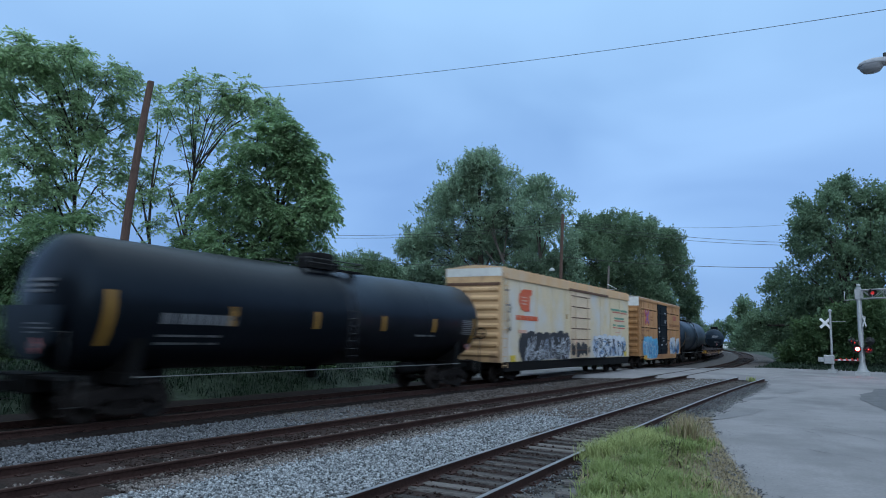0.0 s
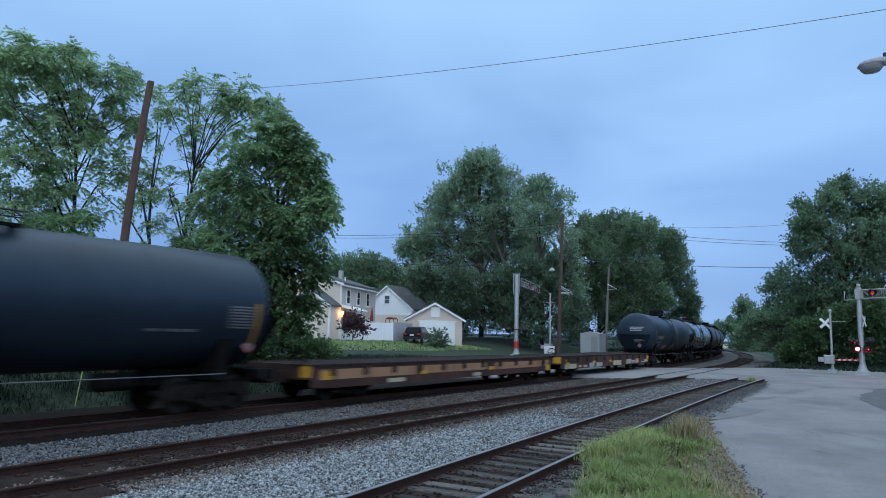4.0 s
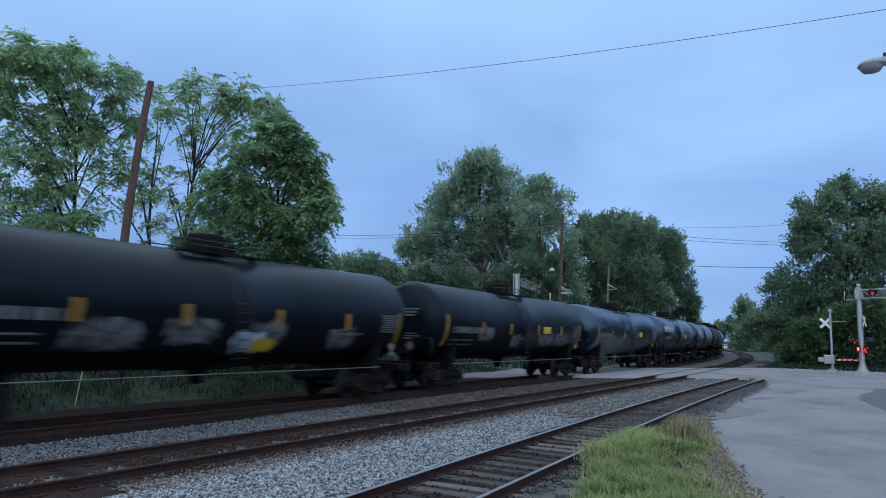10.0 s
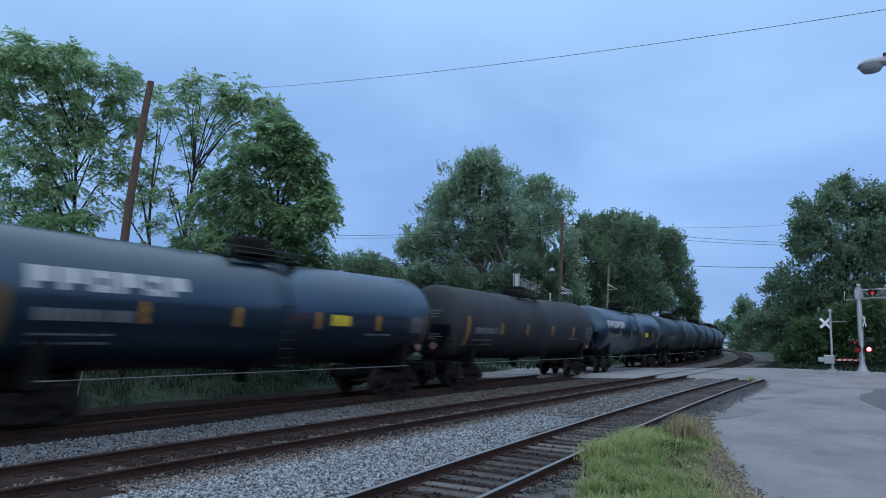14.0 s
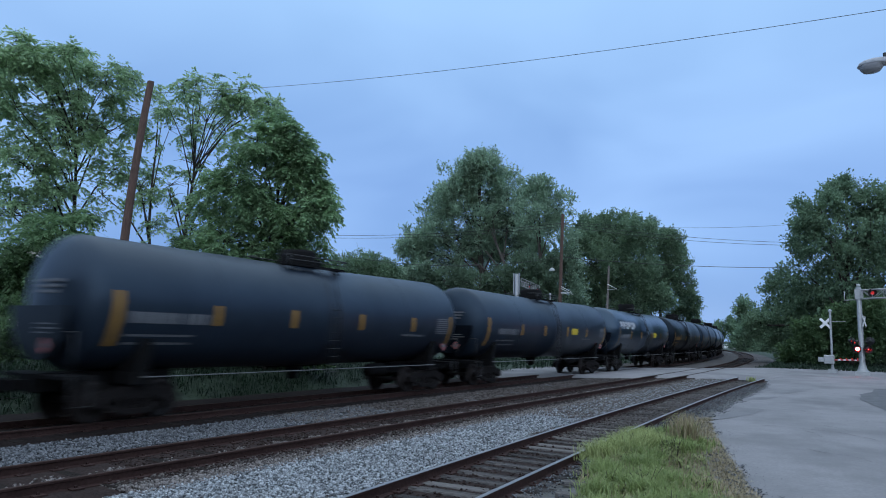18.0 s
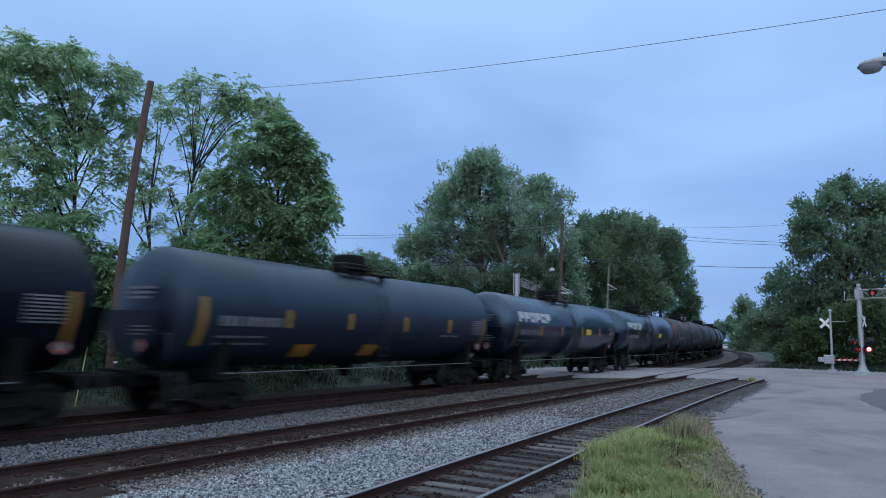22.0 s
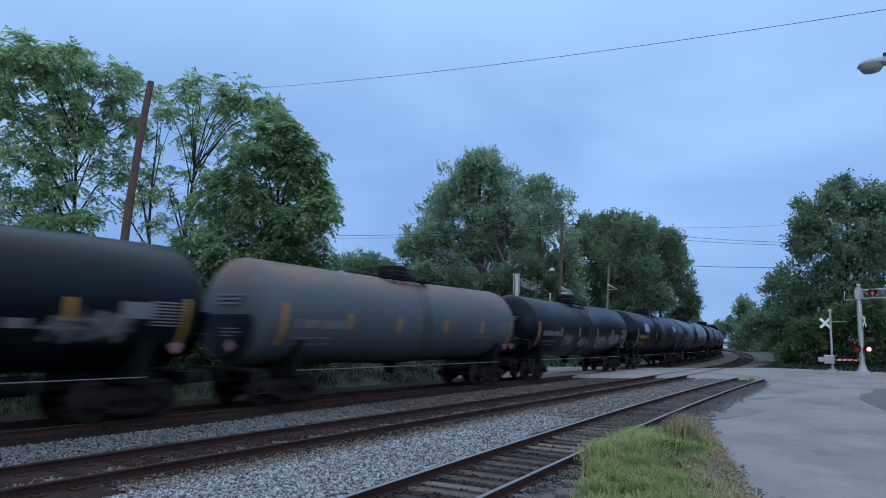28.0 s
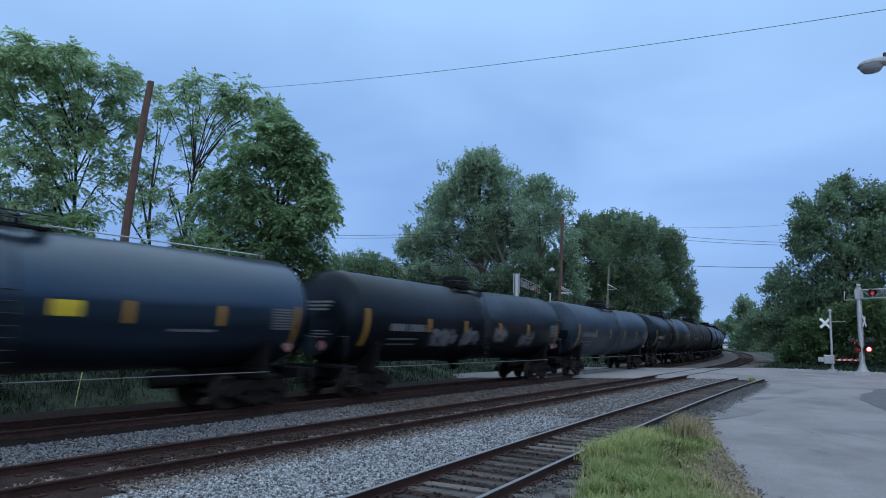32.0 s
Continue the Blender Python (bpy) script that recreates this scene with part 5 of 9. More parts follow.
    for y in (door[0] + 0.6, door[1] - 0.6):
        part("lock_rod", Mb().tube((X + 0.13, y, 1.1), (X + 0.13, y, 4.85), 0.025, n=6), dm, dob)
    part("door_track", Mb().box(X, X + 0.12, door[0] - (0.3 if kind_of == "beige" else 0.2), door[1] + 3.3 if kind_of == "beige" else door[1] + 0.4, *((4.88, 5.0) if kind_of == "beige" else (5.15, 5.2))), M["brown_line"] if kind_of == "beige" else side_m, car)
    part("door_track", Mb().box(X, X + 0.13, door[0] - 0.3, door[1] + (2.8 if kind_of == "beige" else 1.6), 0.95, 1.03), M["under"] if kind_of == "beige" else side_m, car)

    def flat_patch(y0, y1, z0, z1, seed, lift, rg):
        vs, k = [], 42
        for j in range(k + 1):
            lo, hi = rg(j / k)
            vs += [(X + lift, y0 + (y1 - y0) * j / k, lo), (X + lift, y0 + (y1 - y0) * j / k, hi)]
        return Mb().add(vs, [(2 * j, 2 * j + 2, 2 * j + 3, 2 * j + 1) for j in range(k)])

    def plain(y0, y1, z0, z1, lift=0.025):
        return Mb().box(X - 0.001, X + lift, y0, y1, z0, z1)

    if kind_of == "beige":
        part("red_mark", Mb().prism([(-8.02, 3.95), (-7.95, 4.25), (-7.76, 4.44), (-7.4, 4.52), (-6.5, 4.52), (-6.56, 4.28), (-6.78, 4.20), (-6.78, 3.44), (-7.3, 3.42), (-7.68, 3.5), (-7.92, 3.7)], X, X + 0.024, axis="x"), M["orange_mark"], car, "red owner's mark, a plain rounded shape")
        part("mark_field", Mb().box(X, X + 0.028, -7.72, -7.16, 4.08, 4.15).box(X, X + 0.028, -7.74, -7.08, 3.92, 3.99).box(X, X + 0.028, -7.70, -7.16, 3.76, 3.83), M["faint_red"], car, "pale bars in the red mark")
        k = -8.3
        while k < -5.85:
            part("red_mark", plain(k, k + 0.17, 2.99, 3.22), M["orange_mark"], car, "red bar of lettering")
            k += 0.235
        part("red_mark", plain(-8.0, -7.1, 2.36, 2.52), M["faint_red"], car, "faded red bar of lettering")

        def side_at(y, z):
            return (X + (0.068 if door[0] < y < door[1] else 0.030), y, z)

        part("graffiti", flat_patch(-8.0, -1.25, 0.98, 2.6, 15, 0.0245, lettered(0.98, 2.62, 7, 15)), M["soot"], car, "sooty black field of the graffiti")
        part("graffiti", flat_patch(-1.2, 1.85, 1.06, 2.0, 31, 0.064, ragged(1.06, 2.05, 31, 0.35)), M["soot"], car, "sooty black graffiti over the door")
        spray("graffiti_lettering", tag_strokes(side_at, -7.2, -1.3, 1.0, 2.35, 8, 0.034, 5, 0.0), M["pale_paint"], car, "pale outlines of the graffiti letters")
        spray("graffiti_lettering", tag_strokes(side_at, -7.0, -1.6, 1.0, 1.7, 9, 0.022, 25, 0.0), M["letter"], car, "white highlights in the graffiti")
        part("graffiti", flat_patch(2.3, 9.2, 0.99, 2.45, 6, 0.027, lettered(0.99, 2.5, 7, 6)), M["pale_paint"], car, "pale field of white and blue graffiti letters")
        spray("graffiti_lettering", tag_strokes(side_at, 2.5, 9.0, 1.0, 2.3, 7, 0.060, 16, 0.06), M["soot"], car, "black strokes of the graffiti letters")
        spray("graffiti_lettering", tag_strokes(side_at, 2.6, 9.0, 1.1, 2.2, 7, 0.030, 26, 0.06), M["deep_blue"], car, "blue strokes of the graffiti letters")
        part("grime", flat_patch(-9.55, -8.75, 2.1, 4.1, 41, 0.0235, ragged(2.1, 4.1, 41, 0.5)), M["grime"], car, "dark speckled grime at the corner")
        part("end_stripe", Mb().box(-1.45, 1.45, -h - 0.06, -h - 0.001, 4.55, 4.68), M["brown_line"], car, "red-brown stripe across the end wall")
        part("end_cap", Mb().box(-1.51, 1.51, -h - 0.014, -h - 0.002, 4.98, Z1 - 0.03), M["white_roof"], car, "pale weathered top of the end wall")
        for z, a, b, q in ((4.07, 6.03, 7.90, 0.13), (4.05, 8.15, 9.50, 0.13), (3.51, 6.75, 8.80, 0.12), (3.05, 6.47, 7.05, 0.12), (3.03, 7.35, 9.02, 0.12)):
            part("lettering", plain(a, b, z, z + q), M["green_letter"], car, "dark green bar of lettering")
            part("lettering", plain(a + 0.35 if a < 6.2 else a, b, z - 0.14, z - 0.06), M["red_letter"], car, "red line under the lettering")
        part("lettering", plain(6.97, 7.98, 2.60, 2.66), M["faint_red"], car, "faded red bar of lettering")
        part("yellow_tag", plain(8.69, 9.22, 1.05, 1.36, 0.03), M["yellow_panel"], car)
        for z, a, b in ((4.3, -9.5, -9.1), (3.6, -9.4, -8.95), (3.3, -9.3, -8.95)):
            part("lettering", plain(a, b, z, z + 0.1), M["letter_dim"], car, "bar of faded lettering")
        part("yellow_tag", plain(-1.9, -1.7, 3.25, 3.5), M["yellow_mark"], car)
        part("yellow_tag", plain(-8.9, -8.35, 1.0, 1.3, 0.03), M["yellow_panel"], car)
    else:
        for a in (40, -40):
            up = 0.004 if a > 0 else 0.0
            part("crossed_mark", Mb().box(-0.010, 0.010, -0.74, 0.74, -0.21, 0.21, pose(X + 0.012 + up, -5.1, 3.95, a, 0, 0)), M["crimson_mark"], car, "red stroke of a crossed mark, a plain shape")
            part("crossed_mark", Mb().box(-0.010, 0.010, -0.70, 0.70, -0.07, 0.09, pose(X + 0.020 + up, -5.1, 3.95, a * 1.08, 0, 0)), M["purple_mark"], car, "purple stroke of a crossed mark, a plain shape")
        for y, z, w, q in ((-6.8, 4.1, 0.75, 0.1), (-6.8, 3.9, 0.75, 0.1), (-3.8, 3.95, 0.5, 0.09), (-3.8, 3.72, 0.7, 0.09), (-6.8, 2.85, 0.7, 0.13), (-5.4, 2.85, 0.9, 0.13), (-6.8, 2.45, 0.8, 0.16), (3.2, 3.42, 0.8, 0.2), (4.15, 3.42, 1.5, 0.2), (5.8, 3.42, 1.5, 0.2), (4.7, 3.95, 0.3, 0.42), (5.15, 3.95, 0.3, 0.42), (5.6, 3.95, 0.3, 0.42)):
            part("lettering", plain(y, y + w, z, z + q), M["crimson_letter" if z == 3.95 and y > 0 else "brown_letter"], car, "bar of brown lettering")
        for z in (4.42, 4.28, 3.8, 3.64):
            part("lettering", Mb().box(X + 0.06, X + 0.066, 0.9, 1.75, z, z + 0.09), M["letter"], dob, "bar of white lettering")
        for y, z, w in ((-1.3, 3.1, 0.4), (-1.3, 2.8, 0.55), (0.0, 2.35, 0.7), (0.35, 2.1, 0.3), (-0.5, 1.75, 0.6), (1.2, 1.8, 0.4)):
            part("lettering", Mb().box(X + 0.06, X + 0.066, y, y + w, z, z + 0.12), M["letter"], dob, "small white lettering")

        def side_at(y, z):
            return (X + 0.056, y, z)

        part("graffiti", flat_patch(-6.65, -1.60, 0.72, 2.45, 8, 0.052, lettered(0.72, 2.5, 5, 8)), M["sky_blue"], car, "bright blue field of the graffiti")
        spray("graffiti_lettering", tag_strokes(side_at, -6.5, -1.8, 0.75, 2.3, 5, 0.055, 18), M["deep_blue"], car, "deep blue strokes of the graffiti letters")
        spray("graffiti_lettering", tag_strokes(side_at, -6.4, -1.9, 0.85, 2.2, 5, 0.045, 28), M["pale_paint"], car, "pale highlights in the blue graffiti")
        part("graffiti_spot", flat_patch(-6.5, -5.4, 0.72, 1.05, 7, 0.058, ragged(0.70, 1.08, 7, 0.12)), M["flat_yellow"], car, "orange spray paint below the blue letters")
        for a, b, sd in ((2.95, 5.45, 9), (5.65, 7.2, 19)):
            part("graffiti", flat_patch(a, b, 0.95, 2.5, sd, 0.038, lettered(0.95, 2.5, 3, sd)), M["pale_paint"], car, "white and blue field of the graffiti")
            spray("graffiti_lettering", tag_strokes(side_at, a + 0.15, b - 0.1, 1.0, 2.3, 3, 0.07, sd + 1), M["deep_blue"], car, "blue strokes of the graffiti letters")
        for y, z in ((3.9, 1.65), (5.0, 1.5), (6.9, 1.7)):
            part("graffiti_star", Mb().box(-0.003, 0.003, -0.17, 0.17, -0.17, 0.17, pose(X + 0.045, y, z, 45, 0, 0)), M["yellow_panel"], car, "yellow diamond in the graffiti")
        # Thin dark bars below the side ribs: painted shade lines.
        for a, b in ((-h + 0.7, door[0] - 0.2), (door[1] + 0.2, h - 0.5)):
            for z in (2.25, 3.2, 4.6):
                for k in range(4):
                    q = (b - a) / 4
                    part("rib_shade", Mb().box(X - 0.001, X + 0.006, a + q * k + 0.05, a + q * (k + 1) - 0.1, z - 0.115, z - 0.052), M["under"], car, "dark bar painted as the shade below a side rib")
    CARS.append((car, u0, u1, L / 2 - 2.9))
    return car


def flat_car(u0, u1, flip):
    L = u1 - u0
    h = L / 2 - 0.75
    car = thing("flat_car", "empty brown flatcar with a worn wooden deck and yellow marks", "flatcar", group="cars of the freight train")
    for k in range(24):
        y = -h + 2 * h * k / 24
        part("deck_plank", shared("deck_plank/%.1f" % L, lambda: Mb().box(-1.42, 1.42, 0.01, 2 * h / 24 - 0.012, 1.10, 1.165), M["deck"]), None, car, m=pose(0, y, 0))
    for sx in (-1, 1):
        part("side_sill", Mb().prism([(-h, 1.12), (h, 1.12), (h, 0.50), (h * 0.92, 0.44), (-h * 0.92, 0.44), (-h, 0.50)], 1.36 * sx, 1.43 * sx, axis="x"), M["flat_side"], car)
        part("deck_edge", Mb().box(1.37 * sx - 0.08, 1.37 * sx + 0.08, -h, h, 1.09, 1.18), M["deck"], car)
        for k in range(11):
            y = -h + 0.9 + k * (2 * h - 1.8) / 10
            part("stake_pocket", shared("stake_pocket", lambda: Mb().box(-0.05, 0.05, -0.09, 0.09, 0.82, 1.08), M["flat_side"]), None, car, m=pose(1.47 * sx, y, 0))
    # paint left on the sill: cream, grey and yellow fields, each of its own length
    for y0, y1, z0, z1, q in ((-8.48, -6.69, 0.46, 0.73, "cream"), (-6.28, -5.88, 0.50, 0.64, "cream"), (-5.50, -4.95, 0.48, 0.62, "cream"), (-4.43, -3.5, 0.46, 0.72, "lilac_patch"), (-3.19, -2.04, 0.46, 0.72, "lilac_patch"),
                              (0.23, 1.97, 0.46, 0.78, "cream"), (3.15, 4.37, 0.50, 0.82, "cream"), (4.5, 5.39, 0.54, 0.72, "lilac_patch"), (5.5, 6.3, 0.52, 0.78, "cream"), (7.0, 7.8, 0.52, 0.60, "lilac_patch"), (7.85, 8.9, 0.54, 0.72, "cream")) if flip else \
            ((-8.7, -3.4, 0.70, 1.02, "peach_patch"), (-3.0, 2.0, 0.72, 1.02, "peach_patch"), (2.8, 7.9, 0.70, 1.0, "peach_patch"), (-5.2, -4.2, 0.48, 0.62, "cream"), (0.8, 1.5, 0.48, 0.62, "cream"), (8.25, 8.8, 0.74, 1.02, "peach_patch"), (8.9, 9.05, 0.48, 1.0, "peach_patch")):
        part("faded_panel", Mb().box(1.43, 1.436, y0, y1, z0, z1), M[q], car, "faded paint panel on the sill")
    for y in ((-8.32, -3.9, -0.6, 5.64, 8.5) if flip else (-8.6, -3.2, 2.2, 8.45)):
        z = 0.72 if abs(y) > 8 and flip else 0.50 if y > 8 else 0.70
        part("yellow_patch", Mb().box(1.436, 1.446, y, y + 0.5, z, z + (0.26 if abs(y) > 8 else 0.14)), M["flat_yellow"], car, "yellow paint mark")
    for e in (-1, 1):
        f = pose(0, 0, 0, 0, 0, 0 if e < 0 else 180)
        part("end_sill", Mb().box(-1.43, 1.43, -h - 0.03, -h + 0.15, 0.72, 1.17).box(-0.35, 0.35, -h - 0.2, -1, 0.6, 0.95), M["flat_side"], car, m=f)
        part("end_mark", Mb().box(0.95, 1.40, -h - 0.035, -h - 0.03, 0.78, 1.12), M["flat_yellow"], car, "yellow end mark", m=f)
        add_truck(car, e * (L / 2 - 3.0))
    add_couplers(car, L)
    part("brake_wheel", shared("brake_wheel", None, None), None, car, m=pose(0.9, -h - 0.1, 1.35))
    CARS.append((car, u0, u1, L / 2 - 3.0))
    return car


GREY = "dusty dark grey tank car with yellow reflector strips"
BLACK = "matte black tank car with yellow reflector strips and white lettering"
NAVY = "blue-black tank car with a large white owner's mark"
tank_car(-11.5, 7.0, "tank_black", BLACK, (), 1)
tank_car(7.0, 26.6, "tank_black", "matte black tank car with yellow reflector strips", ("dim",), 2, strips=(-4.8, -1.6, 1.75, 4.97))
box_car(26.5, 48.5, 19.8, "beige")
box_car(49.1, 66.5, 15.4, "yellow")
tank_car(66.4, 84.2, "tank_grey", "dark blue-grey tank car with dull reflector strips", ("dim", "plain"), 3)
flat_car(84.2, 103.8, False)
flat_car(103.8, 123.3, True)
tank_car(123.3, 141.4, "tank_grey", "dark grey tank car with white lettering on its head", ("low_marks", "faint", "dim"), 4, low=(-3.55, -0.25))
tank_car(141.4, 159.6, "tank_gloss", "glossy black tank car with teal graffiti on its side", ("teal",), 5, True)
tank_car(159.6, 177.3, "tank_black", "matte black tank car with a yellow warning panel", ("panel",), 6)
tank_car(177.3, 195.2, "tank_black", "matte black tank car with faded grey graffiti", ("smudge", "spot"), 7)
tank_car(195.2, 213.1, "tank_black", "matte black tank car with faded graffiti and a yellow panel", ("panel", "smudge"), 8)
tank_car(213.1, 230.8, "tank_navy", "blue-black tank car with yellow lettering", ("panel", "yellow_letter"), 9)
tank_car(230.8, 248.4, "tank_navy", NAVY, ("logo", "panel"), 10)
tank_car(248.4, 266.5, "tank_navy", NAVY, ("logo", "panel"), 11)
tank_car(266.5, 284.6, "tank_brown", "dusty brown-black tank car", ("dim",), 12)
tank_car(284.6, 301.9, "tank_navy", NAVY, ("logo", "panel"), 13)
tank_car(301.9, 320.4, "tank_grey", GREY, ("dim",), 14)
tank_car(320.4, 337.9, "tank_grey", GREY, ("dim",), 15)
tank_car(337.9, 356.7, "tank_grey", "dusty dark grey tank car with a yellow panel", ("dim", "panel"), 16)
tank_car(356.7, 374.4, "tank_navy", NAVY, ("logo", "panel"), 17)
tank_car(374.4, 392.3, "tank_black", "matte black tank car with yellow lettering", ("yellow_letter",), 18)
tank_car(392.3, 410.3, "tank_grey", "dark grey tank car with low orange panels", ("low_marks", "dim"), 19)
tank_car(410.3, 428.1, "tank_navy", NAVY, ("logo", "panel"), 20)
tank_car(428.1, 445.8, "tank_navy", NAVY, ("logo", "panel"), 21)
tank_car(445.8, 463.6, "tank_rust", "grey tank car with large patches of rust", ("smudge", "dim"), 22)
tank_car(463.6, 481.4, "tank_fade", "faded grey tank car with brown stains", ("dim",), 23)
tank_car(481.4, 499.5, "tank_black", "matte black tank car with faded graffiti", ("smudge", "spots"), 24)
tank_car(499.5, 517.3, "tank_stain", "grey tank car with rust along its top", ("dim",), 25)
tank_car(517.3, 535.3, "tank_black", "matte black tank car with faded grey graffiti", ("smudge",), 26)
tank_car(535.3, 553.3, "tank_black", "matte black tank car with pale paint patches", ("patch", "yellow_letter"), 27)
tank_car(553.3, 572.9, "tank_navy", "blue-black tank car with a yellow panel and a pale top rail", ("panel", "top_rail", "dim"), 28, strips=(-5.6, -2.7, 0.05, 2.7, 5.3), panel=(1.05, 1.7))
tank_car(572.9, 592.5, "tank_black", BLACK, ("smudge",), 29)
u = 592.5
for k, (paint, words) in enumerate((("tank_grey", GREY), ("tank_black", BLACK), ("tank_brown", "dusty brown-black tank car"), ("tank_black", BLACK), ("tank_grey", GREY), ("tank_navy", NAVY), ("tank_black", BLACK), ("tank_grey", GREY), ("tank_black", BLACK))):
    tank_car(u, u + 18.1, paint, words, ("logo",) if paint == "tank_navy" else ("dim",), 40 + k)
    u += 18.1

FLASHERS = []


# ---------------------------------------------------------------- trees, bushes, weeds
def leaf_cloud(rng, lobes, mode, density, scale):
    """Leaves as folded four-cornered blades: rosettes of drooping fronds with paired leaflets, or leafy sprays that point out and up."""
    P, D, S = [], [], []
    down = np.array((0, 0, 1.0))
    for cx, cy, cz, rx, ry, rz in lobes:
        c, r = np.array((cx, cy, cz)), np.array((rx, ry, rz))
        size = (rx * ry * rz) ** (1 / 3)
        if mode == "frond":
            n = int(390 * density * max(0.5, (size / 1.5) ** 2))
            k = max(8, n // 10)
        else:
            n = int(640 * density * max(0.5 if scale < 0.8 else 0.7, min(1.35, (size / (12 * scale)) ** 2)))
            k = max(14, n // 16)
        w = rng.normal(0, 1, (k, 3)); w /= np.linalg.norm(w, axis=1)[:, None]
        reach = (0.84, 1.14) if mode == "frond" else (0.72, 1.02)
        hub = c + w * r * (rng.uniform(0.12, 1.0, (k, 1)) ** 0.45) * rng.uniform(*reach, (k, 1))
        h = hub[rng.integers(0, k, n)]
        if mode == "frond":
            h = h + rng.normal(0, 0.05, (n, 3)) * r
            d = rng.normal(0, 1, (n, 3)); d[:, 2] = rng.uniform(-0.7, 0.45, n)
            d += 0.7 * (h - c) / r
            d /= np.linalg.norm(d, axis=1)[:, None]
            ln = rng.uniform(0.36, 0.74, n)
            side = np.cross(d, down); side /= np.linalg.norm(side, axis=1)[:, None] + 1e-9
            for j in range(5):
                u = (j + 0.6) / 5
                at = h + d * (ln * u)[:, None] - down * (ln * u * u * 0.55)[:, None]
                for sg in (-1, 1):
                    P.append(at)
                    D.append(side * sg * (0.9 - 0.35 * u) + d * (0.45 + 0.6 * u) + rng.normal(0, 0.16, (n, 3)) - down * (0.35 + 0.3 * u))
                    S.append(rng.uniform(0.16, 0.25, n) * scale)
        else:
            h = h + rng.normal(0, 0.11, (n, 3)) * r
            d = rng.normal(0, 0.62, (n, 3)) + 0.9 * (h - c) / r + down * 0.45
            d /= np.linalg.norm(d, axis=1)[:, None]
            ln = rng.uniform(0.5, 1.15, n) * scale
            for j in range(7):
                at = h + d * (ln * j / 6)[:, None] + rng.normal(0, 0.05 * scale, (n, 3))
                P.append(at)
                D.append(d * 0.75 + rng.normal(0, 0.62, (n, 3)))
                S.append(rng.uniform(0.25, 0.48, n) * scale)
    P, D, S = np.concatenate(P), np.concatenate(D), np.concatenate(S)
    D /= np.linalg.norm(D, axis=1)[:, None] + 1e-9
    n = len(P)
    side = np.cross(D, rng.normal(0, 0.55, (n, 3)) + down); side /= np.linalg.norm(side, axis=1)[:, None] + 1e-9
    up = np.cross(side, D)
    wide = 0.22 if mode == "frond" else 0.29
    L = S[:, None]
    v = np.stack([P, P + D * L * 0.5 + side * L * wide + up * L * 0.08, P + D * L, P + D * L * 0.5 - side * L * wide + up * L * 0.08], 1)
    return v.reshape(-1, 3), np.arange(4 * n).reshape(n, 4)


TREE_SEED = [10]


def tree(label, base, leaf, mode, density, lobes):
    """Trunk, limbs to every lobe of the crown with twigs, and a crown of leaves."""
    TREE_SEED[0] += 1
    rng, rnd = np.random.default_rng(TREE_SEED[0]), random.Random(TREE_SEED[0])
    bush = "bush" in label or "undergrowth" in label
    bx, by = base
    bz = ground_z(bx, by) - 0.05
    top = thing("bush" if bush else "tree", label, "bush" if bush else "tree", Matrix.Translation((bx, by, bz)))
    shift = np.array((bx, by, bz))
    far = math.hypot(bx, by) > 60
    scale = (0.48 if math.hypot(bx, by) < 60 else 0.88) if mode == "leaf" else 1.0
    if math.hypot(bx, by) > 180:
        scale = 2.0
    v, f = leaf_cloud(rng, lobes, mode, density, scale)
    part("crown", soup("crown", v - shift, f, M[leaf]), None, top)
    loc = [(Vector(l[:3]) - Vector(shift), l[3]) for l in lobes]
    high = max(loc, key=lambda q: q[0].z)[0]
    thick = max(0.07, 0.016 * high.z) * (0.62 if density < 0.5 else 1.0)
    spine = [Vector((0, 0, 0))]
    for k in range(1, 7):
        u = k / 6
        spine.append(Vector((high.x * u ** 1.6 + rnd.uniform(-.12, .12) * high.z / 12, high.y * u ** 1.6 + rnd.uniform(-.12, .12) * high.z / 12, high.z * 0.97 * u)))
    tr = Mb()
    for k in range(6):
        tr.tube(spine[k], spine[k + 1], thick * (1 - 0.145 * k), thick * (1 - 0.145 * (k + 1)), 9)
    part("trunk", tr, M["bark"], top)
    for c, r in loc:
        zt = max(0.12 * high.z, c.z - r * 1.3) * 0.8
        u = min(0.9, zt / max(0.1, high.z * 0.97)) * 6
        k = min(5, int(u))
        s = spine[k].lerp(spine[k + 1], u - k)
        mid = s.lerp(c, 0.5) + Vector((rnd.uniform(-.2, .2), rnd.uniform(-.2, .2), 0.12 * (c - s).length))
        t0 = thick * (1 - 0.145 * u) * 0.6
        limb = Mb().tube(s, mid, t0, t0 * 0.7, 7).tube(mid, c, t0 * 0.7, t0 * 0.35, 7)
        for j in range(4 if far else 8):
            w = Vector((rnd.gauss(0, 1), rnd.gauss(0, 1), rnd.gauss(0.3, 0.8))).normalized()
            e = c + w * r * rnd.uniform(0.6, 0.95)
            m2 = c.lerp(e, 0.5) + Vector((0, 0, 0.1 * r))
            limb.tube(c, m2, t0 * 0.3, t0 * 0.2, 5).tube(m2, e, t0 * 0.2, t0 * 0.08, 5)
        part("limb", limb, M["bark"], top)
    return top


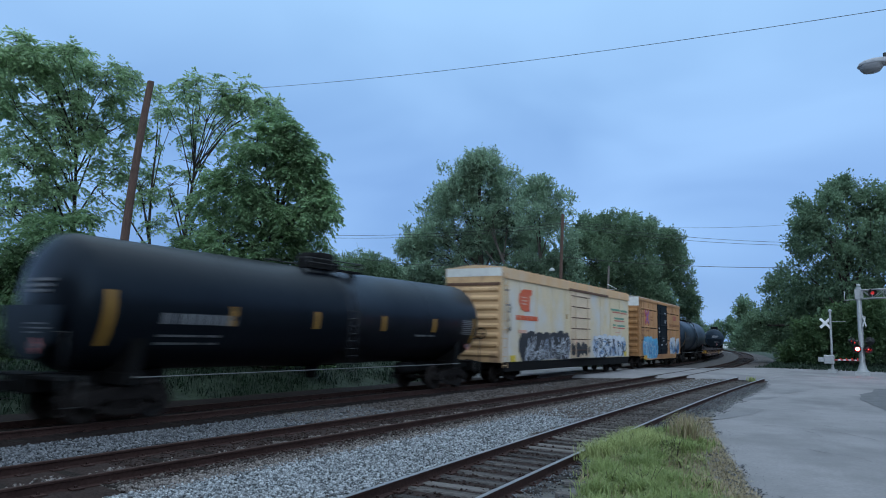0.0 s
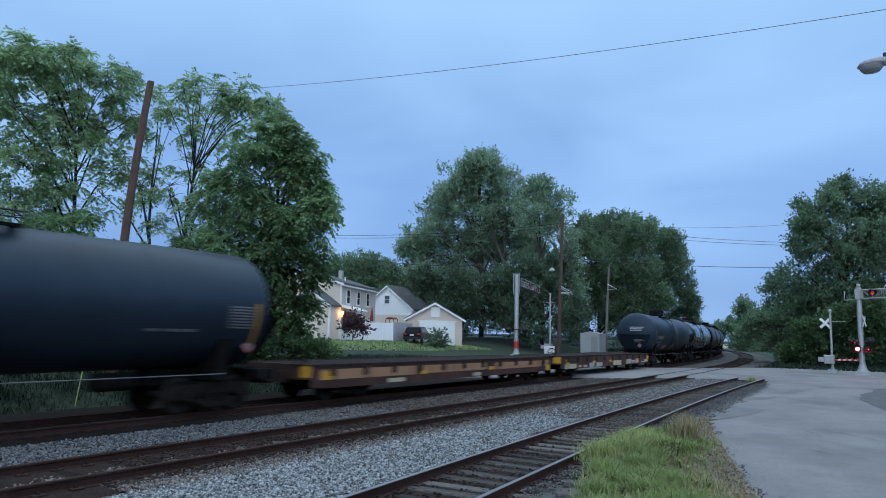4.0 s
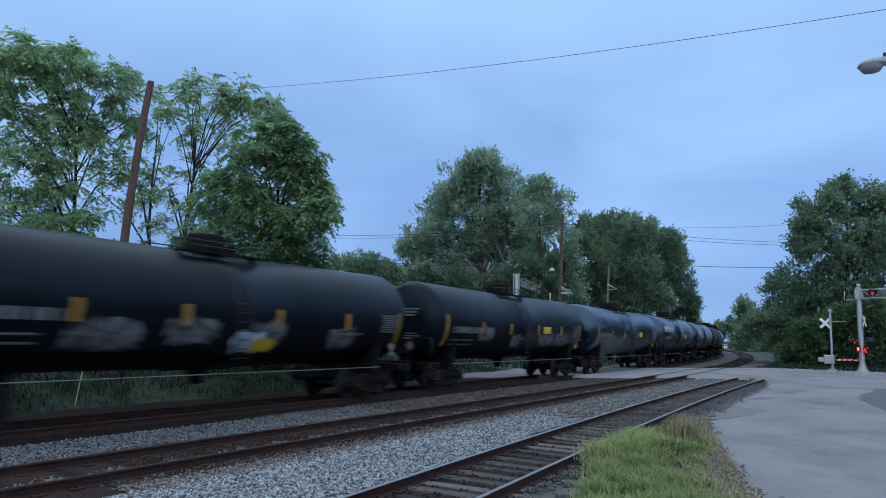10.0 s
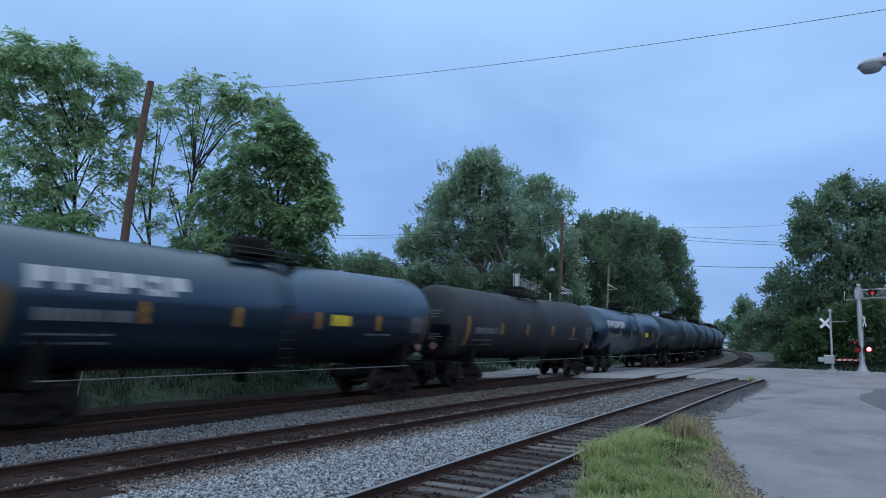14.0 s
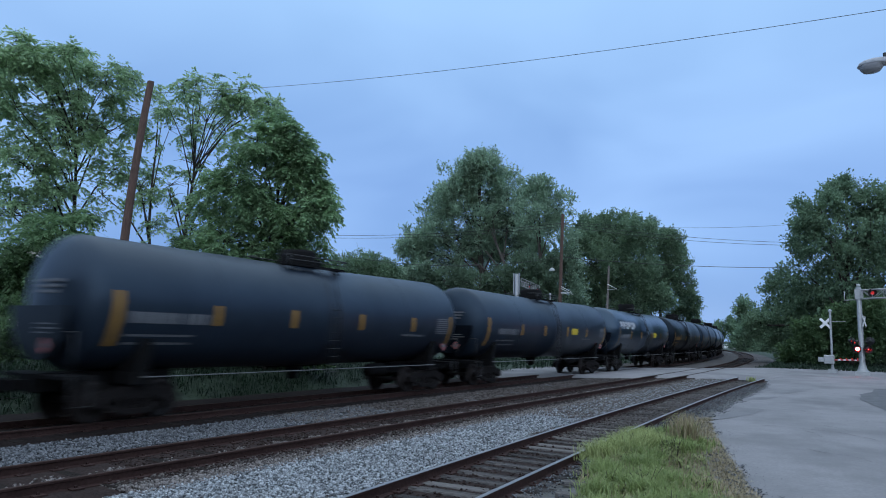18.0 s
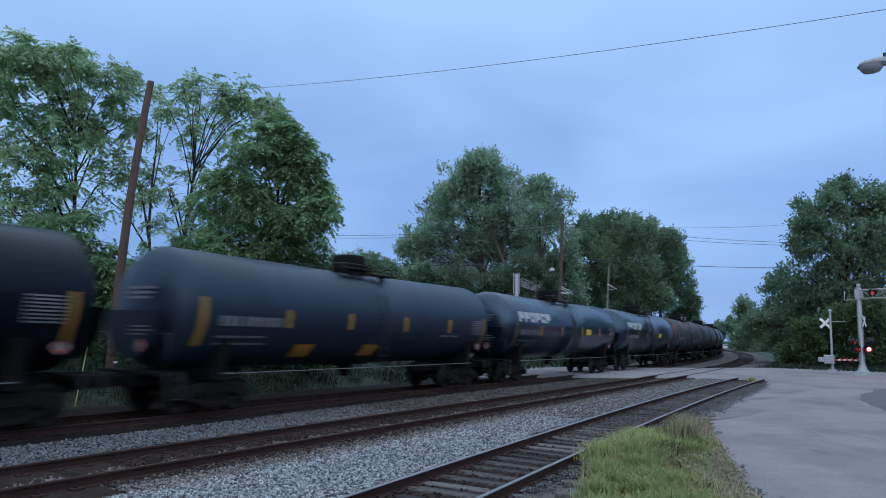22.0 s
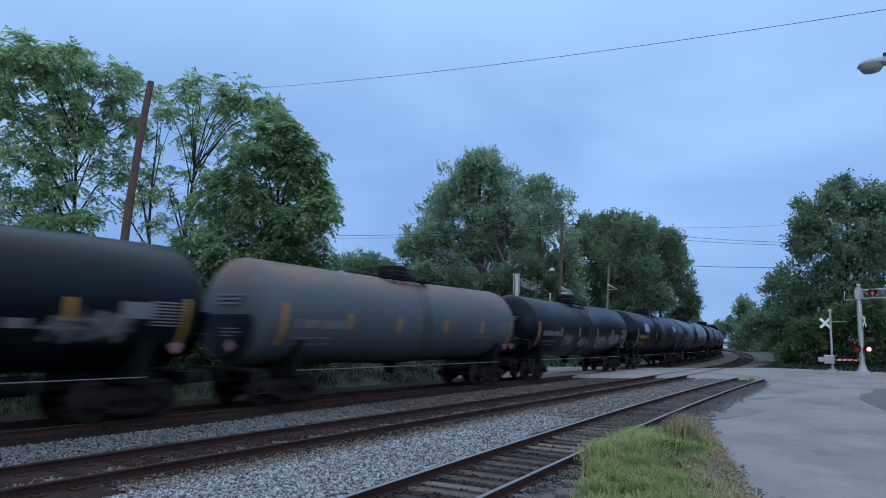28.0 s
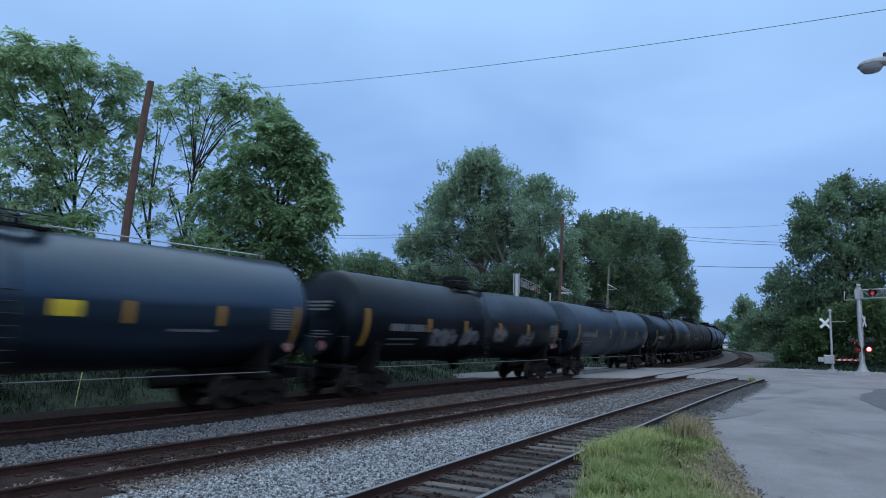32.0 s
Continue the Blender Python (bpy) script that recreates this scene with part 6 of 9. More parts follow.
tree("tall leafy tree with drooping compound leaves", (-32.5, 17.6), "leaf_a", "frond", 0.42, [
    (-31.0, 13.5, 14.5, 0.7, 0.6, 0.6), (-30.9, 14.1, 14.2, 0.7, 0.6, 0.6), (-30.2, 15.3, 14.4, 0.7, 0.6, 0.6), (-31.3, 13.5, 13.9, 0.7, 0.6, 0.6),
    (-31.9, 13.9, 14.6, 0.8, 0.7, 0.8), (-31.4, 15.2, 14.4, 0.8, 0.7, 0.8), (-32.0, 17.0, 15.2, 0.8, 0.7, 0.8), (-31.2, 18.5, 14.9, 0.7, 0.6, 0.7),
    (-31.9, 14.4, 14.1, 1.3, 1.1, 1.2), (-31.3, 16.0, 13.7, 1.3, 1.1, 1.2), (-30.5, 17.4, 13.8, 1.1, 0.9, 1.0), (-32.6, 14.5, 12.1, 1.4, 1.2, 1.3), (-31.9, 16.2, 11.7, 1.5, 1.3, 1.4), (-30.9, 17.9, 11.7, 1.2, 1.0, 1.1), (-32.9, 15.2, 9.6, 1.5, 1.3, 1.4), (-32.1, 16.9, 9.4, 1.5, 1.3, 1.4), (-31.1, 18.5, 9.9, 0.9, 0.8, 0.9), (-33.4, 15.1, 7.5, 1.4, 1.2, 1.3), (-32.7, 16.6, 7.2, 1.3, 1.1, 1.2),
    (-34.8, 16.0, 14.9, 1.6, 1.4, 1.5), (-34.0, 17.1, 14.9, 1.4, 1.3, 1.4), (-31.4, 17.1, 13.8, 1.2, 1.3, 1.7),
    (-33.3, 14.7, 11.7, 2.2, 1.8, 1.8), (-31.8, 16.5, 11.5, 1.8, 1.6, 1.7), (-31.5, 18.5, 13.3, 1.4, 1.4, 1.7),
    (-32.8, 15.6, 9.5, 2.3, 1.8, 1.7), (-32.8, 14.0, 13.8, 1.2, 1.2, 1.5), (-33.1, 15.0, 7.2, 2.2, 1.7, 1.5),
    (-31.2, 19.3, 12.8, 0.9, 0.9, 1.2)])
tree("bright green young tree beside the railway", (-29.9, 16.2), "leaf_b", "frond", 0.80, [
    (-30.0, 16.1, 6.6, 1.9, 1.4, 1.2), (-30.6, 15.1, 5.8, 1.7, 1.4, 1.3), (-29.7, 16.7, 5.3, 1.6, 1.2, 1.1),
    (-32.0, 14.9, 4.8, 1.8, 1.4, 1.3)])
tree("slender sparse tree with thin bare stems", (-29.9, 20.0), "leaf_a", "frond", 0.23, [
    (-29.7, 19.8, 7.2, 1.0, 0.8, 0.9), (-29.7, 19.1, 9.0, 0.9, 0.8, 0.9), (-29.2, 20.6, 6.1, 0.9, 0.8, 0.9),
    (-30.0, 20.0, 13.8, 1.2, 1.0, 1.1), (-29.8, 20.5, 12.3, 1.4, 1.2, 1.2), (-30.7, 18.9, 10.2, 1.2, 1.1, 1.2),
    (-31.3, 20.4, 9.2, 1.3, 1.1, 1.3), (-31.4, 18.2, 8.6, 1.1, 1.0, 1.1)])
tree("slender sparse tree with thin bare stems", (-29.4, 21.6), "leaf_a", "frond", 0.24, [
    (-27.4, 20.1, 14.1, 0.5, 0.4, 0.5), (-26.7, 21.2, 13.7, 0.5, 0.4, 0.5), (-26.2, 21.9, 13.6, 0.5, 0.4, 0.5), (-25.7, 22.5, 13.7, 0.5, 0.4, 0.5), (-25.3, 22.9, 13.6, 0.4, 0.3, 0.4),
    (-26.1, 21.7, 14.1, 0.7, 0.6, 0.7), (-26.8, 21.0, 13.9, 0.7, 0.6, 0.7), (-27.7, 19.6, 14.0, 0.8, 0.7, 0.8), (-28.4, 19.4, 12.9, 0.8, 0.7, 0.8),
    (-29.0, 20.3, 8.6, 1.0, 0.8, 0.9), (-28.6, 21.3, 7.0, 0.9, 0.8, 0.9), (-28.1, 21.6, 8.5, 0.8, 0.7, 0.8), (-27.8, 22.3, 7.4, 0.7, 0.6, 0.7),
    (-30.1, 22.4, 15.1, 1.3, 1.1, 1.1), (-29.3, 22.3, 13.2, 1.2, 1.1, 1.2), (-27.5, 23.0, 14.0, 1.5, 1.2, 1.1),
    (-26.2, 23.4, 13.8, 0.9, 0.8, 0.8), (-29.5, 23.8, 13.0, 1.4, 1.2, 1.3), (-29.6, 21.8, 10.8, 1.5, 1.3, 1.4),
    (-30.6, 21.3, 9.6, 1.4, 1.2, 1.3), (-29.4, 23.5, 10.9, 1.1, 1.1, 1.3)])
tree("dense dark green tree beside the railway", (-22.6, 21.2), "leaf_b", "frond", 0.95, [
    (-21.6, 20.4, 11.0, 0.5, 0.4, 0.5), (-21.2, 21.0, 10.4, 0.5, 0.4, 0.5), (-21.0, 21.6, 9.5, 0.5, 0.4, 0.5), (-20.7, 22.1, 8.6, 0.5, 0.4, 0.4), (-20.7, 22.3, 7.9, 0.5, 0.4, 0.4),
    (-22.4, 19.8, 10.5, 1.0, 0.8, 0.9), (-21.6, 21.1, 9.4, 0.9, 0.8, 0.9), (-21.0, 22.0, 8.3, 0.5, 0.4, 0.5), (-21.6, 21.7, 6.9, 0.8, 0.7, 0.8), (-23.2, 19.5, 8.5, 1.2, 1.0, 1.1), (-22.4, 20.8, 7.6, 1.2, 1.0, 1.1), (-23.8, 19.6, 6.0, 1.2, 1.0, 1.1), (-22.7, 20.9, 5.3, 1.2, 1.0, 1.1),
    (-23.2, 21.8, 11.5, 1.0, 1.0, 1.1), (-23.4, 20.7, 9.9, 1.6, 1.3, 1.3), (-21.5, 21.6, 9.8, 1.1, 1.1, 1.3),
    (-20.6, 21.6, 7.8, 0.9, 0.9, 1.1), (-24.9, 20.3, 8.5, 1.4, 1.2, 1.4), (-22.9, 21.3, 7.7, 2.0, 1.6, 1.6),
    (-24.5, 20.2, 6.1, 1.7, 1.4, 1.5), (-22.1, 23.1, 6.5, 0.9, 0.9, 1.2)])
tree("lower growth of the dense dark tree, shade put into its leaves", (-22.8, 21.0), "leaf_bush_shaded", "frond", 0.92, [
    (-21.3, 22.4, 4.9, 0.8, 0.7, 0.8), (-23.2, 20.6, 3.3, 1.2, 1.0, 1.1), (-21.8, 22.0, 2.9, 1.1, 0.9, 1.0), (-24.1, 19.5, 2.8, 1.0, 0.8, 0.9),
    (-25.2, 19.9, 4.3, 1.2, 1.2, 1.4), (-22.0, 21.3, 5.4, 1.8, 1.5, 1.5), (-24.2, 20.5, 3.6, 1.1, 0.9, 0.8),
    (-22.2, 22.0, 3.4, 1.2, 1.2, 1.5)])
tree("leafy young tree beside the railway", (-24.2, 17.8), "leaf_bush_shaded", "frond", 0.95, [
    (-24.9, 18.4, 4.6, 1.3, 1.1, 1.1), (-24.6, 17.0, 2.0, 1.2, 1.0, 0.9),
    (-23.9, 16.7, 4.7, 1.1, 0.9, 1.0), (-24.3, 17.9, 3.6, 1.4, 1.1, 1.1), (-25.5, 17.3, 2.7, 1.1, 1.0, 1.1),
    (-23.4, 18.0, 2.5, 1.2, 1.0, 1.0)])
tree("leafy bush beside the railway", (-21.9, 20.5), "leaf_bush_shaded", "leaf", 0.90, [
    (-23.3, 17.6, 1.3, 1.5, 1.0, 0.7), (-22.8, 19.8, 1.4, 1.5, 1.0, 0.8), (-22.0, 21.6, 1.3, 1.4, 1.0, 0.7),
    (-24.5, 16.4, 1.2, 1.5, 1.0, 0.6), (-20.7, 22.3, 1.2, 0.8, 0.6, 0.5)])
tree("leafy bush beside the railway", (-26.8, 13.5), "leaf_bush_shaded", "leaf", 0.85, [
    (-26.6, 12.2, 1.4, 1.7, 1.2, 0.9), (-27.5, 13.6, 1.2, 2.0, 1.5, 0.8), (-25.9, 14.3, 1.2, 1.3, 1.1, 0.75),
    (-27.7, 12.5, 2.2, 1.2, 1.0, 0.9), (-25.9, 15.3, 1.5, 0.9, 0.8, 0.9)])
tree("dark young tree in front of the pale house", (-30.6, 14.6), "leaf_bush_shaded", "frond", 0.92, [
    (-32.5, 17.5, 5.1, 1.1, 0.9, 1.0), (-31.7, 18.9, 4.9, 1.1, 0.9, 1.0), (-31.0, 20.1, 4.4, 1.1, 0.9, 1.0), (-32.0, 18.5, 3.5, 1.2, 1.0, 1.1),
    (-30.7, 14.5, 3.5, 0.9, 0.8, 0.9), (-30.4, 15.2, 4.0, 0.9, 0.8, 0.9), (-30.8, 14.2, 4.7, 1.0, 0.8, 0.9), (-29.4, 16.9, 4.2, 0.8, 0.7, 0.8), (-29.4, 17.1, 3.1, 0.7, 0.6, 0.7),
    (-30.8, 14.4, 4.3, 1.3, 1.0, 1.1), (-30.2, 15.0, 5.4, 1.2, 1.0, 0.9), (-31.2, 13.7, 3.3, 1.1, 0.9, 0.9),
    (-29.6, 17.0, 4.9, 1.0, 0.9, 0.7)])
tree("leafy young tree behind the pole", (-27.8, 17.7), "leaf_b", "frond", 1.00, [
    (-26.7, 17.9, 4.5, 1.2, 1.1, 1.1), (-28.2, 17.6, 4.9, 1.2, 1.1, 1.2), (-26.9, 18.9, 5.0, 1.2, 1.1, 1.1), (-28.9, 17.6, 3.0, 1.4, 1.2, 1.2),
    (-27.2, 17.7, 2.7, 1.2, 1.0, 1.2), (-29.0, 16.8, 2.3, 1.3, 1.1, 1.1)])
tree("undergrowth behind the trees, shade put into its leaves", (-35.2, 29.6), "leaf_bush_shaded", "leaf", 1.00, [
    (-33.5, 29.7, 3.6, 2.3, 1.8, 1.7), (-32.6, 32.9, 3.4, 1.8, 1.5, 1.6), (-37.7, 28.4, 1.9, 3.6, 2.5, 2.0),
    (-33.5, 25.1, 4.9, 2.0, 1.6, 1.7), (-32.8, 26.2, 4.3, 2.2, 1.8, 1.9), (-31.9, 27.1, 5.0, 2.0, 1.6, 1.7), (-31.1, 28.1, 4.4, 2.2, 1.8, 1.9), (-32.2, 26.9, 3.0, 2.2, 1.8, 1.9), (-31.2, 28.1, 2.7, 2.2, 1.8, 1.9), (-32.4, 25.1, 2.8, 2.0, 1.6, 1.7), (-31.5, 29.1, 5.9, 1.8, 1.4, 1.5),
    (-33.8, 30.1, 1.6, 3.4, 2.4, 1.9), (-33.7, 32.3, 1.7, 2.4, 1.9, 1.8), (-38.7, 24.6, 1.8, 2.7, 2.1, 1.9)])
tree("tall broad tree beyond the crossing", (-46.1, 83.1), "leaf_e", "leaf", 1.60, [
    (-45.1, 80.3, 25.5, 3.0, 2.5, 2.8), (-49.0, 79.2, 20.8, 3.2, 2.7, 3.0), (-41.9, 83.0, 21.6, 3.2, 2.7, 3.0), (-51.4, 78.7, 16.0, 3.2, 2.7, 3.0), (-45.9, 82.1, 15.3, 3.4, 2.9, 3.2), (-40.2, 85.0, 15.4, 3.2, 2.7, 3.0), (-54.1, 77.1, 14.3, 2.2, 1.9, 2.1), (-45.0, 80.1, 26.2, 1.6, 1.4, 1.5), (-47.4, 79.6, 23.1, 2.2, 1.9, 2.1),
    (-45.2, 80.6, 25.6, 3.8, 3.0, 2.9), (-49.6, 81.8, 23.8, 3.9, 3.2, 3.3), (-44.3, 86.8, 23.9, 3.6, 3.2, 3.6),
    (-47.0, 80.8, 18.4, 5.4, 4.3, 4.2), (-52.7, 80.7, 18.0, 3.3, 3.3, 4.0), (-42.3, 84.7, 17.9, 3.9, 3.5, 3.9),
    (-55.6, 80.7, 14.8, 3.2, 2.8, 3.1), (-50.0, 81.3, 13.0, 4.7, 3.7, 3.5), (-46.7, 87.0, 12.6, 4.9, 4.0, 4.0),
    (-52.7, 76.7, 10.2, 2.9, 2.3, 2.3), (-48.1, 78.4, 7.1, 5.3, 3.7, 3.0), (-43.6, 83.1, 6.2, 4.6, 3.5, 3.1),
    (-53.5, 81.0, 6.1, 4.0, 2.9, 2.5)])
tree("tall tree beyond the crossing", (-35.6, 80.5), "leaf_e", "leaf", 1.30, [
    (-35.5, 79.1, 21.5, 2.3, 1.9, 2.0), (-33.2, 79.4, 18.7, 2.7, 2.5, 2.8), (-35.7, 78.0, 17.2, 3.2, 2.8, 3.2),
    (-34.9, 83.5, 14.1, 3.3, 3.2, 3.7), (-37.7, 82.3, 11.8, 3.7, 3.2, 3.3), (-31.9, 79.0, 8.4, 3.1, 3.0, 3.5),
    (-36.9, 78.2, 6.3, 3.5, 3.2, 3.5)])
tree("understorey trees beyond the crossing, shade put into their leaves", (-36.0, 74.0), "leaf_shaded", "leaf", 1.10, [
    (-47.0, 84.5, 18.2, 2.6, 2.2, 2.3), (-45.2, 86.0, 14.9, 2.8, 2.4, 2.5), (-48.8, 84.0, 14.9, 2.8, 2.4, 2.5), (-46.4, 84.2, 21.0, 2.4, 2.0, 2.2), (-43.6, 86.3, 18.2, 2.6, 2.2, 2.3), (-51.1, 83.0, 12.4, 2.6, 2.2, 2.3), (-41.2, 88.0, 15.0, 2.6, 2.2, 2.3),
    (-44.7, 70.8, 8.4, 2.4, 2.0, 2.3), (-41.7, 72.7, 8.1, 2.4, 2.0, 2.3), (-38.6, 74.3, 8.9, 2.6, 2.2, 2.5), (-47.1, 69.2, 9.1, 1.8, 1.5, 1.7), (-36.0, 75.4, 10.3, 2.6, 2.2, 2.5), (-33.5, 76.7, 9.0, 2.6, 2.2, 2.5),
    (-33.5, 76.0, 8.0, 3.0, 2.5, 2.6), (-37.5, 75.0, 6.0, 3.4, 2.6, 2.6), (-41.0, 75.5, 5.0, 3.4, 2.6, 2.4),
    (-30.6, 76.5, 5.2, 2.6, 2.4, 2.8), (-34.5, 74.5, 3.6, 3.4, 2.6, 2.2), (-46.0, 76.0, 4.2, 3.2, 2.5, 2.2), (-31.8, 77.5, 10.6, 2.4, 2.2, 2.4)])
tree("dark broad tree behind the houses", (-60.6, 75.6), "leaf_c", "leaf", 1.20, [
    (-66.0, 72.0, 9.5, 2.2, 1.9, 2.0), (-64.3, 73.5, 10.6, 2.8, 2.4, 2.5), (-62.1, 75.2, 11.3, 2.8, 2.4, 2.5), (-60.4, 76.6, 11.4, 2.6, 2.2, 2.3),
    (-58.6, 78.1, 10.3, 2.4, 2.0, 2.2), (-55.8, 77.7, 9.9, 2.4, 2.0, 2.2), (-65.0, 73.1, 8.4, 3.0, 2.5, 2.7), (-61.9, 74.4, 8.9, 3.2, 2.7, 2.9),
    (-59.4, 76.4, 8.9, 3.2, 2.7, 2.9), (-56.5, 77.4, 8.4, 3.0, 2.5, 2.7), (-54.0, 77.9, 8.7, 2.6, 2.2, 2.3), (-56.9, 75.9, 7.0, 3.0, 2.5, 2.7),
    (-53.7, 77.0, 7.1, 2.8, 2.4, 2.5), (-63.1, 73.5, 7.8, 3.0, 2.5, 2.7), (-60.6, 75.5, 7.5, 3.0, 2.5, 2.7)])
tree("broad tree beside the curving track", (-32.3, 92.5), "leaf_c", "leaf", 1.40, [
    (-33.7, 96.9, 19.2, 2.6, 2.2, 2.3), (-30.5, 98.0, 19.1, 2.6, 2.2, 2.3), (-28.0, 101.0, 18.4, 2.6, 2.2, 2.3), (-25.4, 103.9, 16.9, 2.4, 2.0, 2.2), (-32.3, 97.9, 15.8, 3.0, 2.5, 2.7), (-29.0, 101.2, 15.0, 3.0, 2.5, 2.7), (-24.8, 104.5, 13.2, 2.6, 2.2, 2.3), (-27.5, 101.9, 11.7, 3.0, 2.5, 2.7), (-31.7, 98.6, 11.5, 3.0, 2.5, 2.7),
    (-33.7, 89.9, 15.7, 2.4, 2.0, 2.3), (-33.2, 90.7, 10.9, 2.6, 2.2, 2.5), (-29.9, 91.8, 11.7, 2.8, 2.4, 2.7), (-25.9, 93.0, 11.3, 2.6, 2.2, 2.5), (-31.9, 91.5, 6.9, 3.0, 2.5, 2.8), (-27.5, 92.9, 7.0, 2.8, 2.4, 2.7), (-24.2, 93.8, 7.8, 2.0, 1.7, 1.9),
    (-34.2, 94.7, 18.0, 3.5, 2.8, 2.8), (-30.8, 94.6, 17.0, 3.7, 3.0, 3.1), (-26.7, 92.0, 16.7, 2.5, 2.2, 2.4),
    (-31.9, 89.5, 12.3, 3.9, 3.3, 3.5), (-28.2, 92.8, 12.1, 4.0, 3.4, 3.6), (-32.1, 94.7, 7.1, 4.9, 3.9, 3.7),
    (-35.9, 93.2, 3.8, 3.7, 3.3, 3.7), (-28.4, 93.1, 3.9, 4.0, 3.2, 3.2)])
tree("broad tree beside the curving track", (-27.7, 108.5), "leaf_c", "leaf", 1.40, [
    (-28.6, 111.4, 18.2, 3.3, 2.6, 2.5), (-25.8, 110.8, 15.6, 2.6, 2.3, 2.6), (-27.7, 105.9, 12.1, 3.6, 3.1, 3.4),
    (-23.9, 106.0, 10.7, 2.1, 2.2, 2.8), (-29.0, 107.0, 6.8, 4.1, 3.5, 3.6), (-25.7, 111.4, 6.1, 2.6, 2.5, 3.0),
    (-23.8, 111.6, 7.5, 1.5, 1.8, 2.4)])
tree("tree beside the far track", (-31.7, 146.6), "leaf_c", "leaf", 1.30, [
    (-33.0, 150.5, 3.9, 3.8, 3.2, 3.3), (-30.7, 149.2, 5.1, 1.7, 1.7, 2.0), (-35.1, 142.3, 3.7, 4.8, 3.8, 3.6)])
tree("woods behind the trees beyond the crossing", (-57.4, 114.4), "leaf_bush_shaded", "leaf", 0.95, [
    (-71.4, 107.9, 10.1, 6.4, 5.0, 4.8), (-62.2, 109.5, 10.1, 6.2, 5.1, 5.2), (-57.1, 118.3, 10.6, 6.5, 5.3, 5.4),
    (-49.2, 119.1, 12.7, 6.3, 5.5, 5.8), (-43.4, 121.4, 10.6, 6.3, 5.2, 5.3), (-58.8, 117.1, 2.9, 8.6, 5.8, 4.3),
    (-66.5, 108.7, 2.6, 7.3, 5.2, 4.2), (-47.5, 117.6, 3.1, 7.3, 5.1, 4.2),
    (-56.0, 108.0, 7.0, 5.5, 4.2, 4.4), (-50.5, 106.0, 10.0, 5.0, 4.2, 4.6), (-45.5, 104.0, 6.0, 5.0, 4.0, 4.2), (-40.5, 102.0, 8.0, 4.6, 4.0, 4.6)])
tree("woods beside the far track", (-41.6, 144.1), "leaf_bush_shaded", "leaf", 0.95, [
    (-44.1, 145.0, 14.6, 7.5, 5.9, 5.6), (-37.4, 142.8, 11.9, 6.0, 5.2, 5.4), (-46.0, 146.9, 6.1, 7.6, 6.0, 5.7),
    (-37.3, 146.3, 5.5, 6.2, 5.0, 5.0)])
tree("woods behind the crossing road", (-5.1, 119.9), "leaf_bush_shaded", "leaf", 0.95, [
    (-8.6, 121.0, 8.3, 6.0, 5.4, 6.0), (-3.1, 118.0, 9.9, 5.8, 5.2, 5.8), (2.0, 123.1, 8.4, 6.1, 5.9, 7.1),
    (-7.3, 120.6, 2.1, 5.9, 4.5, 4.0), (-0.5, 120.9, 2.3, 6.9, 4.9, 4.0)])
tree("broad dark tree by the crossing road", (-2.0, 84.0), "leaf_c", "leaf", 1.10, [
    (0.2, 87.0, 15.4, 2.2, 1.9, 2.1), (-1.5, 87.4, 12.3, 2.2, 1.9, 2.1), (1.7, 87.4, 12.2, 2.6, 2.2, 2.5), (-3.4, 87.8, 7.9, 2.4, 2.0, 2.3), (0.4, 87.8, 7.2, 3.0, 2.5, 2.8), (-6.0, 87.8, 5.0, 2.0, 1.7, 1.9),
    (-11.0, 89.3, 4.3, 1.8, 1.5, 1.7), (-6.5, 89.8, 3.4, 2.4, 2.0, 2.3), (-2.0, 90.0, 2.9, 2.6, 2.2, 2.5), (1.2, 90.0, 2.3, 2.4, 2.0, 2.3), (-4.4, 89.8, 5.4, 2.6, 2.2, 2.5), (-1.6, 89.9, 5.8, 2.8, 2.4, 2.7), (-8.7, 89.6, 2.7, 2.0, 1.7, 1.9), (-0.0, 90.0, 4.5, 2.6, 2.2, 2.5),
    (-1.2, 86.3, 18.9, 2.8, 2.2, 2.1), (0.9, 85.3, 17.9, 3.1, 2.6, 2.7), (-3.6, 82.0, 16.4, 3.0, 2.4, 2.3),
    (-2.9, 81.4, 12.9, 4.0, 3.2, 3.0), (0.7, 83.2, 12.9, 4.1, 3.4, 3.4), (-5.5, 85.5, 13.9, 2.1, 2.1, 2.5),
    (-5.9, 85.4, 10.3, 3.5, 3.0, 3.2), (-1.6, 83.4, 8.8, 4.8, 3.7, 3.4), (2.0, 85.0, 8.9, 3.5, 3.4, 4.2),
    (3.8, 86.1, 15.0, 3.5, 3.5, 4.2), (-4.9, 80.9, 14.9, 1.3, 1.1, 1.1), (-2.2, 84.2, 18.6, 1.2, 1.0, 1.0)])
tree("dark bushes behind the crossing gate", (-1.4, 76.5), "leaf_bush_shaded", "leaf", 1.00, [
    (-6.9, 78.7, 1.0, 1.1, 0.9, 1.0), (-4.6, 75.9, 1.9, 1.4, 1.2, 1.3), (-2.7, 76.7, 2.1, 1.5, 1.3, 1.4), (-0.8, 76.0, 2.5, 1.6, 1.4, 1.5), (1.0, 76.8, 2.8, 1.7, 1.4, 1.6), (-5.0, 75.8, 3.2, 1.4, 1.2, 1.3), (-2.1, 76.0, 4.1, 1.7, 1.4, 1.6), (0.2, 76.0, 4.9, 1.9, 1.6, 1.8)])
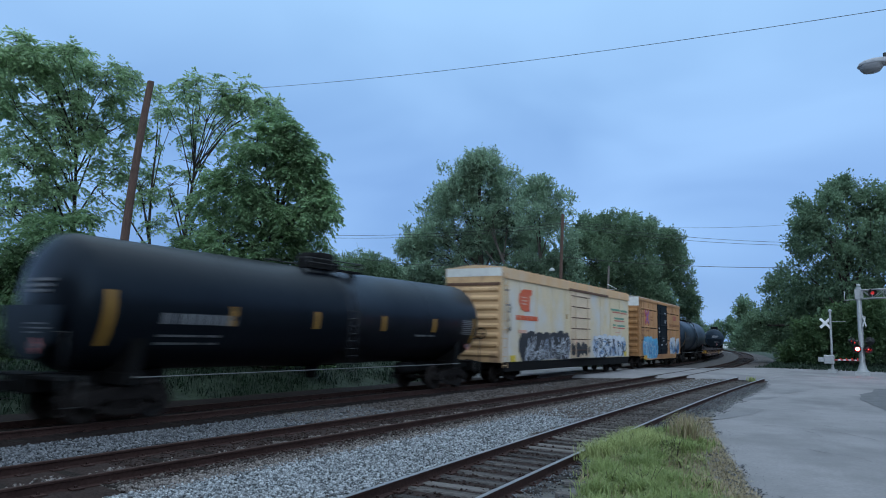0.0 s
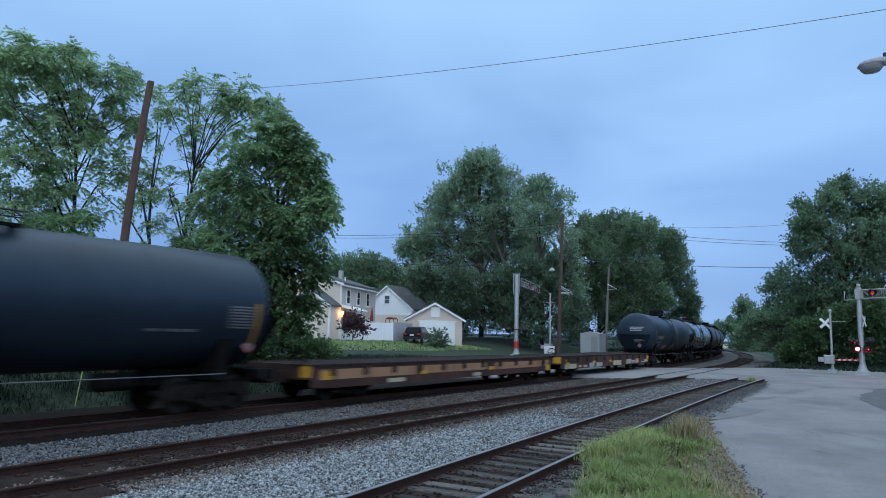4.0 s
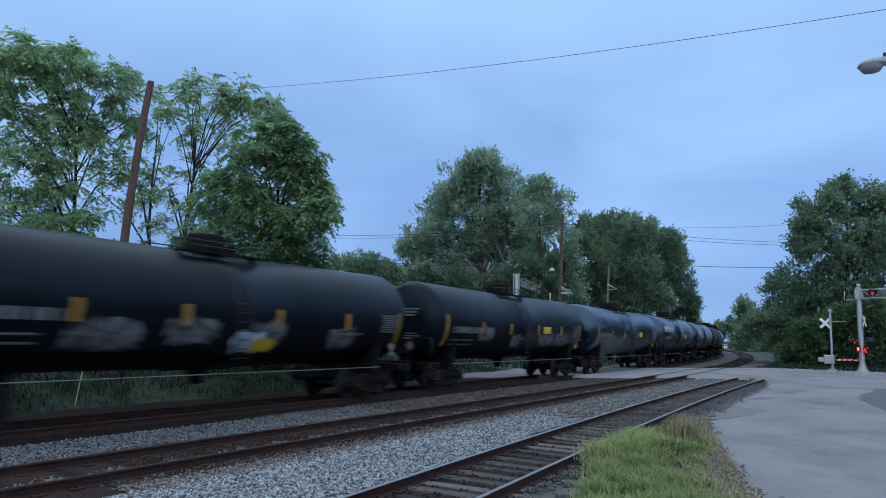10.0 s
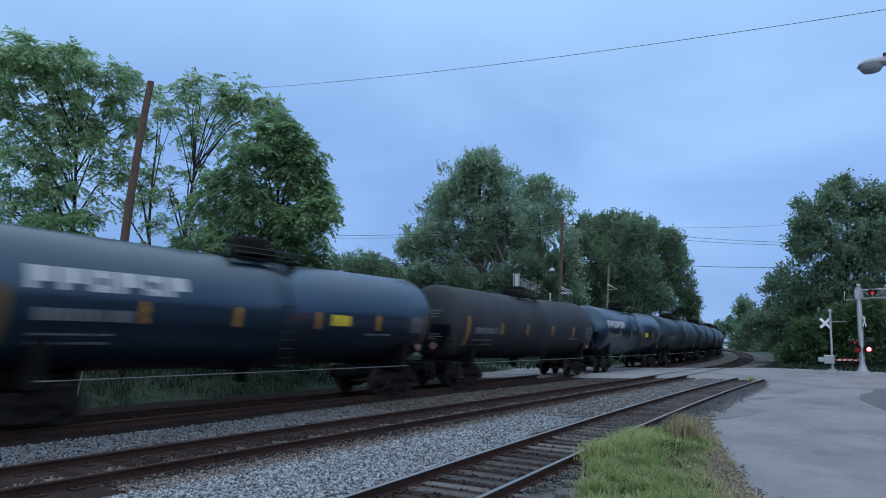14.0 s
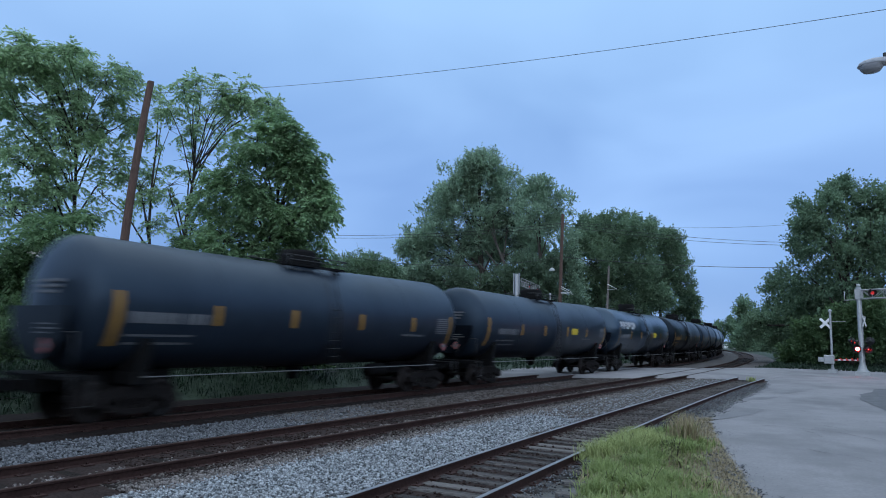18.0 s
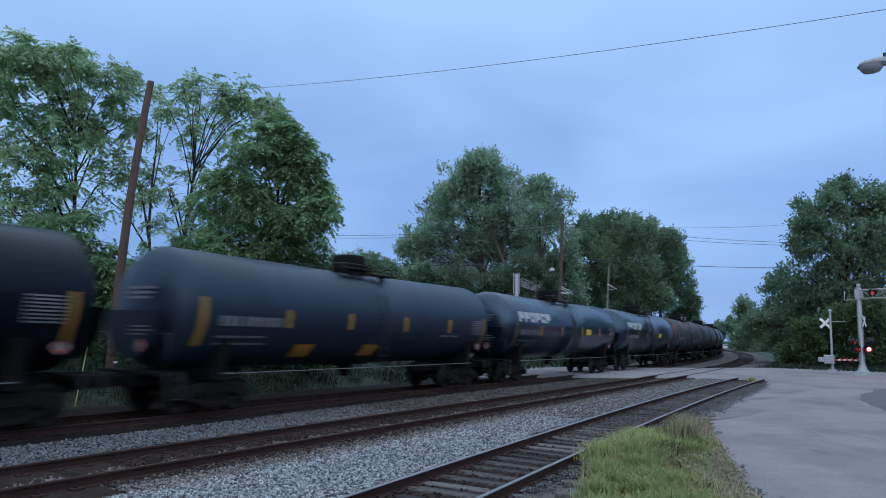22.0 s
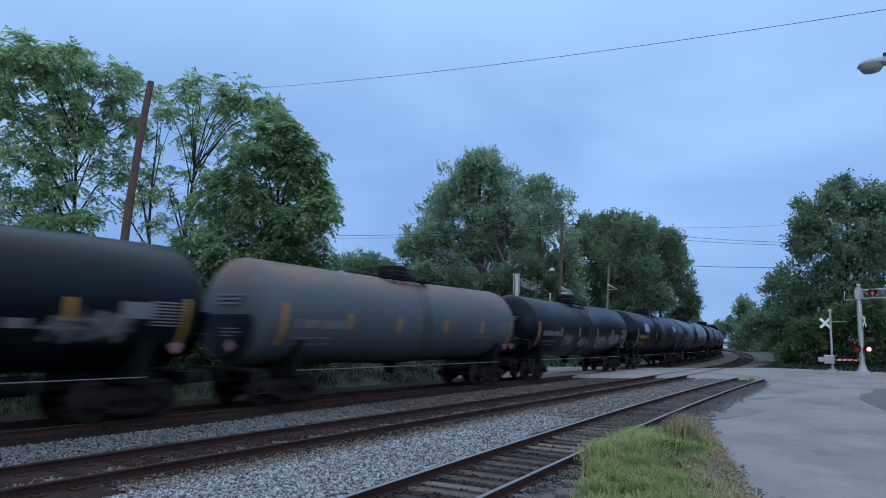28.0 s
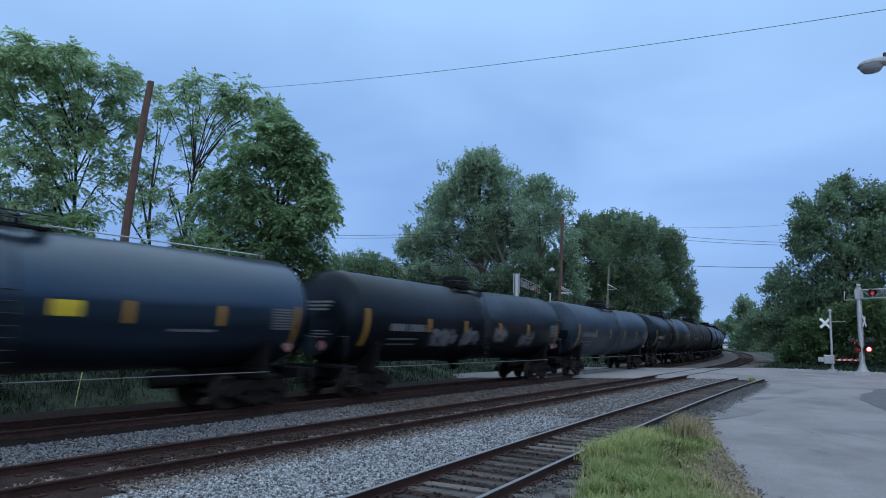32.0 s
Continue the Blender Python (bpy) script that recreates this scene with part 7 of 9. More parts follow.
tree("dark tree by the crossing road", (-6.8, 91.7), "leaf_c", "leaf", 1.25, [
    (-8.7, 92.6, 8.3, 2.9, 2.6, 2.9), (-6.2, 95.4, 6.3, 3.9, 3.4, 3.5), (-8.8, 88.6, 4.0, 3.3, 2.8, 2.9),
    (-3.1, 92.0, 4.8, 3.8, 3.2, 3.4), (0.2, 91.2, 4.2, 4.5, 3.7, 3.7), (-6.6, 89.6, 1.4, 3.7, 2.6, 2.1),
    (-10.3, 94.3, 4.8, 2.0, 2.0, 2.5), (-2.1, 92.3, 1.2, 4.5, 3.0, 2.1), (2.8, 92.8, 1.7, 3.8, 2.9, 2.7)])
tree("tree beside the far track", (-26.1, 203.3), "leaf_c", "leaf", 1.20, [
    (-28.1, 205.3, 9.5, 3.4, 3.7, 4.8), (-26.1, 211.4, 4.9, 4.9, 4.7, 5.6), (-27.8, 196.4, 3.2, 3.3, 3.4, 4.2),
    (-23.2, 203.8, 1.0, 5.0, 3.9, 3.7)])
tree("distant trees behind the houses", (-82.0, 100.9), "leaf_c", "leaf", 1.00, [
    (-83.4, 101.6, 16.3, 4.3, 2.9, 2.2), (-89.1, 101.6, 15.0, 4.2, 2.8, 2.0), (-77.1, 99.4, 14.1, 3.1, 2.4, 2.3),
    (-88.1, 95.7, 13.3, 3.0, 2.1, 1.7), (-81.6, 99.8, 11.9, 6.3, 4.0, 2.6), (-74.9, 102.5, 11.9, 3.7, 3.1, 3.1),
    (-73.9, 111.8, 10.4, 4.4, 3.5, 3.3)])
tree("distant trees at the end of the tracks", (-51.5, 295.5), "leaf_c", "leaf", 1.00, [
    (-57.8, 306.2, 6.3, 4.6, 3.4, 3.1), (-48.5, 284.9, 6.8, 5.2, 3.8, 3.3), (-44.7, 287.5, 8.4, 3.3, 3.2, 3.8),
    (-44.0, 295.9, 3.6, 4.4, 3.3, 2.9), (-61.1, 305.1, 3.3, 4.1, 3.2, 3.1)])


def blades(name, label, count, seed, place, tall, material, lean=0.35, wide=0.012):
    """Grass blades, each a bent strip of two faces; place(rng, n): x, y, z."""
    rng = np.random.default_rng(seed)
    p = place(rng, count)
    n = len(p)
    h = rng.uniform(tall[0], tall[1], n)[:, None]
    a = rng.uniform(0, 6.283, n)
    d = np.stack([np.cos(a), np.sin(a), np.zeros(n)], 1)
    s = np.stack([-np.sin(a), np.cos(a), np.zeros(n)], 1) * wide * rng.uniform(0.6, 1.6, (n, 1))
    k = rng.uniform(0.2, 1.0, (n, 1)) * lean
    z = np.array((0, 0, 1.0))
    m, t = p + z * h * 0.6 + d * h * k * 0.3, p + z * h * (1 - 0.3 * k) + d * h * k
    v = np.stack([p - s, p + s, m + s * 0.8, m - s * 0.8, t + s * 0.15, t - s * 0.15], 1).reshape(-1, 3)
    o = (np.arange(n) * 6)[:, None]
    f = np.concatenate([o + np.array([0, 1, 2, 3]), o + np.array([3, 2, 4, 5])], 0)
    return tagged(new(name, soup(name, v, f, material)), label, "grass", kind="stuff")


def weed_place(spread, hubs):
    """Tufts round hubs of (x, y)."""
    def fn(rng, n):
        hx = np.array(hubs)
        i = rng.integers(0, len(hx), n)
        xy = hx[i] + rng.normal(0, spread, (n, 2))
        return np.stack([xy[:, 0], xy[:, 1], np.array([(max(-0.07, ground_z(x, y)) if x > -18 else ground_z(x, y)) - 0.02 for x, y in xy])], 1)
    return fn


def verge(rng, n):
    """The strip between siding and street, widest near the camera."""
    y = 7.0 + 9.9 * rng.uniform(0, 1, n) ** 1.15
    lo = np.array([x_siding(q) + 1.15 + max(0, 12.5 - q) * 0.26 + 0.25 * math.sin(q * 2.3) for q in y])
    hi = np.array([edge_x(q) - 0.35 for q in y])
    x = lo + (hi - lo) * rng.beta(1.15, 1.1, n)
    return np.stack([x, y, np.full(n, -0.085)], 1)


def verge_dry(rng, n):
    y = 6.0 + 15.0 * rng.uniform(0, 1, n)
    hi = np.array([edge_x(q) + 0.15 for q in y])
    x = hi - np.abs(rng.normal(0, 0.52, n)) * np.clip(1.5 - y / 14.0, 0.35, 1.0)
    return np.stack([x, y, np.full(n, -0.08)], 1)


def bank_place(x0, x1, y0, y1):
    def fn(rng, n):
        x, y = rng.uniform(x0, x1, n), rng.uniform(y0, y1, n)
        return np.stack([x, y, np.array([ground_z(a, b) for a, b in zip(x, y)]) - 0.02], 1)
    return fn


vr = np.random.default_rng(77)
TUFTS = [tuple(q[:2]) for q in verge(vr, 95)]
blades("verge_grass", "low green and yellow weeds on the verge beside the street", 13000, 21, weed_place(0.22, TUFTS[0::2]), (0.04, 0.17), M["grass"], 1.3, 0.008)
blades("verge_grass", "taller clumps of green weeds on the verge", 11000, 47, weed_place(0.13, TUFTS[1::4]), (0.08, 0.36), M["turf_blade"], 0.9, 0.009)
blades("fluffy_grass", "fine yellow-green seeding grass beside the siding", 11000, 48, weed_place(0.17, [(-4.35, 12.6), (-4.25, 13.2), (-4.1, 13.8), (-4.35, 14.2), (-4.15, 14.8), (-4.4, 15.2), (-3.9, 14.4)]), (0.10, 0.42), M["fluff"], 0.8, 0.005)
blades("verge_undergrowth", "low green ground cover on the verge", 9000, 41, verge, (0.03, 0.12), M["turf_blade"], 1.5, 0.010)
blades("verge_weeds", "darker green weeds among the verge grass", 9000, 42, weed_place(0.15, TUFTS[::5]), (0.06, 0.30), M["turf_blade"], 1.0, 0.012)
blades("verge_dry", "dry stalks scattered through the verge grass", 5000, 43, verge, (0.06, 0.26), M["straw"], 0.9, 0.005)
blades("verge_straw", "dry straw-coloured grass along the edge of the street", 14000, 22, verge_dry, (0.02, 0.12), M["straw"], 1.5, 0.006)
blades("verge_tuft", "taller yellowing weeds at the end of the verge", 1100, 23, weed_place(0.10, [(-3.60, 16.1), (-3.52, 15.7), (-3.45, 15.4)]), (0.15, 0.60), M["grass"], 0.55, 0.008)
blades("verge_seed_stalks", "dry brown seed stalks in the tall weeds", 500, 44, weed_place(0.14, [(-3.55, 15.7), (-3.40, 15.2)]), (0.35, 0.80), M["straw"], 0.5, 0.006)
blades("rail_weeds", "small weeds at the end of the siding", 130, 24, weed_place(0.10, [(-5.9, 43.4)]), (0.1, 0.36), M["grass"], 0.6, 0.012)
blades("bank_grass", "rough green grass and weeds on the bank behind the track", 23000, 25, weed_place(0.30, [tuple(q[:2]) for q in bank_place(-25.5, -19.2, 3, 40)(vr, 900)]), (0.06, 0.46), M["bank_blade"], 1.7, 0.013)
blades("lawn_grass", "long grass on the slope below the houses", 12000, 26, bank_place(-52, -34, 34, 64), (0.10, 0.28), M["lawn_blade"], 1.2, 0.05)
blades("bank_grass", "rough grass behind the track, shade put into its colour", 5000, 29, bank_place(-29, -19, 42, 90), (0.12, 0.4), M["bank_blade"], 1.0, 0.05)
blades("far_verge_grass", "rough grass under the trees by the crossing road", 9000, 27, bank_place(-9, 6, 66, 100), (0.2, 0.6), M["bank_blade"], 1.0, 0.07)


def weed(x, y, h, seed):
    """A broad-leaved weed: stems with leaves up to the tip."""
    rng = np.random.default_rng(seed)
    z = max(-0.07, ground_z(x, y)) - 0.02
    top = thing("weed", "leafy green weed on the verge", "weed", Matrix.Translation((x, y, z)), "weeds on the verge")
    stems, v, n = Mb(), [], 0
    for k in range(5):
        a, b = rng.uniform(0, 6.28), rng.uniform(0.15, 0.8)
        tip = np.array((math.cos(a) * b, math.sin(a) * b, 1.0)) * h * rng.uniform(0.7, 1.05)
        stems.tube((0, 0, 0), tuple(tip), 0.007, 0.003, 5)
        for j in range(13):
            u = 0.2 + 0.8 * j / 13
            c = rng.uniform(0, 6.28)
            d = np.array((math.cos(c), math.sin(c), rng.uniform(-0.2, 0.5)))
            s = np.array((-math.sin(c), math.cos(c), 0))
            l = 0.09 * (1.25 - u * 0.7)
            p = tip * u
            v += [p, p + d * l * 0.5 + s * l * 0.25, p + d * l, p + d * l * 0.5 - s * l * 0.25]
            n += 1
    part("stalk", stems, M["bark"], top)
    part("foliage", soup("foliage", np.array(v), np.arange(4 * n).reshape(n, 4), M["leaf_weed"]), None, top)


wr = random.Random(5)
for k in range(110):
    y = 7.5 + 9.0 * wr.random() ** 1.2
    lo = x_siding(y) + 1.35 + max(0, 12.5 - y) * 0.26
    x = lo + (edge_x(y) - 0.45 - lo) * wr.random()
    weed(x, y, wr.uniform(0.08, 0.24) * (1.9 if wr.random() < 0.22 else 1), 100 + k)
for k, (x, y) in enumerate(((-3.7, 16.6), (-3.6, 16.0), (-3.85, 16.4), (-3.5, 15.6), (-3.8, 15.3), (-3.95, 16.0), (-3.35, 15.0), (-3.45, 14.0), (-3.3, 13.7), (-3.55, 14.3), (-3.25, 14.2))):
    weed(x, y, 0.80 - 0.05 * k, 300 + k)


# ---------------------------------------------------------------- crossing signals, poles, wires
def flasher(parent, at, turn, lens, lit_word=""):
    """A round signal lamp: black background disc, hood, and a lens facing along -y turned by `turn` degrees."""
    m = Matrix.Translation(at) @ pose(0, 0, 0, 0, 0, turn)
    head = part("flasher", Mb().lathe([(0.30, -0.03), (0.30, -0.015), (0.13, -0.015), (0.13, 0.02), (0.10, 0.16), (0.05, 0.2)], 20, pose(0, 0, 0, -90, 0, 0), False), M["black_metal"], parent, "black round flasher background", m=m)
    hood = Mb()
    n = 10
    vs = [(0.14 * math.cos(a), -0.02 - dy, 0.14 * math.sin(a)) for dy in (0.0, 0.26) for a in [math.pi * k / n for k in range(n + 1)]]
    hood.add(vs, [(i, i + 1, n + 2 + i, n + 1 + i) for i in range(n)], True)
    part("hood", hood, M["black_metal"], head)
    if lens is not None:
        part("lens", Mb().lathe([(0.128, -0.016), (0.09, 0.01), (0.01, 0.02)], 18, pose(0, 0, 0, 90, 0, 0)), lens, head, lit_word, m=pose(0, -0.03, 0))
    return head


def lamp_disc(parent, at, turn, on_first):
    """The lit lamp of an alternating pair: a made-up turning disc with a glowing face and a dark back."""
    m = Matrix.Translation(at) @ pose(0, 0, 0, 0, 0, turn) @ pose(0, -0.17, 0)
    disc = part("lamp_disc", Mb().lathe([(0.132, 0.004), (0.11, 0.022), (0.01, 0.03)], 20, pose(0, 0, 0, 90, 0, 0)), M["red_lamp"], parent, "red flashing lamp", m=m)
    # Added cone: shuts in the glow when turned away, imitates a halo when lit.
    part("glow_cone", Mb().lathe([(0.140, -0.004), (0.195, 0.138), (0.189, 0.138), (0.134, 0.0)], 20, pose(0, 0, 0, 90, 0, 0)), M["black_metal"], disc)
    part("lamp_back", Mb().lathe([(0.135, 0.002), (0.12, 0.018), (0.01, 0.022)], 20, pose(0, 0, 0, -90, 0, 0), False).lathe([(0.135, -0.004), (0.135, 0.002)], 20, pose(0, 0, 0, -90, 0, 0)), M["red_dark"], disc, "dark red back")
    FLASHERS.append((disc, m, on_first))


def truss(parent, a, b, h, w, bays):
    """A cantilever arm of two lattice sides."""
    a, b = Vector(a), Vector(b)
    side = (b - a).cross(Vector((0, 0, 1))).normalized() * (w / 2)
    up = Vector((0, 0, h))
    for s in (-1, 1):
        for z in (Vector(), up):
            part("arm_chord", Mb().tube(a + side * s + z, b + side * s + z, 0.045, n=8), M["alu"], parent)
        lat = Mb()
        for k in range(bays + 1):
            p = a.lerp(b, k / bays) + side * s
            lat.tube(p, p + up, 0.025, n=6)
            if k < bays:
                q = a.lerp(b, (k + 1) / bays) + side * s
                lat.tube(p if k % 2 else p + up, q + up if k % 2 else q, 0.02, n=6)
        part("arm_lattice", lat, M["alu"], parent)
    part("arm_walkway", Mb().add([a - side, a + side, b + side, b - side], [(0, 1, 2, 3)]).add([a - side - up * .03, a + side - up * .03, b + side - up * .03, b - side - up * .03], [(3, 2, 1, 0)]), M["alu"], parent)


def crossbuck(parent, at, turn):
    m = Matrix.Translation(at) @ pose(0, 0, 0, 0, 0, turn)
    for a in (45, -45):
        part("crossbuck_board", Mb().chamfer_box(-0.50, 0.50, -0.012, 0.012, -0.10, 0.10, 0.005), M["white"], parent, "white crossbuck board", m=m @ pose(0, -0.02 if a > 0 else 0.006, 0, 0, a, 0))


def base_block(parent, w, h, z=0):
    part("base", Mb().prism([(-w, z), (w, z), (w * 0.9, z + h), (-w * 0.9, z + h)], -w, w), M["galv"], parent, "grey concrete base")


def cantilever_mast_right():
    top = thing("cantilever_signal", "aluminium cantilever mast with red flashing lamps over the road", "crossing signal", Matrix.Translation((-0.45, 57.6, -0.02)))
    base_block(top, 0.5, 0.32)
    part("mast", Mb().lathe([(0.40, 0.3), (0.28, 0.5), (0.18, 1.0), (0.165, 6.35), (0.15, 6.4)], 16, None, True), M["alu"], top)
    part("mast_collar", Mb().box(-0.25, 0.25, -0.25, 0.25, 5.5, 6.25), M["alu"], top)
    truss(top, (0.2, 0, 5.55), (6.5, -1.5, 5.75), 0.62, 0.6, 9)
    part("side_bracket", Mb().pipe([(-0.9, 0, 6.1), (-0.9, 0, 5.45), (0, 0, 5.5)], 0.035, 6), M["alu"], top)
    part("cross_bar", Mb().tube((-0.42, -0.12, 1.93), (0.52, -0.12, 1.93), 0.045, n=8).tube((-0.75, 0.15, 2.45), (0.75, 0.15, 2.45), 0.04, n=8), M["black_metal"], top)
    for x in (-0.30, 0.40):
        flasher(top, (x, -0.22, 1.92), 14, None)
    lamp_disc(top, (-0.30, -0.22, 1.92), 14, True)
    lamp_disc(top, (0.40, -0.22, 1.92), 14, False)
    for x, z in ((-0.62, 2.5), (-0.42, 2.42)):
        flasher(top, (x, -0.1, z), 78, M["red_small"], "red lamp seen from the side")
    flasher(top, (0.55, 0.2, 2.5), 194, None)
    for x in (0.85,):
        flasher(top, (x, -0.45, 5.95), 14, M["red_dim"], "red lamp over the road")
    crossbuck(top, (0.25, -0.05, 3.9), 75)
    part("bell", Mb().lathe([(0.02, 6.65), (0.12, 6.62), (0.14, 6.52), (0.14, 6.45)], 14, None, True), M["alu"], top)


cantilever_mast_right()


def gate_post(x, y, z0, arm_to, h, words, lights=3):
    top = thing("crossing_gate", words, "crossing gate", Matrix.Translation((x, y, z0)))
    base_block(top, 0.34, 0.28)
    part("mast", Mb().lathe([(0.16, 0.27), (0.085, 0.5), (0.08, h), (0.06, h + 0.06)], 12, None, True), M["alu"], top)
    part("mast_cap", Mb().lathe([(0.12, h), (0.12, h + 0.16), (0.03, h + 0.2)], 12, None, True), M["alu"], top)
    part("gate_mechanism", Mb().chamfer_box(-0.55, 0.15, -0.35, 0.35, 0.72, 1.38, 0.04), M["galv"], top, "grey gate mechanism box")
    part("counterweight", Mb().chamfer_box(-0.95, -0.55, -0.3, -0.18, 0.85, 1.2, 0.02), M["galv"], top)
    a, b = Vector((0.15, -0.25, 1.02)), Vector(arm_to) - Vector((x, y, z0))
    n = 9 if lights else 0
    for k in range(n):
        p, q = a.lerp(b, k / n), a.lerp(b, (k + 1) / n)
        part("arm_stripe", Mb().tube(p, q, 0.06, n=6), M["white"] if k % 2 else M["red_stripe"], top)
    for k in range(lights):
        p = a.lerp(b, 0.25 + 0.7 * k / max(1, lights - 1)) + Vector((0, 0, 0.12))
        part("arm_lamp", Mb().lathe([(0.01, -0.04), (0.035, -0.03), (0.035, 0.03), (0.01, 0.04)], 10), M["red_small"], top, "small red lamp on the arm", m=Matrix.Translation(p))
    return top


g = gate_post(-2.46, 60.8, -0.03, (-0.75, 64.5, 0.95), 4.75, "crossing gate with a lowered red and white arm", 4)
crossbuck(g, (-0.36, -0.12, 3.85), 20)
part("cross_bar", Mb().tube((0, 0, 3.98), (1.05, 0.2, 4.02), 0.025, n=6), M["alu"], g)
g = gate_post(-28.3, 66.0, ground_z(-28.3, 66), (-24.6, 70.0, 1.0), 6.5, "slender grey crossing mast with a white control box", 0)
part("cross_bar", Mb().tube((-0.85, 0, 5.75), (0.75, 0, 5.65), 0.035, n=6), M["alu"], g)
part("control_box", Mb().chamfer_box(-0.5, 0.55, -0.4, -0.05, 0.1, 1.15, 0.03), M["white"], g, "white control box")


def cantilever_mast_left():
    z = ground_z(-29.3, 60)
    top = thing("cantilever_signal", "aluminium cantilever mast beyond the tracks seen from behind", "crossing signal", Matrix.Translation((-29.3, 60, z)))
    base_block(top, 0.5, 0.3)
    part("mast", Mb().lathe([(0.40, 0.28), (0.26, 0.6), (0.21, 1.0), (0.20, 8.2), (0.18, 8.25)], 16, None, True), M["alu"], top)
    for x in (-0.3, 0.25):
        part("mast_frame", Mb().box(x - 0.05, x + 0.05, -0.1, 0.1, 6.2, 8.3), M["alu"], top)
    truss(top, (0.0, 0.2, 7.05), (-2.3, 9.8, 7.0), 0.8, 0.7, 8)
    for k in (0.45, 0.9):
        flasher(top, (-2.3 * k + 0.4, 9.6 * k, 7.35), 100, M["red_dim"], "red lamp over the road")
    part("cross_bar", Mb().tube((-1.1, -0.2, 2.75), (1.3, -0.2, 2.75), 0.04, n=8), M["black_metal"], top)
    for x in (-0.85, 0.95):
        flasher(top, (x, -0.1, 2.7), 200, None)
    part("mast_sleeve", Mb().lathe([(0.24, 0.9), (0.24, 1.6)], 16, None, True), M["red_stripe"], top)


cantilever_mast_left()

equipment = thing("equipment_house", "grey galvanised signal equipment hut beside the track", "equipment hut", Matrix.Translation((-27.3, 75.2, ground_z(-27.3, 75.2))))
part("body", Mb().chamfer_box(-1.15, 1.15, 0, 2.2, 0.1, 2.45, 0.02), M["galv"], equipment)
part("roof", Mb().prism([(-1.25, 2.45), (1.25, 2.45), (0, 2.72)], -0.1, 2.3), M["galv"], equipment)
part("door", Mb().box(0.15, 0.95, -0.03, -0.003, 0.2, 2.15), M["alu"], equipment)
part("base", Mb().box(-1.1, 1.1, 0.05, 2.15, -0.1, 0.1), M["panel"], equipment)


def utility_pole(x, y, h, r, material, lean=(0, 0), label="brown wooden utility pole", bow=(0, 0)):
    z = ground_z(x, y)
    top = thing("utility_pole", label, "utility pole", Matrix.Translation((x, y, z)))
    shaft = []
    for k in range(9):
        u = k / 8
        f = 1 - 0.28 * u
        shaft.append((Vector((lean[0] * u + bow[0] * 4 * u * (1 - u), lean[1] * u + bow[1] * 4 * u * (1 - u), -0.1 + (h + 0.1) * u)), Vector((f, 0, 0)), Vector((0, f, 0))))
    part("pole", Mb().sweep([(r * math.cos(math.pi * k / 6), r * math.sin(math.pi * k / 6)) for k in range(12)], shaft, True), material, top)
    return top


POLE_1 = Vector((-22.0, 13.6, 0))
p1 = utility_pole(POLE_1.x, POLE_1.y, 10.6, 0.165, M["pole"], (0.05, 0.58), bow=(0.0, -0.17))
part("pole_tag", Mb().box(0.165, 0.18, -0.02, 0.12, 0.36, 0.41), M["white"], p1)
p2 = utility_pole(-24.9, 60.0, 13.9, 0.19, M["pole"], (0.45, 0.0))
part("cross_arm", Mb().box(-0.3, 0.3, -0.06, 0.06, 12.9, 13.05, pose(0.4, 0.15, 0)), M["pole_grey"], p2)
part("bracket", Mb().pipe([(0.3, -0.1, 6.9), (1.5, -0.3, 6.3), (0.3, -0.1, 6.3)], 0.045, 6), M["white"], p2, "white bracket arm")
part("bracket", Mb().pipe([(0.3, -0.1, 6.7), (1.1, 0.9, 6.2), (0.3, -0.1, 6.25)], 0.045, 6), M["white"], p2, "white bracket arm")
part("lamp_head", Mb().lathe([(0.30, 8.4), (0.26, 8.55), (0.08, 8.7)], 14, pose(-0.55, -0.2, 0), True), M["alu"], p2)
p3 = utility_pole(-26.4, 78.0, 10.4, 0.17, M["pole_grey"], (0.5, 0.0), "weathered grey utility pole")
part("bracket", Mb().pipe([(0.35, -0.1, 8.2), (1.5, -0.2, 7.6), (0.35, -0.1, 7.55)], 0.045, 6), M["white"], p3, "white bracket arm")

lamp_pole = utility_pole(3.2, 13.4, 9.6, 0.17, M["pole"], (0, 0), "wooden pole that carries the street lamp")


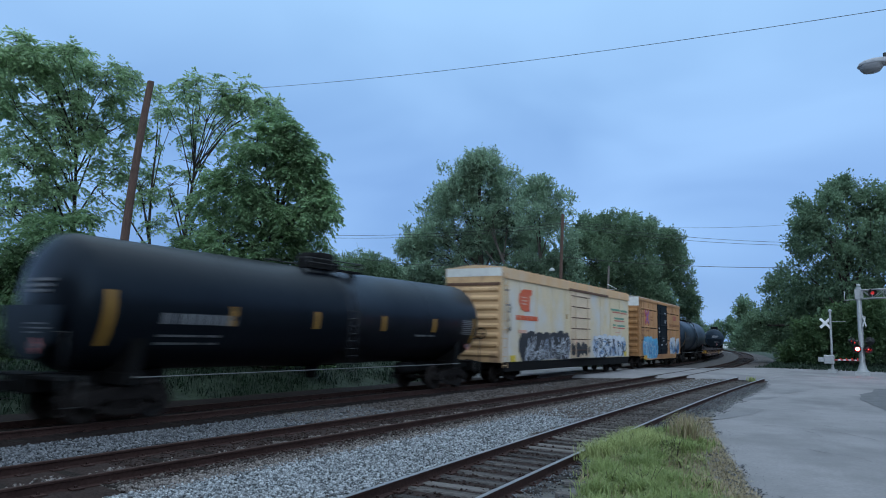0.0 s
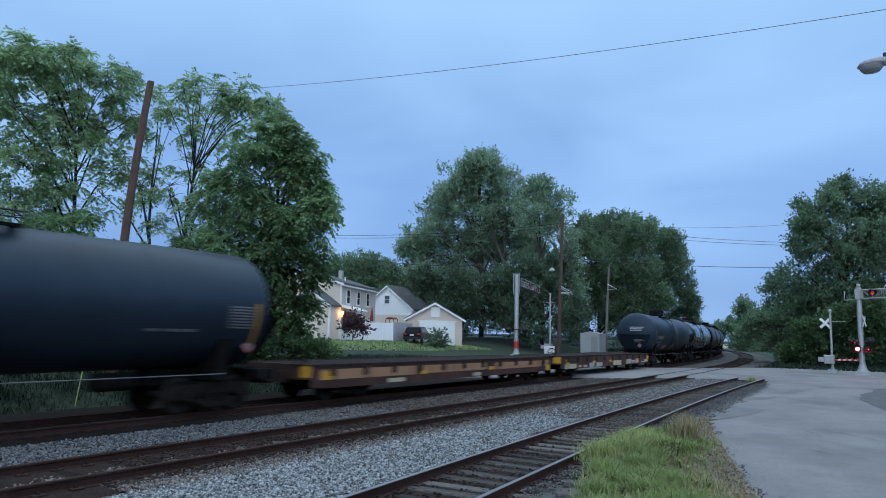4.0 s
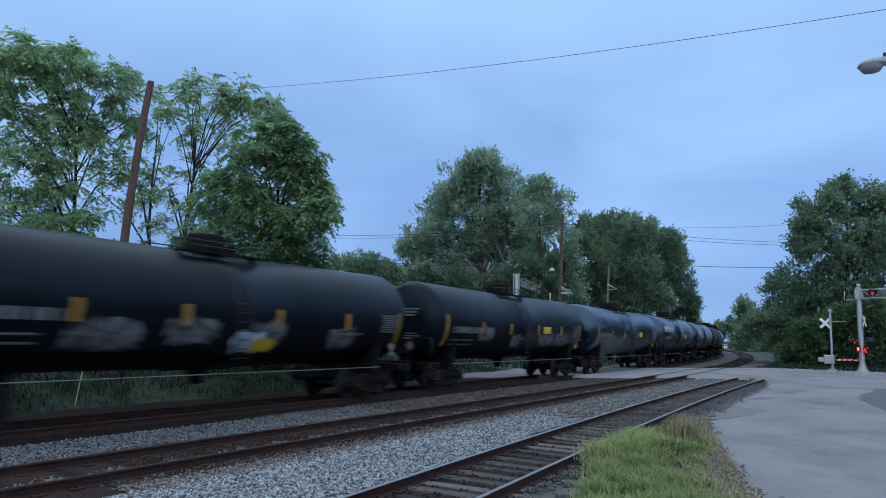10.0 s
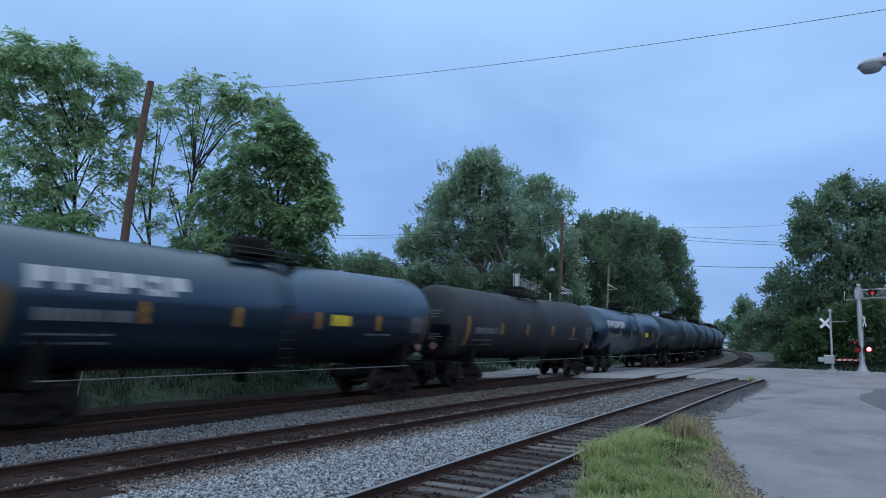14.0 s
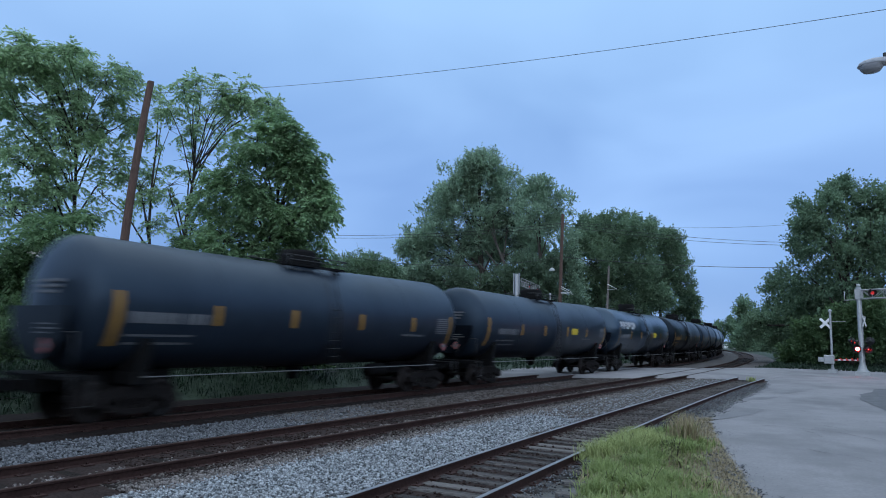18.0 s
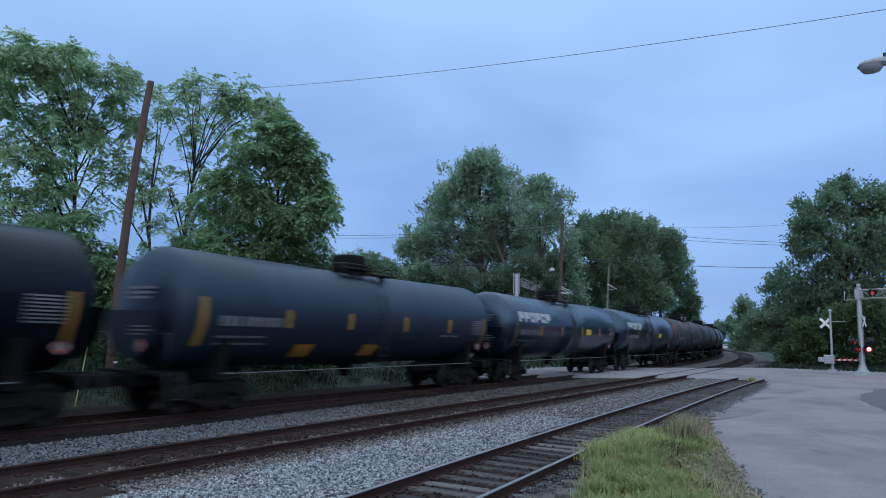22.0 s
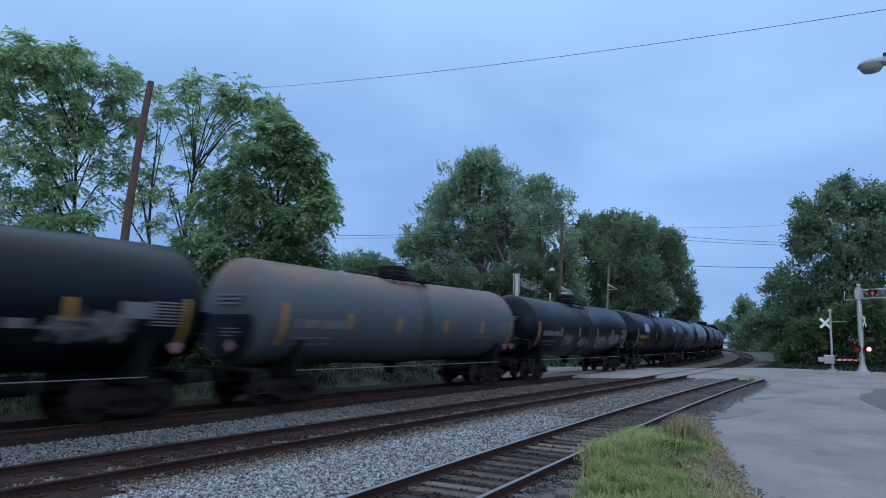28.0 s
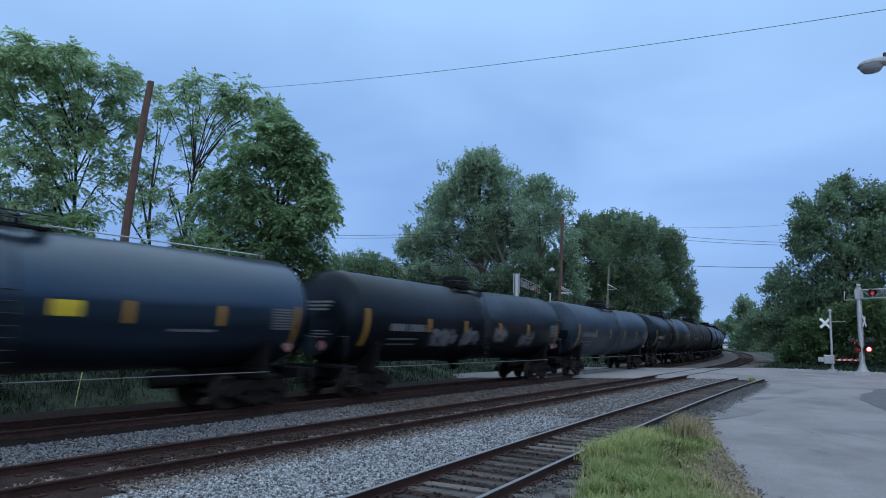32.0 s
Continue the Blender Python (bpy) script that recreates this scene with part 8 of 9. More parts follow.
def street_lamp():
    top = thing("street_lamp", "grey cobra-head street lamp, unlit", "street lamp", Matrix.Translation((0.06, 13.0, 6.86)) @ pose(0, 0, 0, 0, 0, 3))
    n, vs, fs = 14, [], []
    prof = ((0.0, 0.01, 0.0), (0.04, 0.10, 0.05), (0.16, 0.16, 0.09), (0.34, 0.18, 0.115), (0.52, 0.16, 0.12), (0.66, 0.10, 0.11), (0.78, 0.05, 0.08), (0.92, 0.035, 0.07))
    for x, w, h in [(q[0] * 0.66, q[1] * 0.9, q[2]) for q in prof]:
        for k in range(n):
            a = 2 * math.pi * k / n
            z = math.sin(a)
            vs.append((x, w * math.cos(a), 0.02 + (h * z if z > 0 else 0.03 * z)))
    m = len(prof)
    fs = [(k * n + i, k * n + (i + 1) % n, (k + 1) * n + (i + 1) % n, (k + 1) * n + i) for k in range(m - 1) for i in range(n)]
    part("housing", Mb().add(vs, fs, True), M["lamp_grey"], top)
    part("lens_bowl", Mb().lathe([(0.20, 0.01), (0.19, -0.07), (0.14, -0.14), (0.02, -0.17)], 18, Matrix.Translation((0.205, 0, 0)) @ Matrix.Diagonal((0.88, 0.8, 0.68, 1))), M["lens"], top, "dull clear lens bowl")
    part("photo_cell", Mb().tube((0.41, 0, 0.11), (0.41, 0, 0.20), 0.03, n=10), M["black_metal"], top)
    part("arm", Mb().pipe([(0.55, 0, 0.05), (1.7, 0.02, 0.1), (2.5, 0.06, -0.05), (3.12, 0.25, -0.4)], 0.03, 8), M["galv"], top)


M["lamp_grey"] = mat("lamp_grey", (0.26, 0.265, 0.28), (0.34, 0.345, 0.36), 9.0, 0.6, bump=0.03)
M["lens"] = mat("dull_lens", (0.24, 0.245, 0.26), (0.30, 0.305, 0.32), 14, 0.2, bump=0)
street_lamp()


def wire(a, b, sag, r=0.012):
    a, b = Vector(a), Vector(b)
    pts = [a.lerp(b, k / 20) - Vector((0, 0, sag * 4 * (k / 20) * (1 - k / 20))) for k in range(21)]
    s = Mb().pipe(pts, r, 5)
    return tagged(new("overhead_wire", s.mesh("overhead_wire", M["wire"])), "thin dark overhead wire between poles", "wire", "overhead wires")


wire((-21.95, 14.15, 10.75), (3.2, 13.4, 7.86), 0.38, 0.006)
wire((-24.4, 60, 13.2), (-52.3, 53.8, 12.9), 0.5, 0.02)
wire((-24.4, 60, 12.9), (-52.3, 53.8, 12.6), 0.5, 0.02)
wire((-24.5, 60, 9.9), (-47.9, 51.0, 10.6), 1.2, 0.022)
wire((-24.4, 60, 13.2), (-6.4, 79.7, 12.9), 0.35, 0.02)
wire((-24.4, 60, 12.9), (-6.4, 79.7, 12.6), 0.4, 0.02)
wire((-24.4, 60, 13.3), (-5.6, 79.9, 14.9), 0.5, 0.015)
wire((-24.5, 60, 9.9), (-6.1, 74.7, 9.7), 0.3, 0.025)

M["stake"] = mat("yellow_green_stake", (0.55, 0.60, 0.22), (0.62, 0.68, 0.3), 9.0, 0.5, bump=0)
stake = thing("marker_stake", "thin yellow-green fibreglass marker stake in the grass", "marker stake", Matrix.Translation((-19.6, 11.12, ground_z(-19.6, 11.12))))
part("rod", Mb().tube((0, 0, 0), (0.0, 0.22, 1.62 - ground_z(-19.6, 11.12)), 0.016, n=6), M["stake"], stake)

# ---------------------------------------------------------------- houses on the slope
M["peach_siding"] = mat("peach_siding", (0.62, 0.52, 0.44), (0.70, 0.60, 0.51), 4.0, 0.8, bump=0.1)
M["tan_siding"] = mat("tan_siding", (0.68, 0.58, 0.48), (0.74, 0.64, 0.54), 4.0, 0.8, bump=0.1)
M["grey_siding"] = mat("grey_shaded_siding", (0.50, 0.445, 0.40), (0.56, 0.50, 0.45), 4.0, 0.8, bump=0.1)
M["white_siding"] = mat("white_siding", (0.80, 0.80, 0.80), (0.86, 0.86, 0.85), 4.0, 0.7, bump=0.08)
M["shingle"] = mat("dark_shingles", (0.06, 0.065, 0.07), (0.12, 0.125, 0.13), 8.0, 0.9, bump=0.4)
M["vinyl"] = mat("white_vinyl_fence", (0.86, 0.86, 0.88), (0.90, 0.90, 0.92), 5.0, 0.5, bump=0.03)
M["lilac"] = mat("grey_vinyl_fence", (0.34, 0.34, 0.38), (0.42, 0.42, 0.46), 5.0, 0.6, bump=0.03)
M["brick_red"] = mat("red_cloth", (0.17, 0.03, 0.028), (0.22, 0.045, 0.04), 6.0, 0.8, bump=0.1)
M["car_paint"] = mat("black_car_paint", (0.004, 0.004, 0.005), (0.008, 0.008, 0.009), 3.0, 0.35, bump=0.0, spec=0.1)
M["car_glass"] = mat("car_glass", (0.006, 0.007, 0.008), (0.010, 0.011, 0.012), 3.0, 0.2, bump=0, spec=0.15)
M["rubber"] = mat("tyre_rubber", (0.015, 0.015, 0.015), (0.03, 0.03, 0.03), 12.0, 0.9, bump=0.2)
M["tail"] = mat("tail_light", (0.35, 0.02, 0.02), (0.45, 0.03, 0.03), 9.0, 0.2, bump=0)


def siding(parent, m, w, h, material, gable=0.0, name="clapboard"):
    """Clapboards on a wall that spans x 0..w, z 0..h (+ gable) and faces -y, each a piece."""
    step, z = 0.20, 0.0
    while z + step < h + gable:
        t = max(0.0, (z + step - h) / gable) if gable else 0.0
        a, b = w * 0.5 * t, w - w * 0.5 * t
        if b - a > 0.3:
            part(name, Mb().add([(a, -0.022, z), (b, -0.022, z), (b, -0.004, z + step), (a, -0.004, z + step), (a, 0, z), (b, 0, z)], [(0, 1, 2, 3), (0, 4, 5, 1)]), material, parent, m=m)
        z += step


def window(parent, m, w, h, frame_mat, glass=None):
    """A window that stands on the wall at m (facing -y): frame, sash, panes, sill."""
    win = part("window", Mb().box(-w / 2 - 0.075, w / 2 + 0.075, -0.07, 0.02, -0.075, 0).box(-w / 2 - 0.075, w / 2 + 0.075, -0.07, 0.02, h, h + 0.075).box(-w / 2 - 0.075, -w / 2, -0.07, 0.02, 0, h).box(w / 2, w / 2 + 0.075, -0.07, 0.02, 0, h).box(-w / 2, w / 2, -0.062, 0.01, h / 2 - 0.018, h / 2 + 0.018), frame_mat, parent, "window frame", m=m)
    part("sill", Mb().box(-w / 2 - 0.14, w / 2 + 0.14, -0.1, 0.0, -0.13, -0.075), frame_mat, win)
    for k in (0, 1):
        part("pane", Mb().box(-w / 2, w / 2, -0.052, -0.040, k * h / 2 + 0.03 * k, h / 2 - 0.03 * (1 - k) + k * h / 2), glass or M["glass"], win)


def house(label, at, turn, w, depth, h, peak, wall_m, side_m, front_gable=True):
    """A gabled house: gable wall along x at y = 0 facing -y, ridge along y."""
    z = ground_z(at[0], at[1]) - 0.1
    top = thing("house", label, "house", Matrix.Translation((at[0], at[1], z)) @ pose(0, 0, 0, 0, 0, turn))
    part("wall_front", Mb().prism([(0, -0.5), (w, -0.5), (w, h), (w / 2, peak), (0, h)], 0, 0.2), wall_m, top)
    part("wall_back", Mb().prism([(0, -0.5), (w, -0.5), (w, h), (w / 2, peak), (0, h)], depth - 0.2, depth), wall_m, top)
    for x in (0, w - 0.2):
        part("wall_side", Mb().box(x, x + 0.2, 0.2, depth - 0.2, -0.5, h), side_m, top)
    s = (peak - h) / (w / 2)
    for sg in (-1, 1):
        e = 0.35
        xs = (w / 2, (w + e) if sg > 0 else -e)
        z1 = h - e * s
        part("roof", Mb().prism([(xs[0], peak + 0.02), (xs[1], z1 + 0.02), (xs[1], z1 + 0.2), (xs[0], peak + 0.22)], -0.3, depth + 0.3), M["shingle"], top, "dark shingle roof slope")
        part("rake_board", Mb().prism([(xs[0], peak - 0.12), (xs[1], z1 - 0.12), (xs[1], z1 + 0.1), (xs[0], peak + 0.1)], -0.34, -0.30), M["white_siding"], top)
    return top


def on_side(w, y, z):
    """The wall that faces +x of a house of width w, at depth y."""
    return Matrix.Translation((w, y, z)) @ pose(0, 0, 0, 0, 0, 90)


# Side walls greyer than the front: their shade is put into the colour.
hA = house("two-storey tan house with white trim and dark roof", (-51.85, 49.83), 19, 7.0, 10.7, 5.9, 6.95, M["tan_siding"], M["grey_siding"])
siding(hA, pose(0, 0, 0), 7.0, 5.9, M["tan_siding"], 1.05)
siding(hA, on_side(7.0, 0, 0), 10.7, 5.7, M["grey_siding"])
for y in (1.9, 4.9, 7.9):
    window(hA, on_side(7.0, y, 3.95), 0.8, 1.35, M["white_siding"])
window(hA, on_side(7.0, 8.6, 1.0), 0.8, 1.3, M["white_siding"])
part("chimney", Mb().box(4.0, 4.42, 6.4, 6.9, 6.3, 7.85), M["galv"], hA)
part("vent_pipe", Mb().tube((5.6, 4.4, 5.9), (5.6, 4.4, 6.95), 0.06, n=8), M["white_siding"], hA)
part("wing_wall", Mb().prism([(0.9, -0.5), (6.9, -0.5), (6.9, 3.6), (3.9, 5.75), (0.9, 3.6)], -2.6, -0.05), M["tan_siding"], hA)
siding(hA, pose(0.9, -2.6, 0), 6.0, 3.6, M["tan_siding"], 2.15)
for sg in (-1, 1):
    e = 3.25 * sg
    part("wing_roof", Mb().prism([(3.9, 5.8), (3.9 + e, 5.8 - 3.25 * 0.717), (3.9 + e, 5.95 - 3.25 * 0.717), (3.9, 5.95)], -2.95, -0.05), M["shingle"], hA)
    part("wing_rake", Mb().prism([(3.9, 5.62), (3.9 + e, 5.62 - 3.25 * 0.717), (3.9 + e, 5.84 - 3.25 * 0.717), (3.9, 5.84)], -2.99, -2.95), M["white_siding"], hA)
part("wing_trim", Mb().box(0.9, 6.9, -2.66, -2.62, 3.35, 3.5), M["white_siding"], hA)
part("corner_board", Mb().box(6.82, 6.98, -2.68, -2.5, -0.4, 3.6), M["white_siding"], hA)
part("corner_board", Mb().box(6.90, 7.04, -0.06, 0.1, -0.4, 5.9), M["white_siding"], hA)
part("gutter", Mb().box(7.3, 7.42, -0.3, 10.9, 5.62, 5.74), M["white_siding"], hA)
part("sliding_door", Mb().box(7.04, 7.09, 0.5, 2.5, 0.9, 3.0), M["brick_red"], hA, "dark red patio door")
part("door_pane", Mb().box(7.09, 7.10, 0.7, 1.4, 1.0, 2.8), M["glass"], hA)
part("awning", Mb().prism([(7.0, 3.5), (8.6, 3.15), (8.6, 3.25), (7.0, 3.75)], 0.1, 3.8), M["white_siding"], hA, "white porch awning")
part("porch_light", Mb().lathe([(0.08, 0.0), (0.15, 0.1), (0.15, 0.4), (0.05, 0.5)], 10, None, True), M["porch_glow"], hA, "lit warm porch lantern", m=pose(7.22, -0.10, 2.55))
part("deck", Mb().box(7.1, 9.6, 0.0, 6.0, -0.2, 0.75), M["white_siding"], hA)
for k in range(9):
    part("baluster", Mb().box(9.5, 9.56, 0.2 + k * 0.65, 0.26 + k * 0.65, 0.75, 1.6), M["white_siding"], hA)
part("deck_rail", Mb().box(9.47, 9.59, 0.0, 6.0, 1.6, 1.67), M["white_siding"], hA)

hB = house("white gabled house with a grey roof", (-56.8, 69.9), 5, 7.6, 5.0, 4.1, 7.0, M["white_siding"], M["white_siding"])
siding(hB, pose(0, 0, 0), 7.6, 4.1, M["white_siding"], 2.9)
window(hB, pose(3.8, -0.03, 4.75), 0.72, 1.0, M["white_siding"])
part("band", Mb().box(0, 7.6, -0.06, -0.04, -0.2, 3.3), M["tan_siding"], hB, "tan lower wall")

gC = house("tan garage with a wide white door", (-41.65, 58.8), 33, 5.9, 6.5, 2.5, 4.15, M["peach_siding"], M["peach_siding"])
siding(gC, pose(0, 0, 0), 5.9, 2.5, M["peach_siding"], 1.65)
gdoor = part("garage_door", Mb().box(1.32, 5.12, -0.10, -0.04, -0.3, 2.2), M["white_siding"], gC, "white garage door")
for k in range(4):
    part("door_panel", Mb().chamfer_box(1.40, 5.04, -0.12, -0.10, -0.25 + k * 0.61, 0.32 + k * 0.61, 0.008), M["white_siding"], gdoor)
part("door_trim", Mb().box(1.18, 5.26, -0.13, -0.10, 2.2, 2.34), M["white_siding"], gC)
part("gable_vent", Mb().box(2.5, 3.45, -0.09, -0.04, 2.7, 3.75), M["white_siding"], gC, "white gable panel")


def fence_run(a, b, h, material, label, posts):
    a, b = Vector((*a, 0)), Vector((*b, 0))
    z = min(ground_z(a.x, a.y), ground_z(b.x, b.y)) - 0.05
    d = (b - a)
    top = thing("fence", label, "fence", Matrix.Translation((a.x, a.y, z)) @ pose(0, 0, 0, 0, 0, math.degrees(math.atan2(d.y, d.x))))
    L = d.length
    n = max(1, round(L / 0.3))
    for k in range(n):
        part("board", Mb().box(L * k / n + 0.008, L * (k + 1) / n - 0.008, -0.02, 0.02, 0.1, h), material, top)
    for z0 in (0.2, h - 0.05):
        part("rail", Mb().box(0, L, -0.04, 0.04, z0, z0 + 0.12), material, top)
    for k in range(posts + 1):
        part("post", Mb().chamfer_box(L * k / posts - 0.07, L * k / posts + 0.07, -0.07, 0.07, 0, h + 0.15, 0.015), material, top)


fence_run((-42.5, 49.18), (-41.5, 51.35), 1.05, M["vinyl"], "low white vinyl fence at the edge of the garden", 1)
fence_run((-41.45, 51.4), (-39.9, 53.85), 1.83, M["vinyl"], "tall white vinyl fence at the edge of the garden", 2)
fence_run((-39.8, 54.0), (-40.9, 58.6), 1.9, M["lilac"], "tall grey vinyl fence beside the drive", 3)

umbrella = thing("garden_umbrella", "closed red garden umbrella behind the fence", "umbrella", Matrix.Translation((-44.65, 56.5, ground_z(-44.65, 56.5) - 0.02)))
part("pole", Mb().tube((0, 0, 0), (0, 0, 3.55), 0.03, n=8), M["white"], umbrella)
part("canopy", Mb().lathe([(0.02, 3.65), (0.10, 3.1), (0.19, 2.3), (0.16, 2.1), (0.05, 2.1)], 10), M["brick_red"], umbrella)
play = thing("garden_swing", "red garden swing seat behind the fence", "swing seat", Matrix.Translation((-42.97, 57.8, ground_z(-42.97, 57.8) - 0.02)))
part("canopy", Mb().prism([(-0.55, 2.3), (0.55, 2.3), (0.3, 2.5), (-0.3, 2.5)], -0.4, 0.4), M["brick_red"], play)
for x in (-0.5, 0.5):
    for y in (-0.35, 0.35):
        part("leg", Mb().tube((x * 1.3, y, 0), (x, y, 2.35), 0.04, n=6), M["brick_red"], play)
part("seat", Mb().chamfer_box(-0.45, 0.45, -0.3, 0.3, 1.5, 1.9, 0.05), M["brick_red"], play)


def parked_suv(x, y, turn):
    top = thing("suv", "parked black SUV with dark windows on the drive", "car", Matrix.Translation((x, y, ground_z(x, y) - 0.01)) @ pose(0, 0, 0, 0, 0, turn))
    ring = [(-2.25, 0.45), (-2.3, 0.8), (-2.2, 1.05), (1.0, 1.08), (2.05, 0.98), (2.25, 0.75), (2.2, 0.42)]
    body = Mb()
    vs = [(sx * (0.92 if z < 1.0 else 0.88), y_, z) for sx in (-1, 1) for y_, z in ring]
    n = len(ring)
    body.add(vs, [tuple(range(n)), tuple(range(2 * n - 1, n - 1, -1))] + [(i, n + i, n + (i + 1) % n, (i + 1) % n) for i in range(n)])
    b = part("body", body, M["car_paint"], top)
    bev = b.modifiers.new("round", "BEVEL"); bev.width, bev.segments = 0.09, 3
    roof = [(-2.12, 1.04), (-1.85, 1.58), (-1.5, 1.68), (0.1, 1.66), (0.95, 1.07)]
    vs = [(sx * (0.86 if z < 1.2 else 0.70), y_, z) for sx in (-1, 1) for y_, z in roof]
    n = len(roof)
    c = part("cabin", Mb().add(vs, [tuple(range(n)), tuple(range(2 * n - 1, n - 1, -1))] + [(i, n + i, n + (i + 1) % n, (i + 1) % n) for i in range(n)]), M["car_paint"], top)
    bev = c.modifiers.new("round", "BEVEL"); bev.width, bev.segments = 0.06, 2
    part("rear_window", Mb().add([(-0.68, -2.11, 1.12), (0.68, -2.11, 1.12), (0.6, -1.92, 1.52), (-0.6, -1.92, 1.52)], [(0, 1, 2, 3)]), M["car_glass"], top)
    for sx in (-1, 1):
        part("side_window", Mb().add([(sx * 0.868, -1.75, 1.12), (sx * 0.868, 0.6, 1.12), (sx * 0.745, 0.05, 1.55), (sx * 0.745, -1.6, 1.55)], [(0, 1, 2, 3)]), M["glass"], top)
        part("tail_light", Mb().chamfer_box(sx * 0.72 - 0.16, sx * 0.72 + 0.16, -2.34, -2.2, 0.86, 1.02, 0.02), M["tail"], top, "red tail light")
        for y_ in (-1.35, 1.4):
            wh = part("wheel", Mb().lathe([(0.20, -0.1), (0.34, -0.11), (0.36, -0.06), (0.36, 0.06), (0.34, 0.11), (0.20, 0.1)], 20, pose(0, 0, 0, 0, 90, 0), True), M["rubber"], top, m=pose(sx * 0.82, y_, 0.36))
            part("rim", Mb().lathe([(0.21, -0.105), (0.21, 0.105)], 16, pose(0, 0, 0, 0, 90, 0), True), M["alu"], wh)
    part("number_plate", Mb().box(-0.2, 0.2, -2.335, -2.31, 0.78, 0.9), M["white"], top, "pale blank number plate")
    part("bumper", Mb().chamfer_box(-0.9, 0.9, -2.36, -2.18, 0.42, 0.68, 0.04), M["rubber"], top)


parked_suv(-38.85, 56.9, 18)

# a pale house that shows between the leaves of the near trees
hD = house("pale grey house behind the trackside trees", (-56.5, 25.2), 35, 6.2, 8.0, 5.2, 7.2, M["grey_siding"], M["grey_siding"])
for x in (1.4, 4.4):
    window(hD, pose(x, 0, 3.0), 0.9, 1.4, M["grey_siding"])
siding(hD, pose(0, 0, 0), 6.2, 5.2, M["grey_siding"], 2.0)
part("porch_steps", Mb().box(3.2, 5.6, -2.4, -0.05, -0.3, 0.3).box(3.2, 5.6, -1.8, -0.05, 0.3, 0.6).box(3.2, 5.6, -1.2, -0.05, 0.6, 0.9), M["galv"], hD)

# small ornamental tree with purple leaves
tree("small purple-leaved ornamental tree in front of the house", (-40.4, 48.4), "leaf_d", "leaf", 0.08,
     [(-40.6, 48.2, 3.0, 0.42, 0.40, 0.36), (-40.1, 48.7, 2.9, 0.42, 0.40, 0.36), (-40.3, 48.5, 3.6, 0.4, 0.4, 0.35), (-40.8, 48.0, 2.6, 0.3, 0.3, 0.25), (-39.7, 48.9, 2.6, 0.3, 0.3, 0.25)])
tree("low leafy bush in front of the garage", (-35.9, 55.6), "leaf_shaded", "leaf", 0.08,
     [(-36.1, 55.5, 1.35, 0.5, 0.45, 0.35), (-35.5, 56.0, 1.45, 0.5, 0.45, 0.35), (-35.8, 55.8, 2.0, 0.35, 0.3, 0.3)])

# far along the tracks: a lit shed and white trackside boxes
shed = thing("far_building", "small distant building with two lights beside the far track", "building", Matrix.Translation((-32.5, 227.0, 0.0)))
part("body", Mb().box(-3.2, 3.2, 0, 5, -0.3, 2.6), M["white_siding"], shed)
part("roof", Mb().prism([(-3.6, 2.6), (3.6, 2.6), (0, 3.9)], -0.4, 5.4), M["galv"], shed)
for x, z in ((0.3, 3.1), (-3.4, 1.4)):
    part("lamp", Mb().lathe([(0.02, -0.2), (0.2, 0), (0.02, 0.2)], 10), M["far_glow"], shed, "lit lamp", m=pose(x, -0.5, z))
for x, y, w, h in ((-43.0, 255, 1.7, 1.3), (-39.6, 250, 0.9, 1.2)):
    b = thing("trackside_cabinet", "white trackside cabinet beside the far track", "cabinet", Matrix.Translation((x, y, 0)))
    part("body", Mb().chamfer_box(-w / 2, w / 2, 0, 1.5, -0.3, h, 0.05), M["white"], b)
    part("roof", Mb().box(-w / 2 - 0.2, w / 2 + 0.2, -0.2, 1.7, h, h + 0.15), M["white"], b)

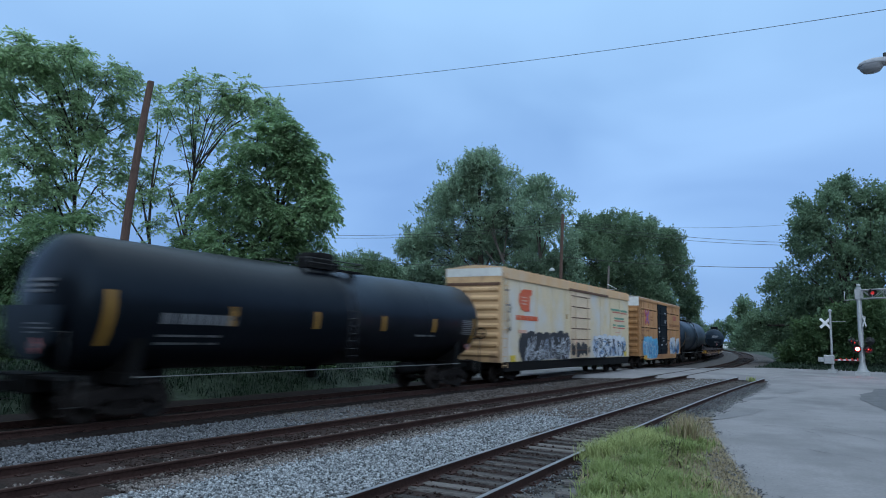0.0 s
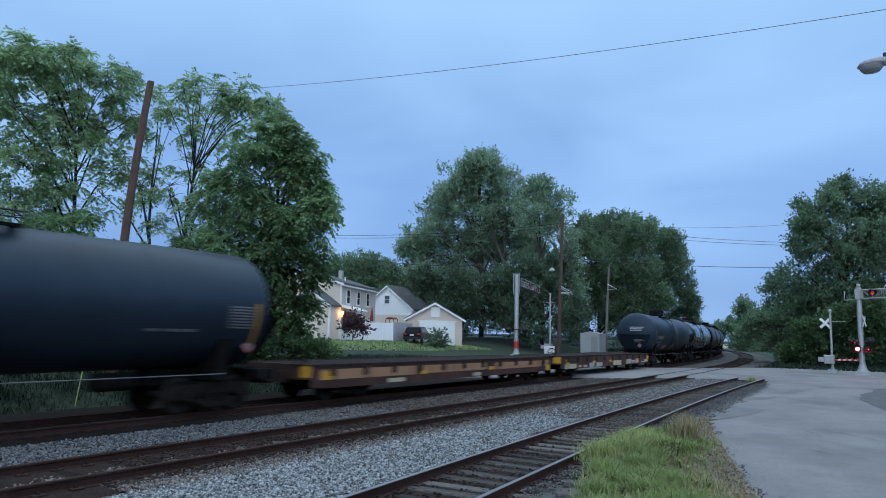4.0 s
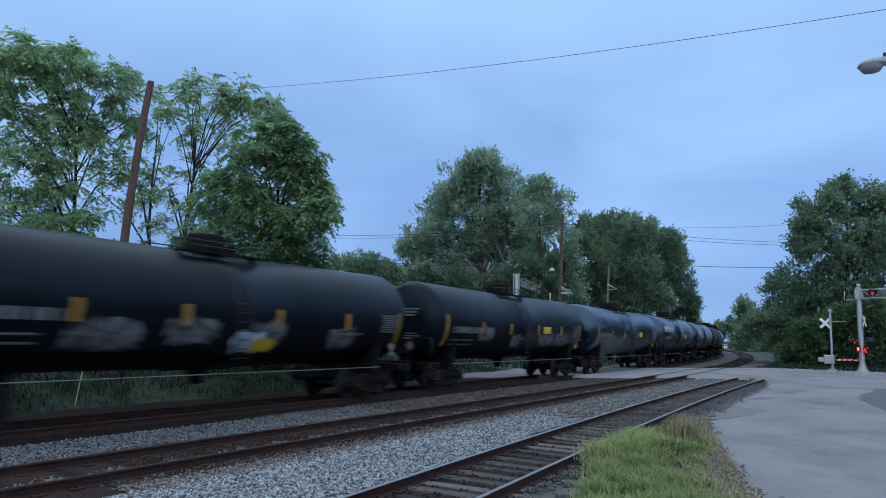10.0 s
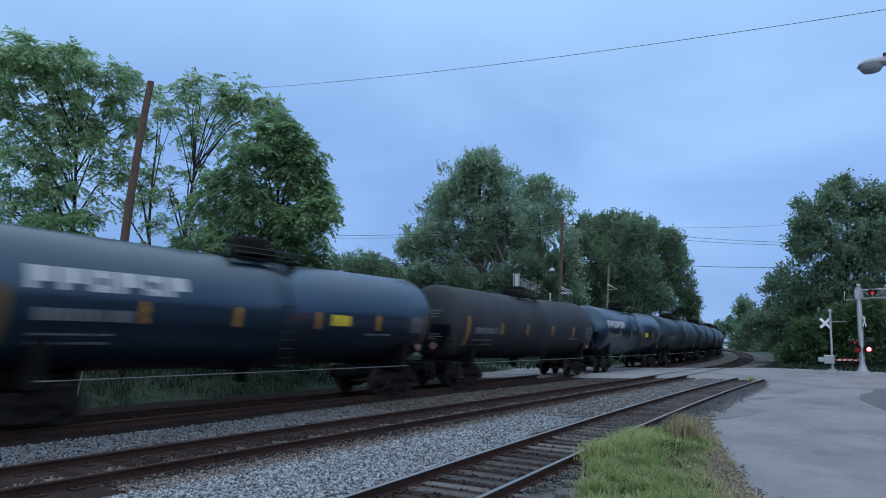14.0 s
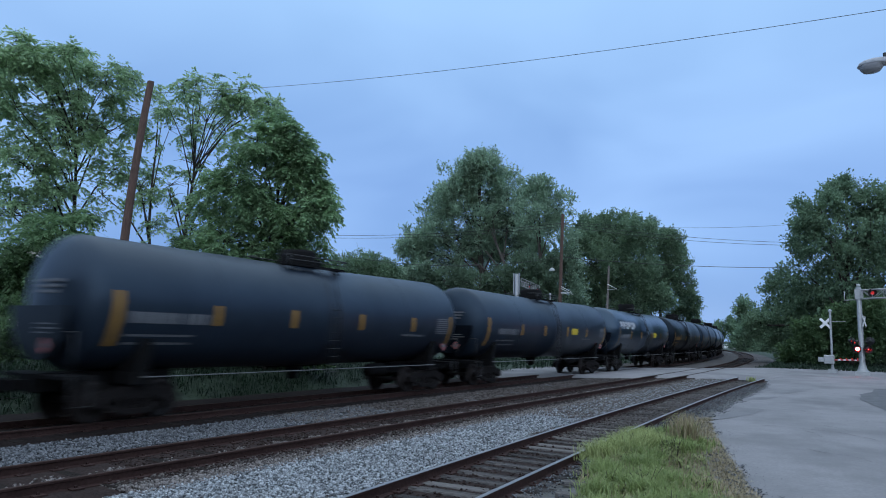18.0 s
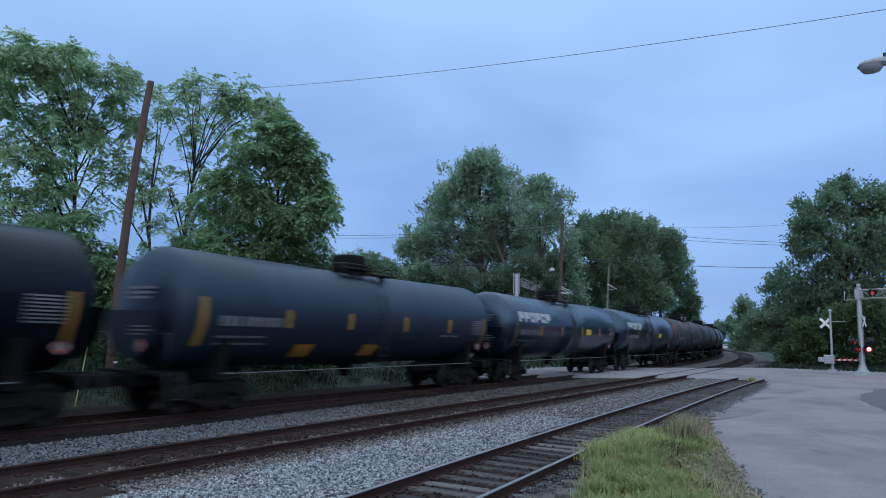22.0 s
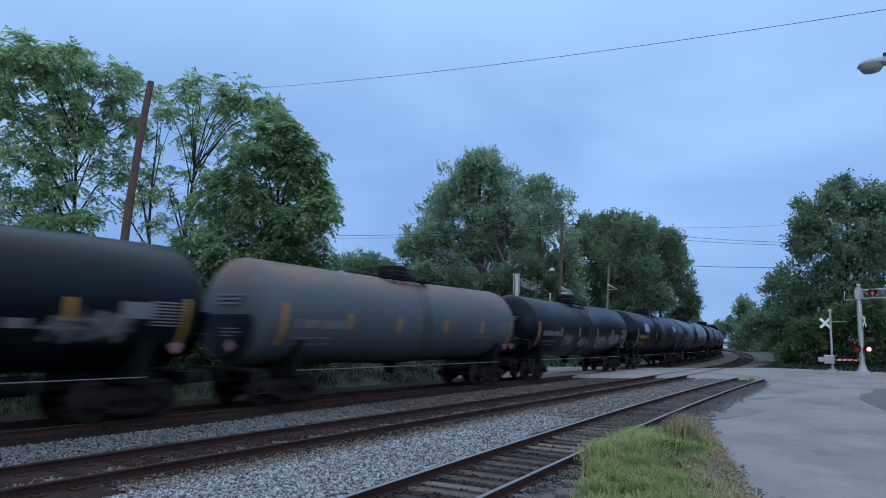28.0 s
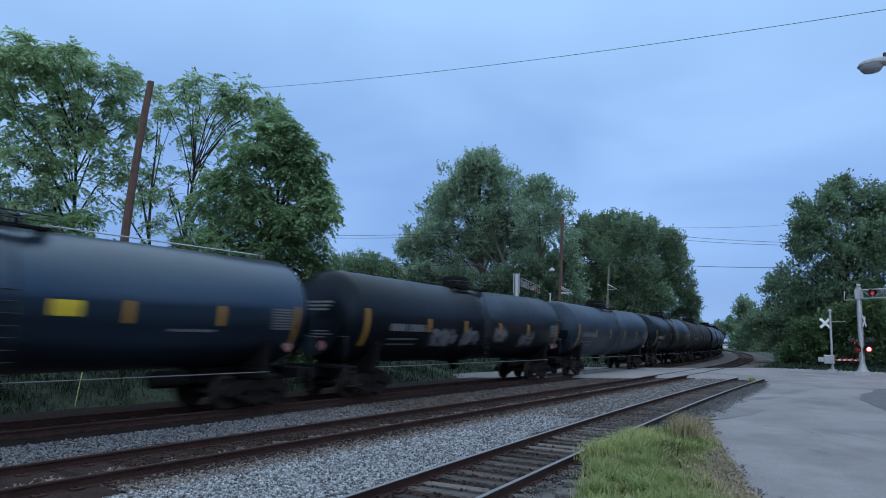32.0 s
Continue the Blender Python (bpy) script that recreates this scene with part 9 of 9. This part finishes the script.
# an unseen dark belt, added behind the camera to darken the tank reflections
M["backdrop"] = mat("belt_dark", (0.012, 0.020, 0.014), (0.03, 0.045, 0.03), 1.0, 0.95, bump=0.5)
belt = Mb()
rb = random.Random(12)
for k in range(60):
    y = -90 + k * 3.4
    belt.tube((24 + rb.uniform(-2, 2), y, -0.2), (24 + rb.uniform(-2, 2), y, 7.5 + rb.uniform(0, 3)), 3.0, 1.6, 7)
tagged(new("reflection_belt", belt.mesh("reflection_belt", M["backdrop"])), "unseen dark belt added behind the camera to darken reflections", "trees", kind="structure")


# ---------------------------------------------------------------- motion of the train and the crossing lights
SPEED = 17.4


def car_pose(u0, u1, ty, t):
    s = (u0 + u1) / 2 - SPEED * t
    a, b = along(X_TRAIN, s - ty)[0], along(X_TRAIN, s + ty)[0]
    d = b - a
    return Matrix.Translation((a + b) / 2) @ pose(0, 0, 0, 0, 0, math.degrees(math.atan2(-d.x, d.y)))


def motions():
    where = {}
    for car, u0, u1, ty in CARS:
        n = 40
        walk(car, [(32.0 * k / n, car_pose(u0, u1, ty, 32.0 * k / n)) for k in range(n + 1)])
        where[car] = (u0 + u1) / 2
    for car, wheels, dy in ROLLERS:
        mid = where[car]
        t0, t1 = max(0.0, (mid - 62) / SPEED), min(32.0, (mid + 6) / SPEED)
        spin = lambda t: pose(0, dy, WHEEL_R, math.degrees((SPEED * t / WHEEL_R) % (2 * math.pi)))
        rows = [(0.0, spin(t0))] if t0 > 0 else []
        if t1 > t0:
            k0, k1 = round(t0 * FPS), round(t1 * FPS)
            rows += [(k / FPS, spin(k / FPS)) for k in range(k0, k1 + 1)]
            if t1 < 32.0:
                rows.append((32.0, spin(k1 / FPS)))
        else:
            rows = [(0.0, spin(0)), (32.0, spin(0))]
        walk(wheels, rows)
    for disc, m, lit in FLASHERS:
        rows = [(0.0, m @ pose(0, 0, 0, 0, 0, 0 if lit else 180))]
        t = 0.48 - 1.5 / FPS
        while t < 31.8:
            a0 = 0 if lit else 180
            rows += [(t + k / FPS, m @ pose(0, 0, 0, 0, 0, a0 + 60 * k)) for k in range(4)]
            lit = not lit
            t += 0.596
        rows.append((32.0, m @ pose(0, 0, 0, 0, 0, 0 if lit else 180)))
        walk(disc, rows)


motions()
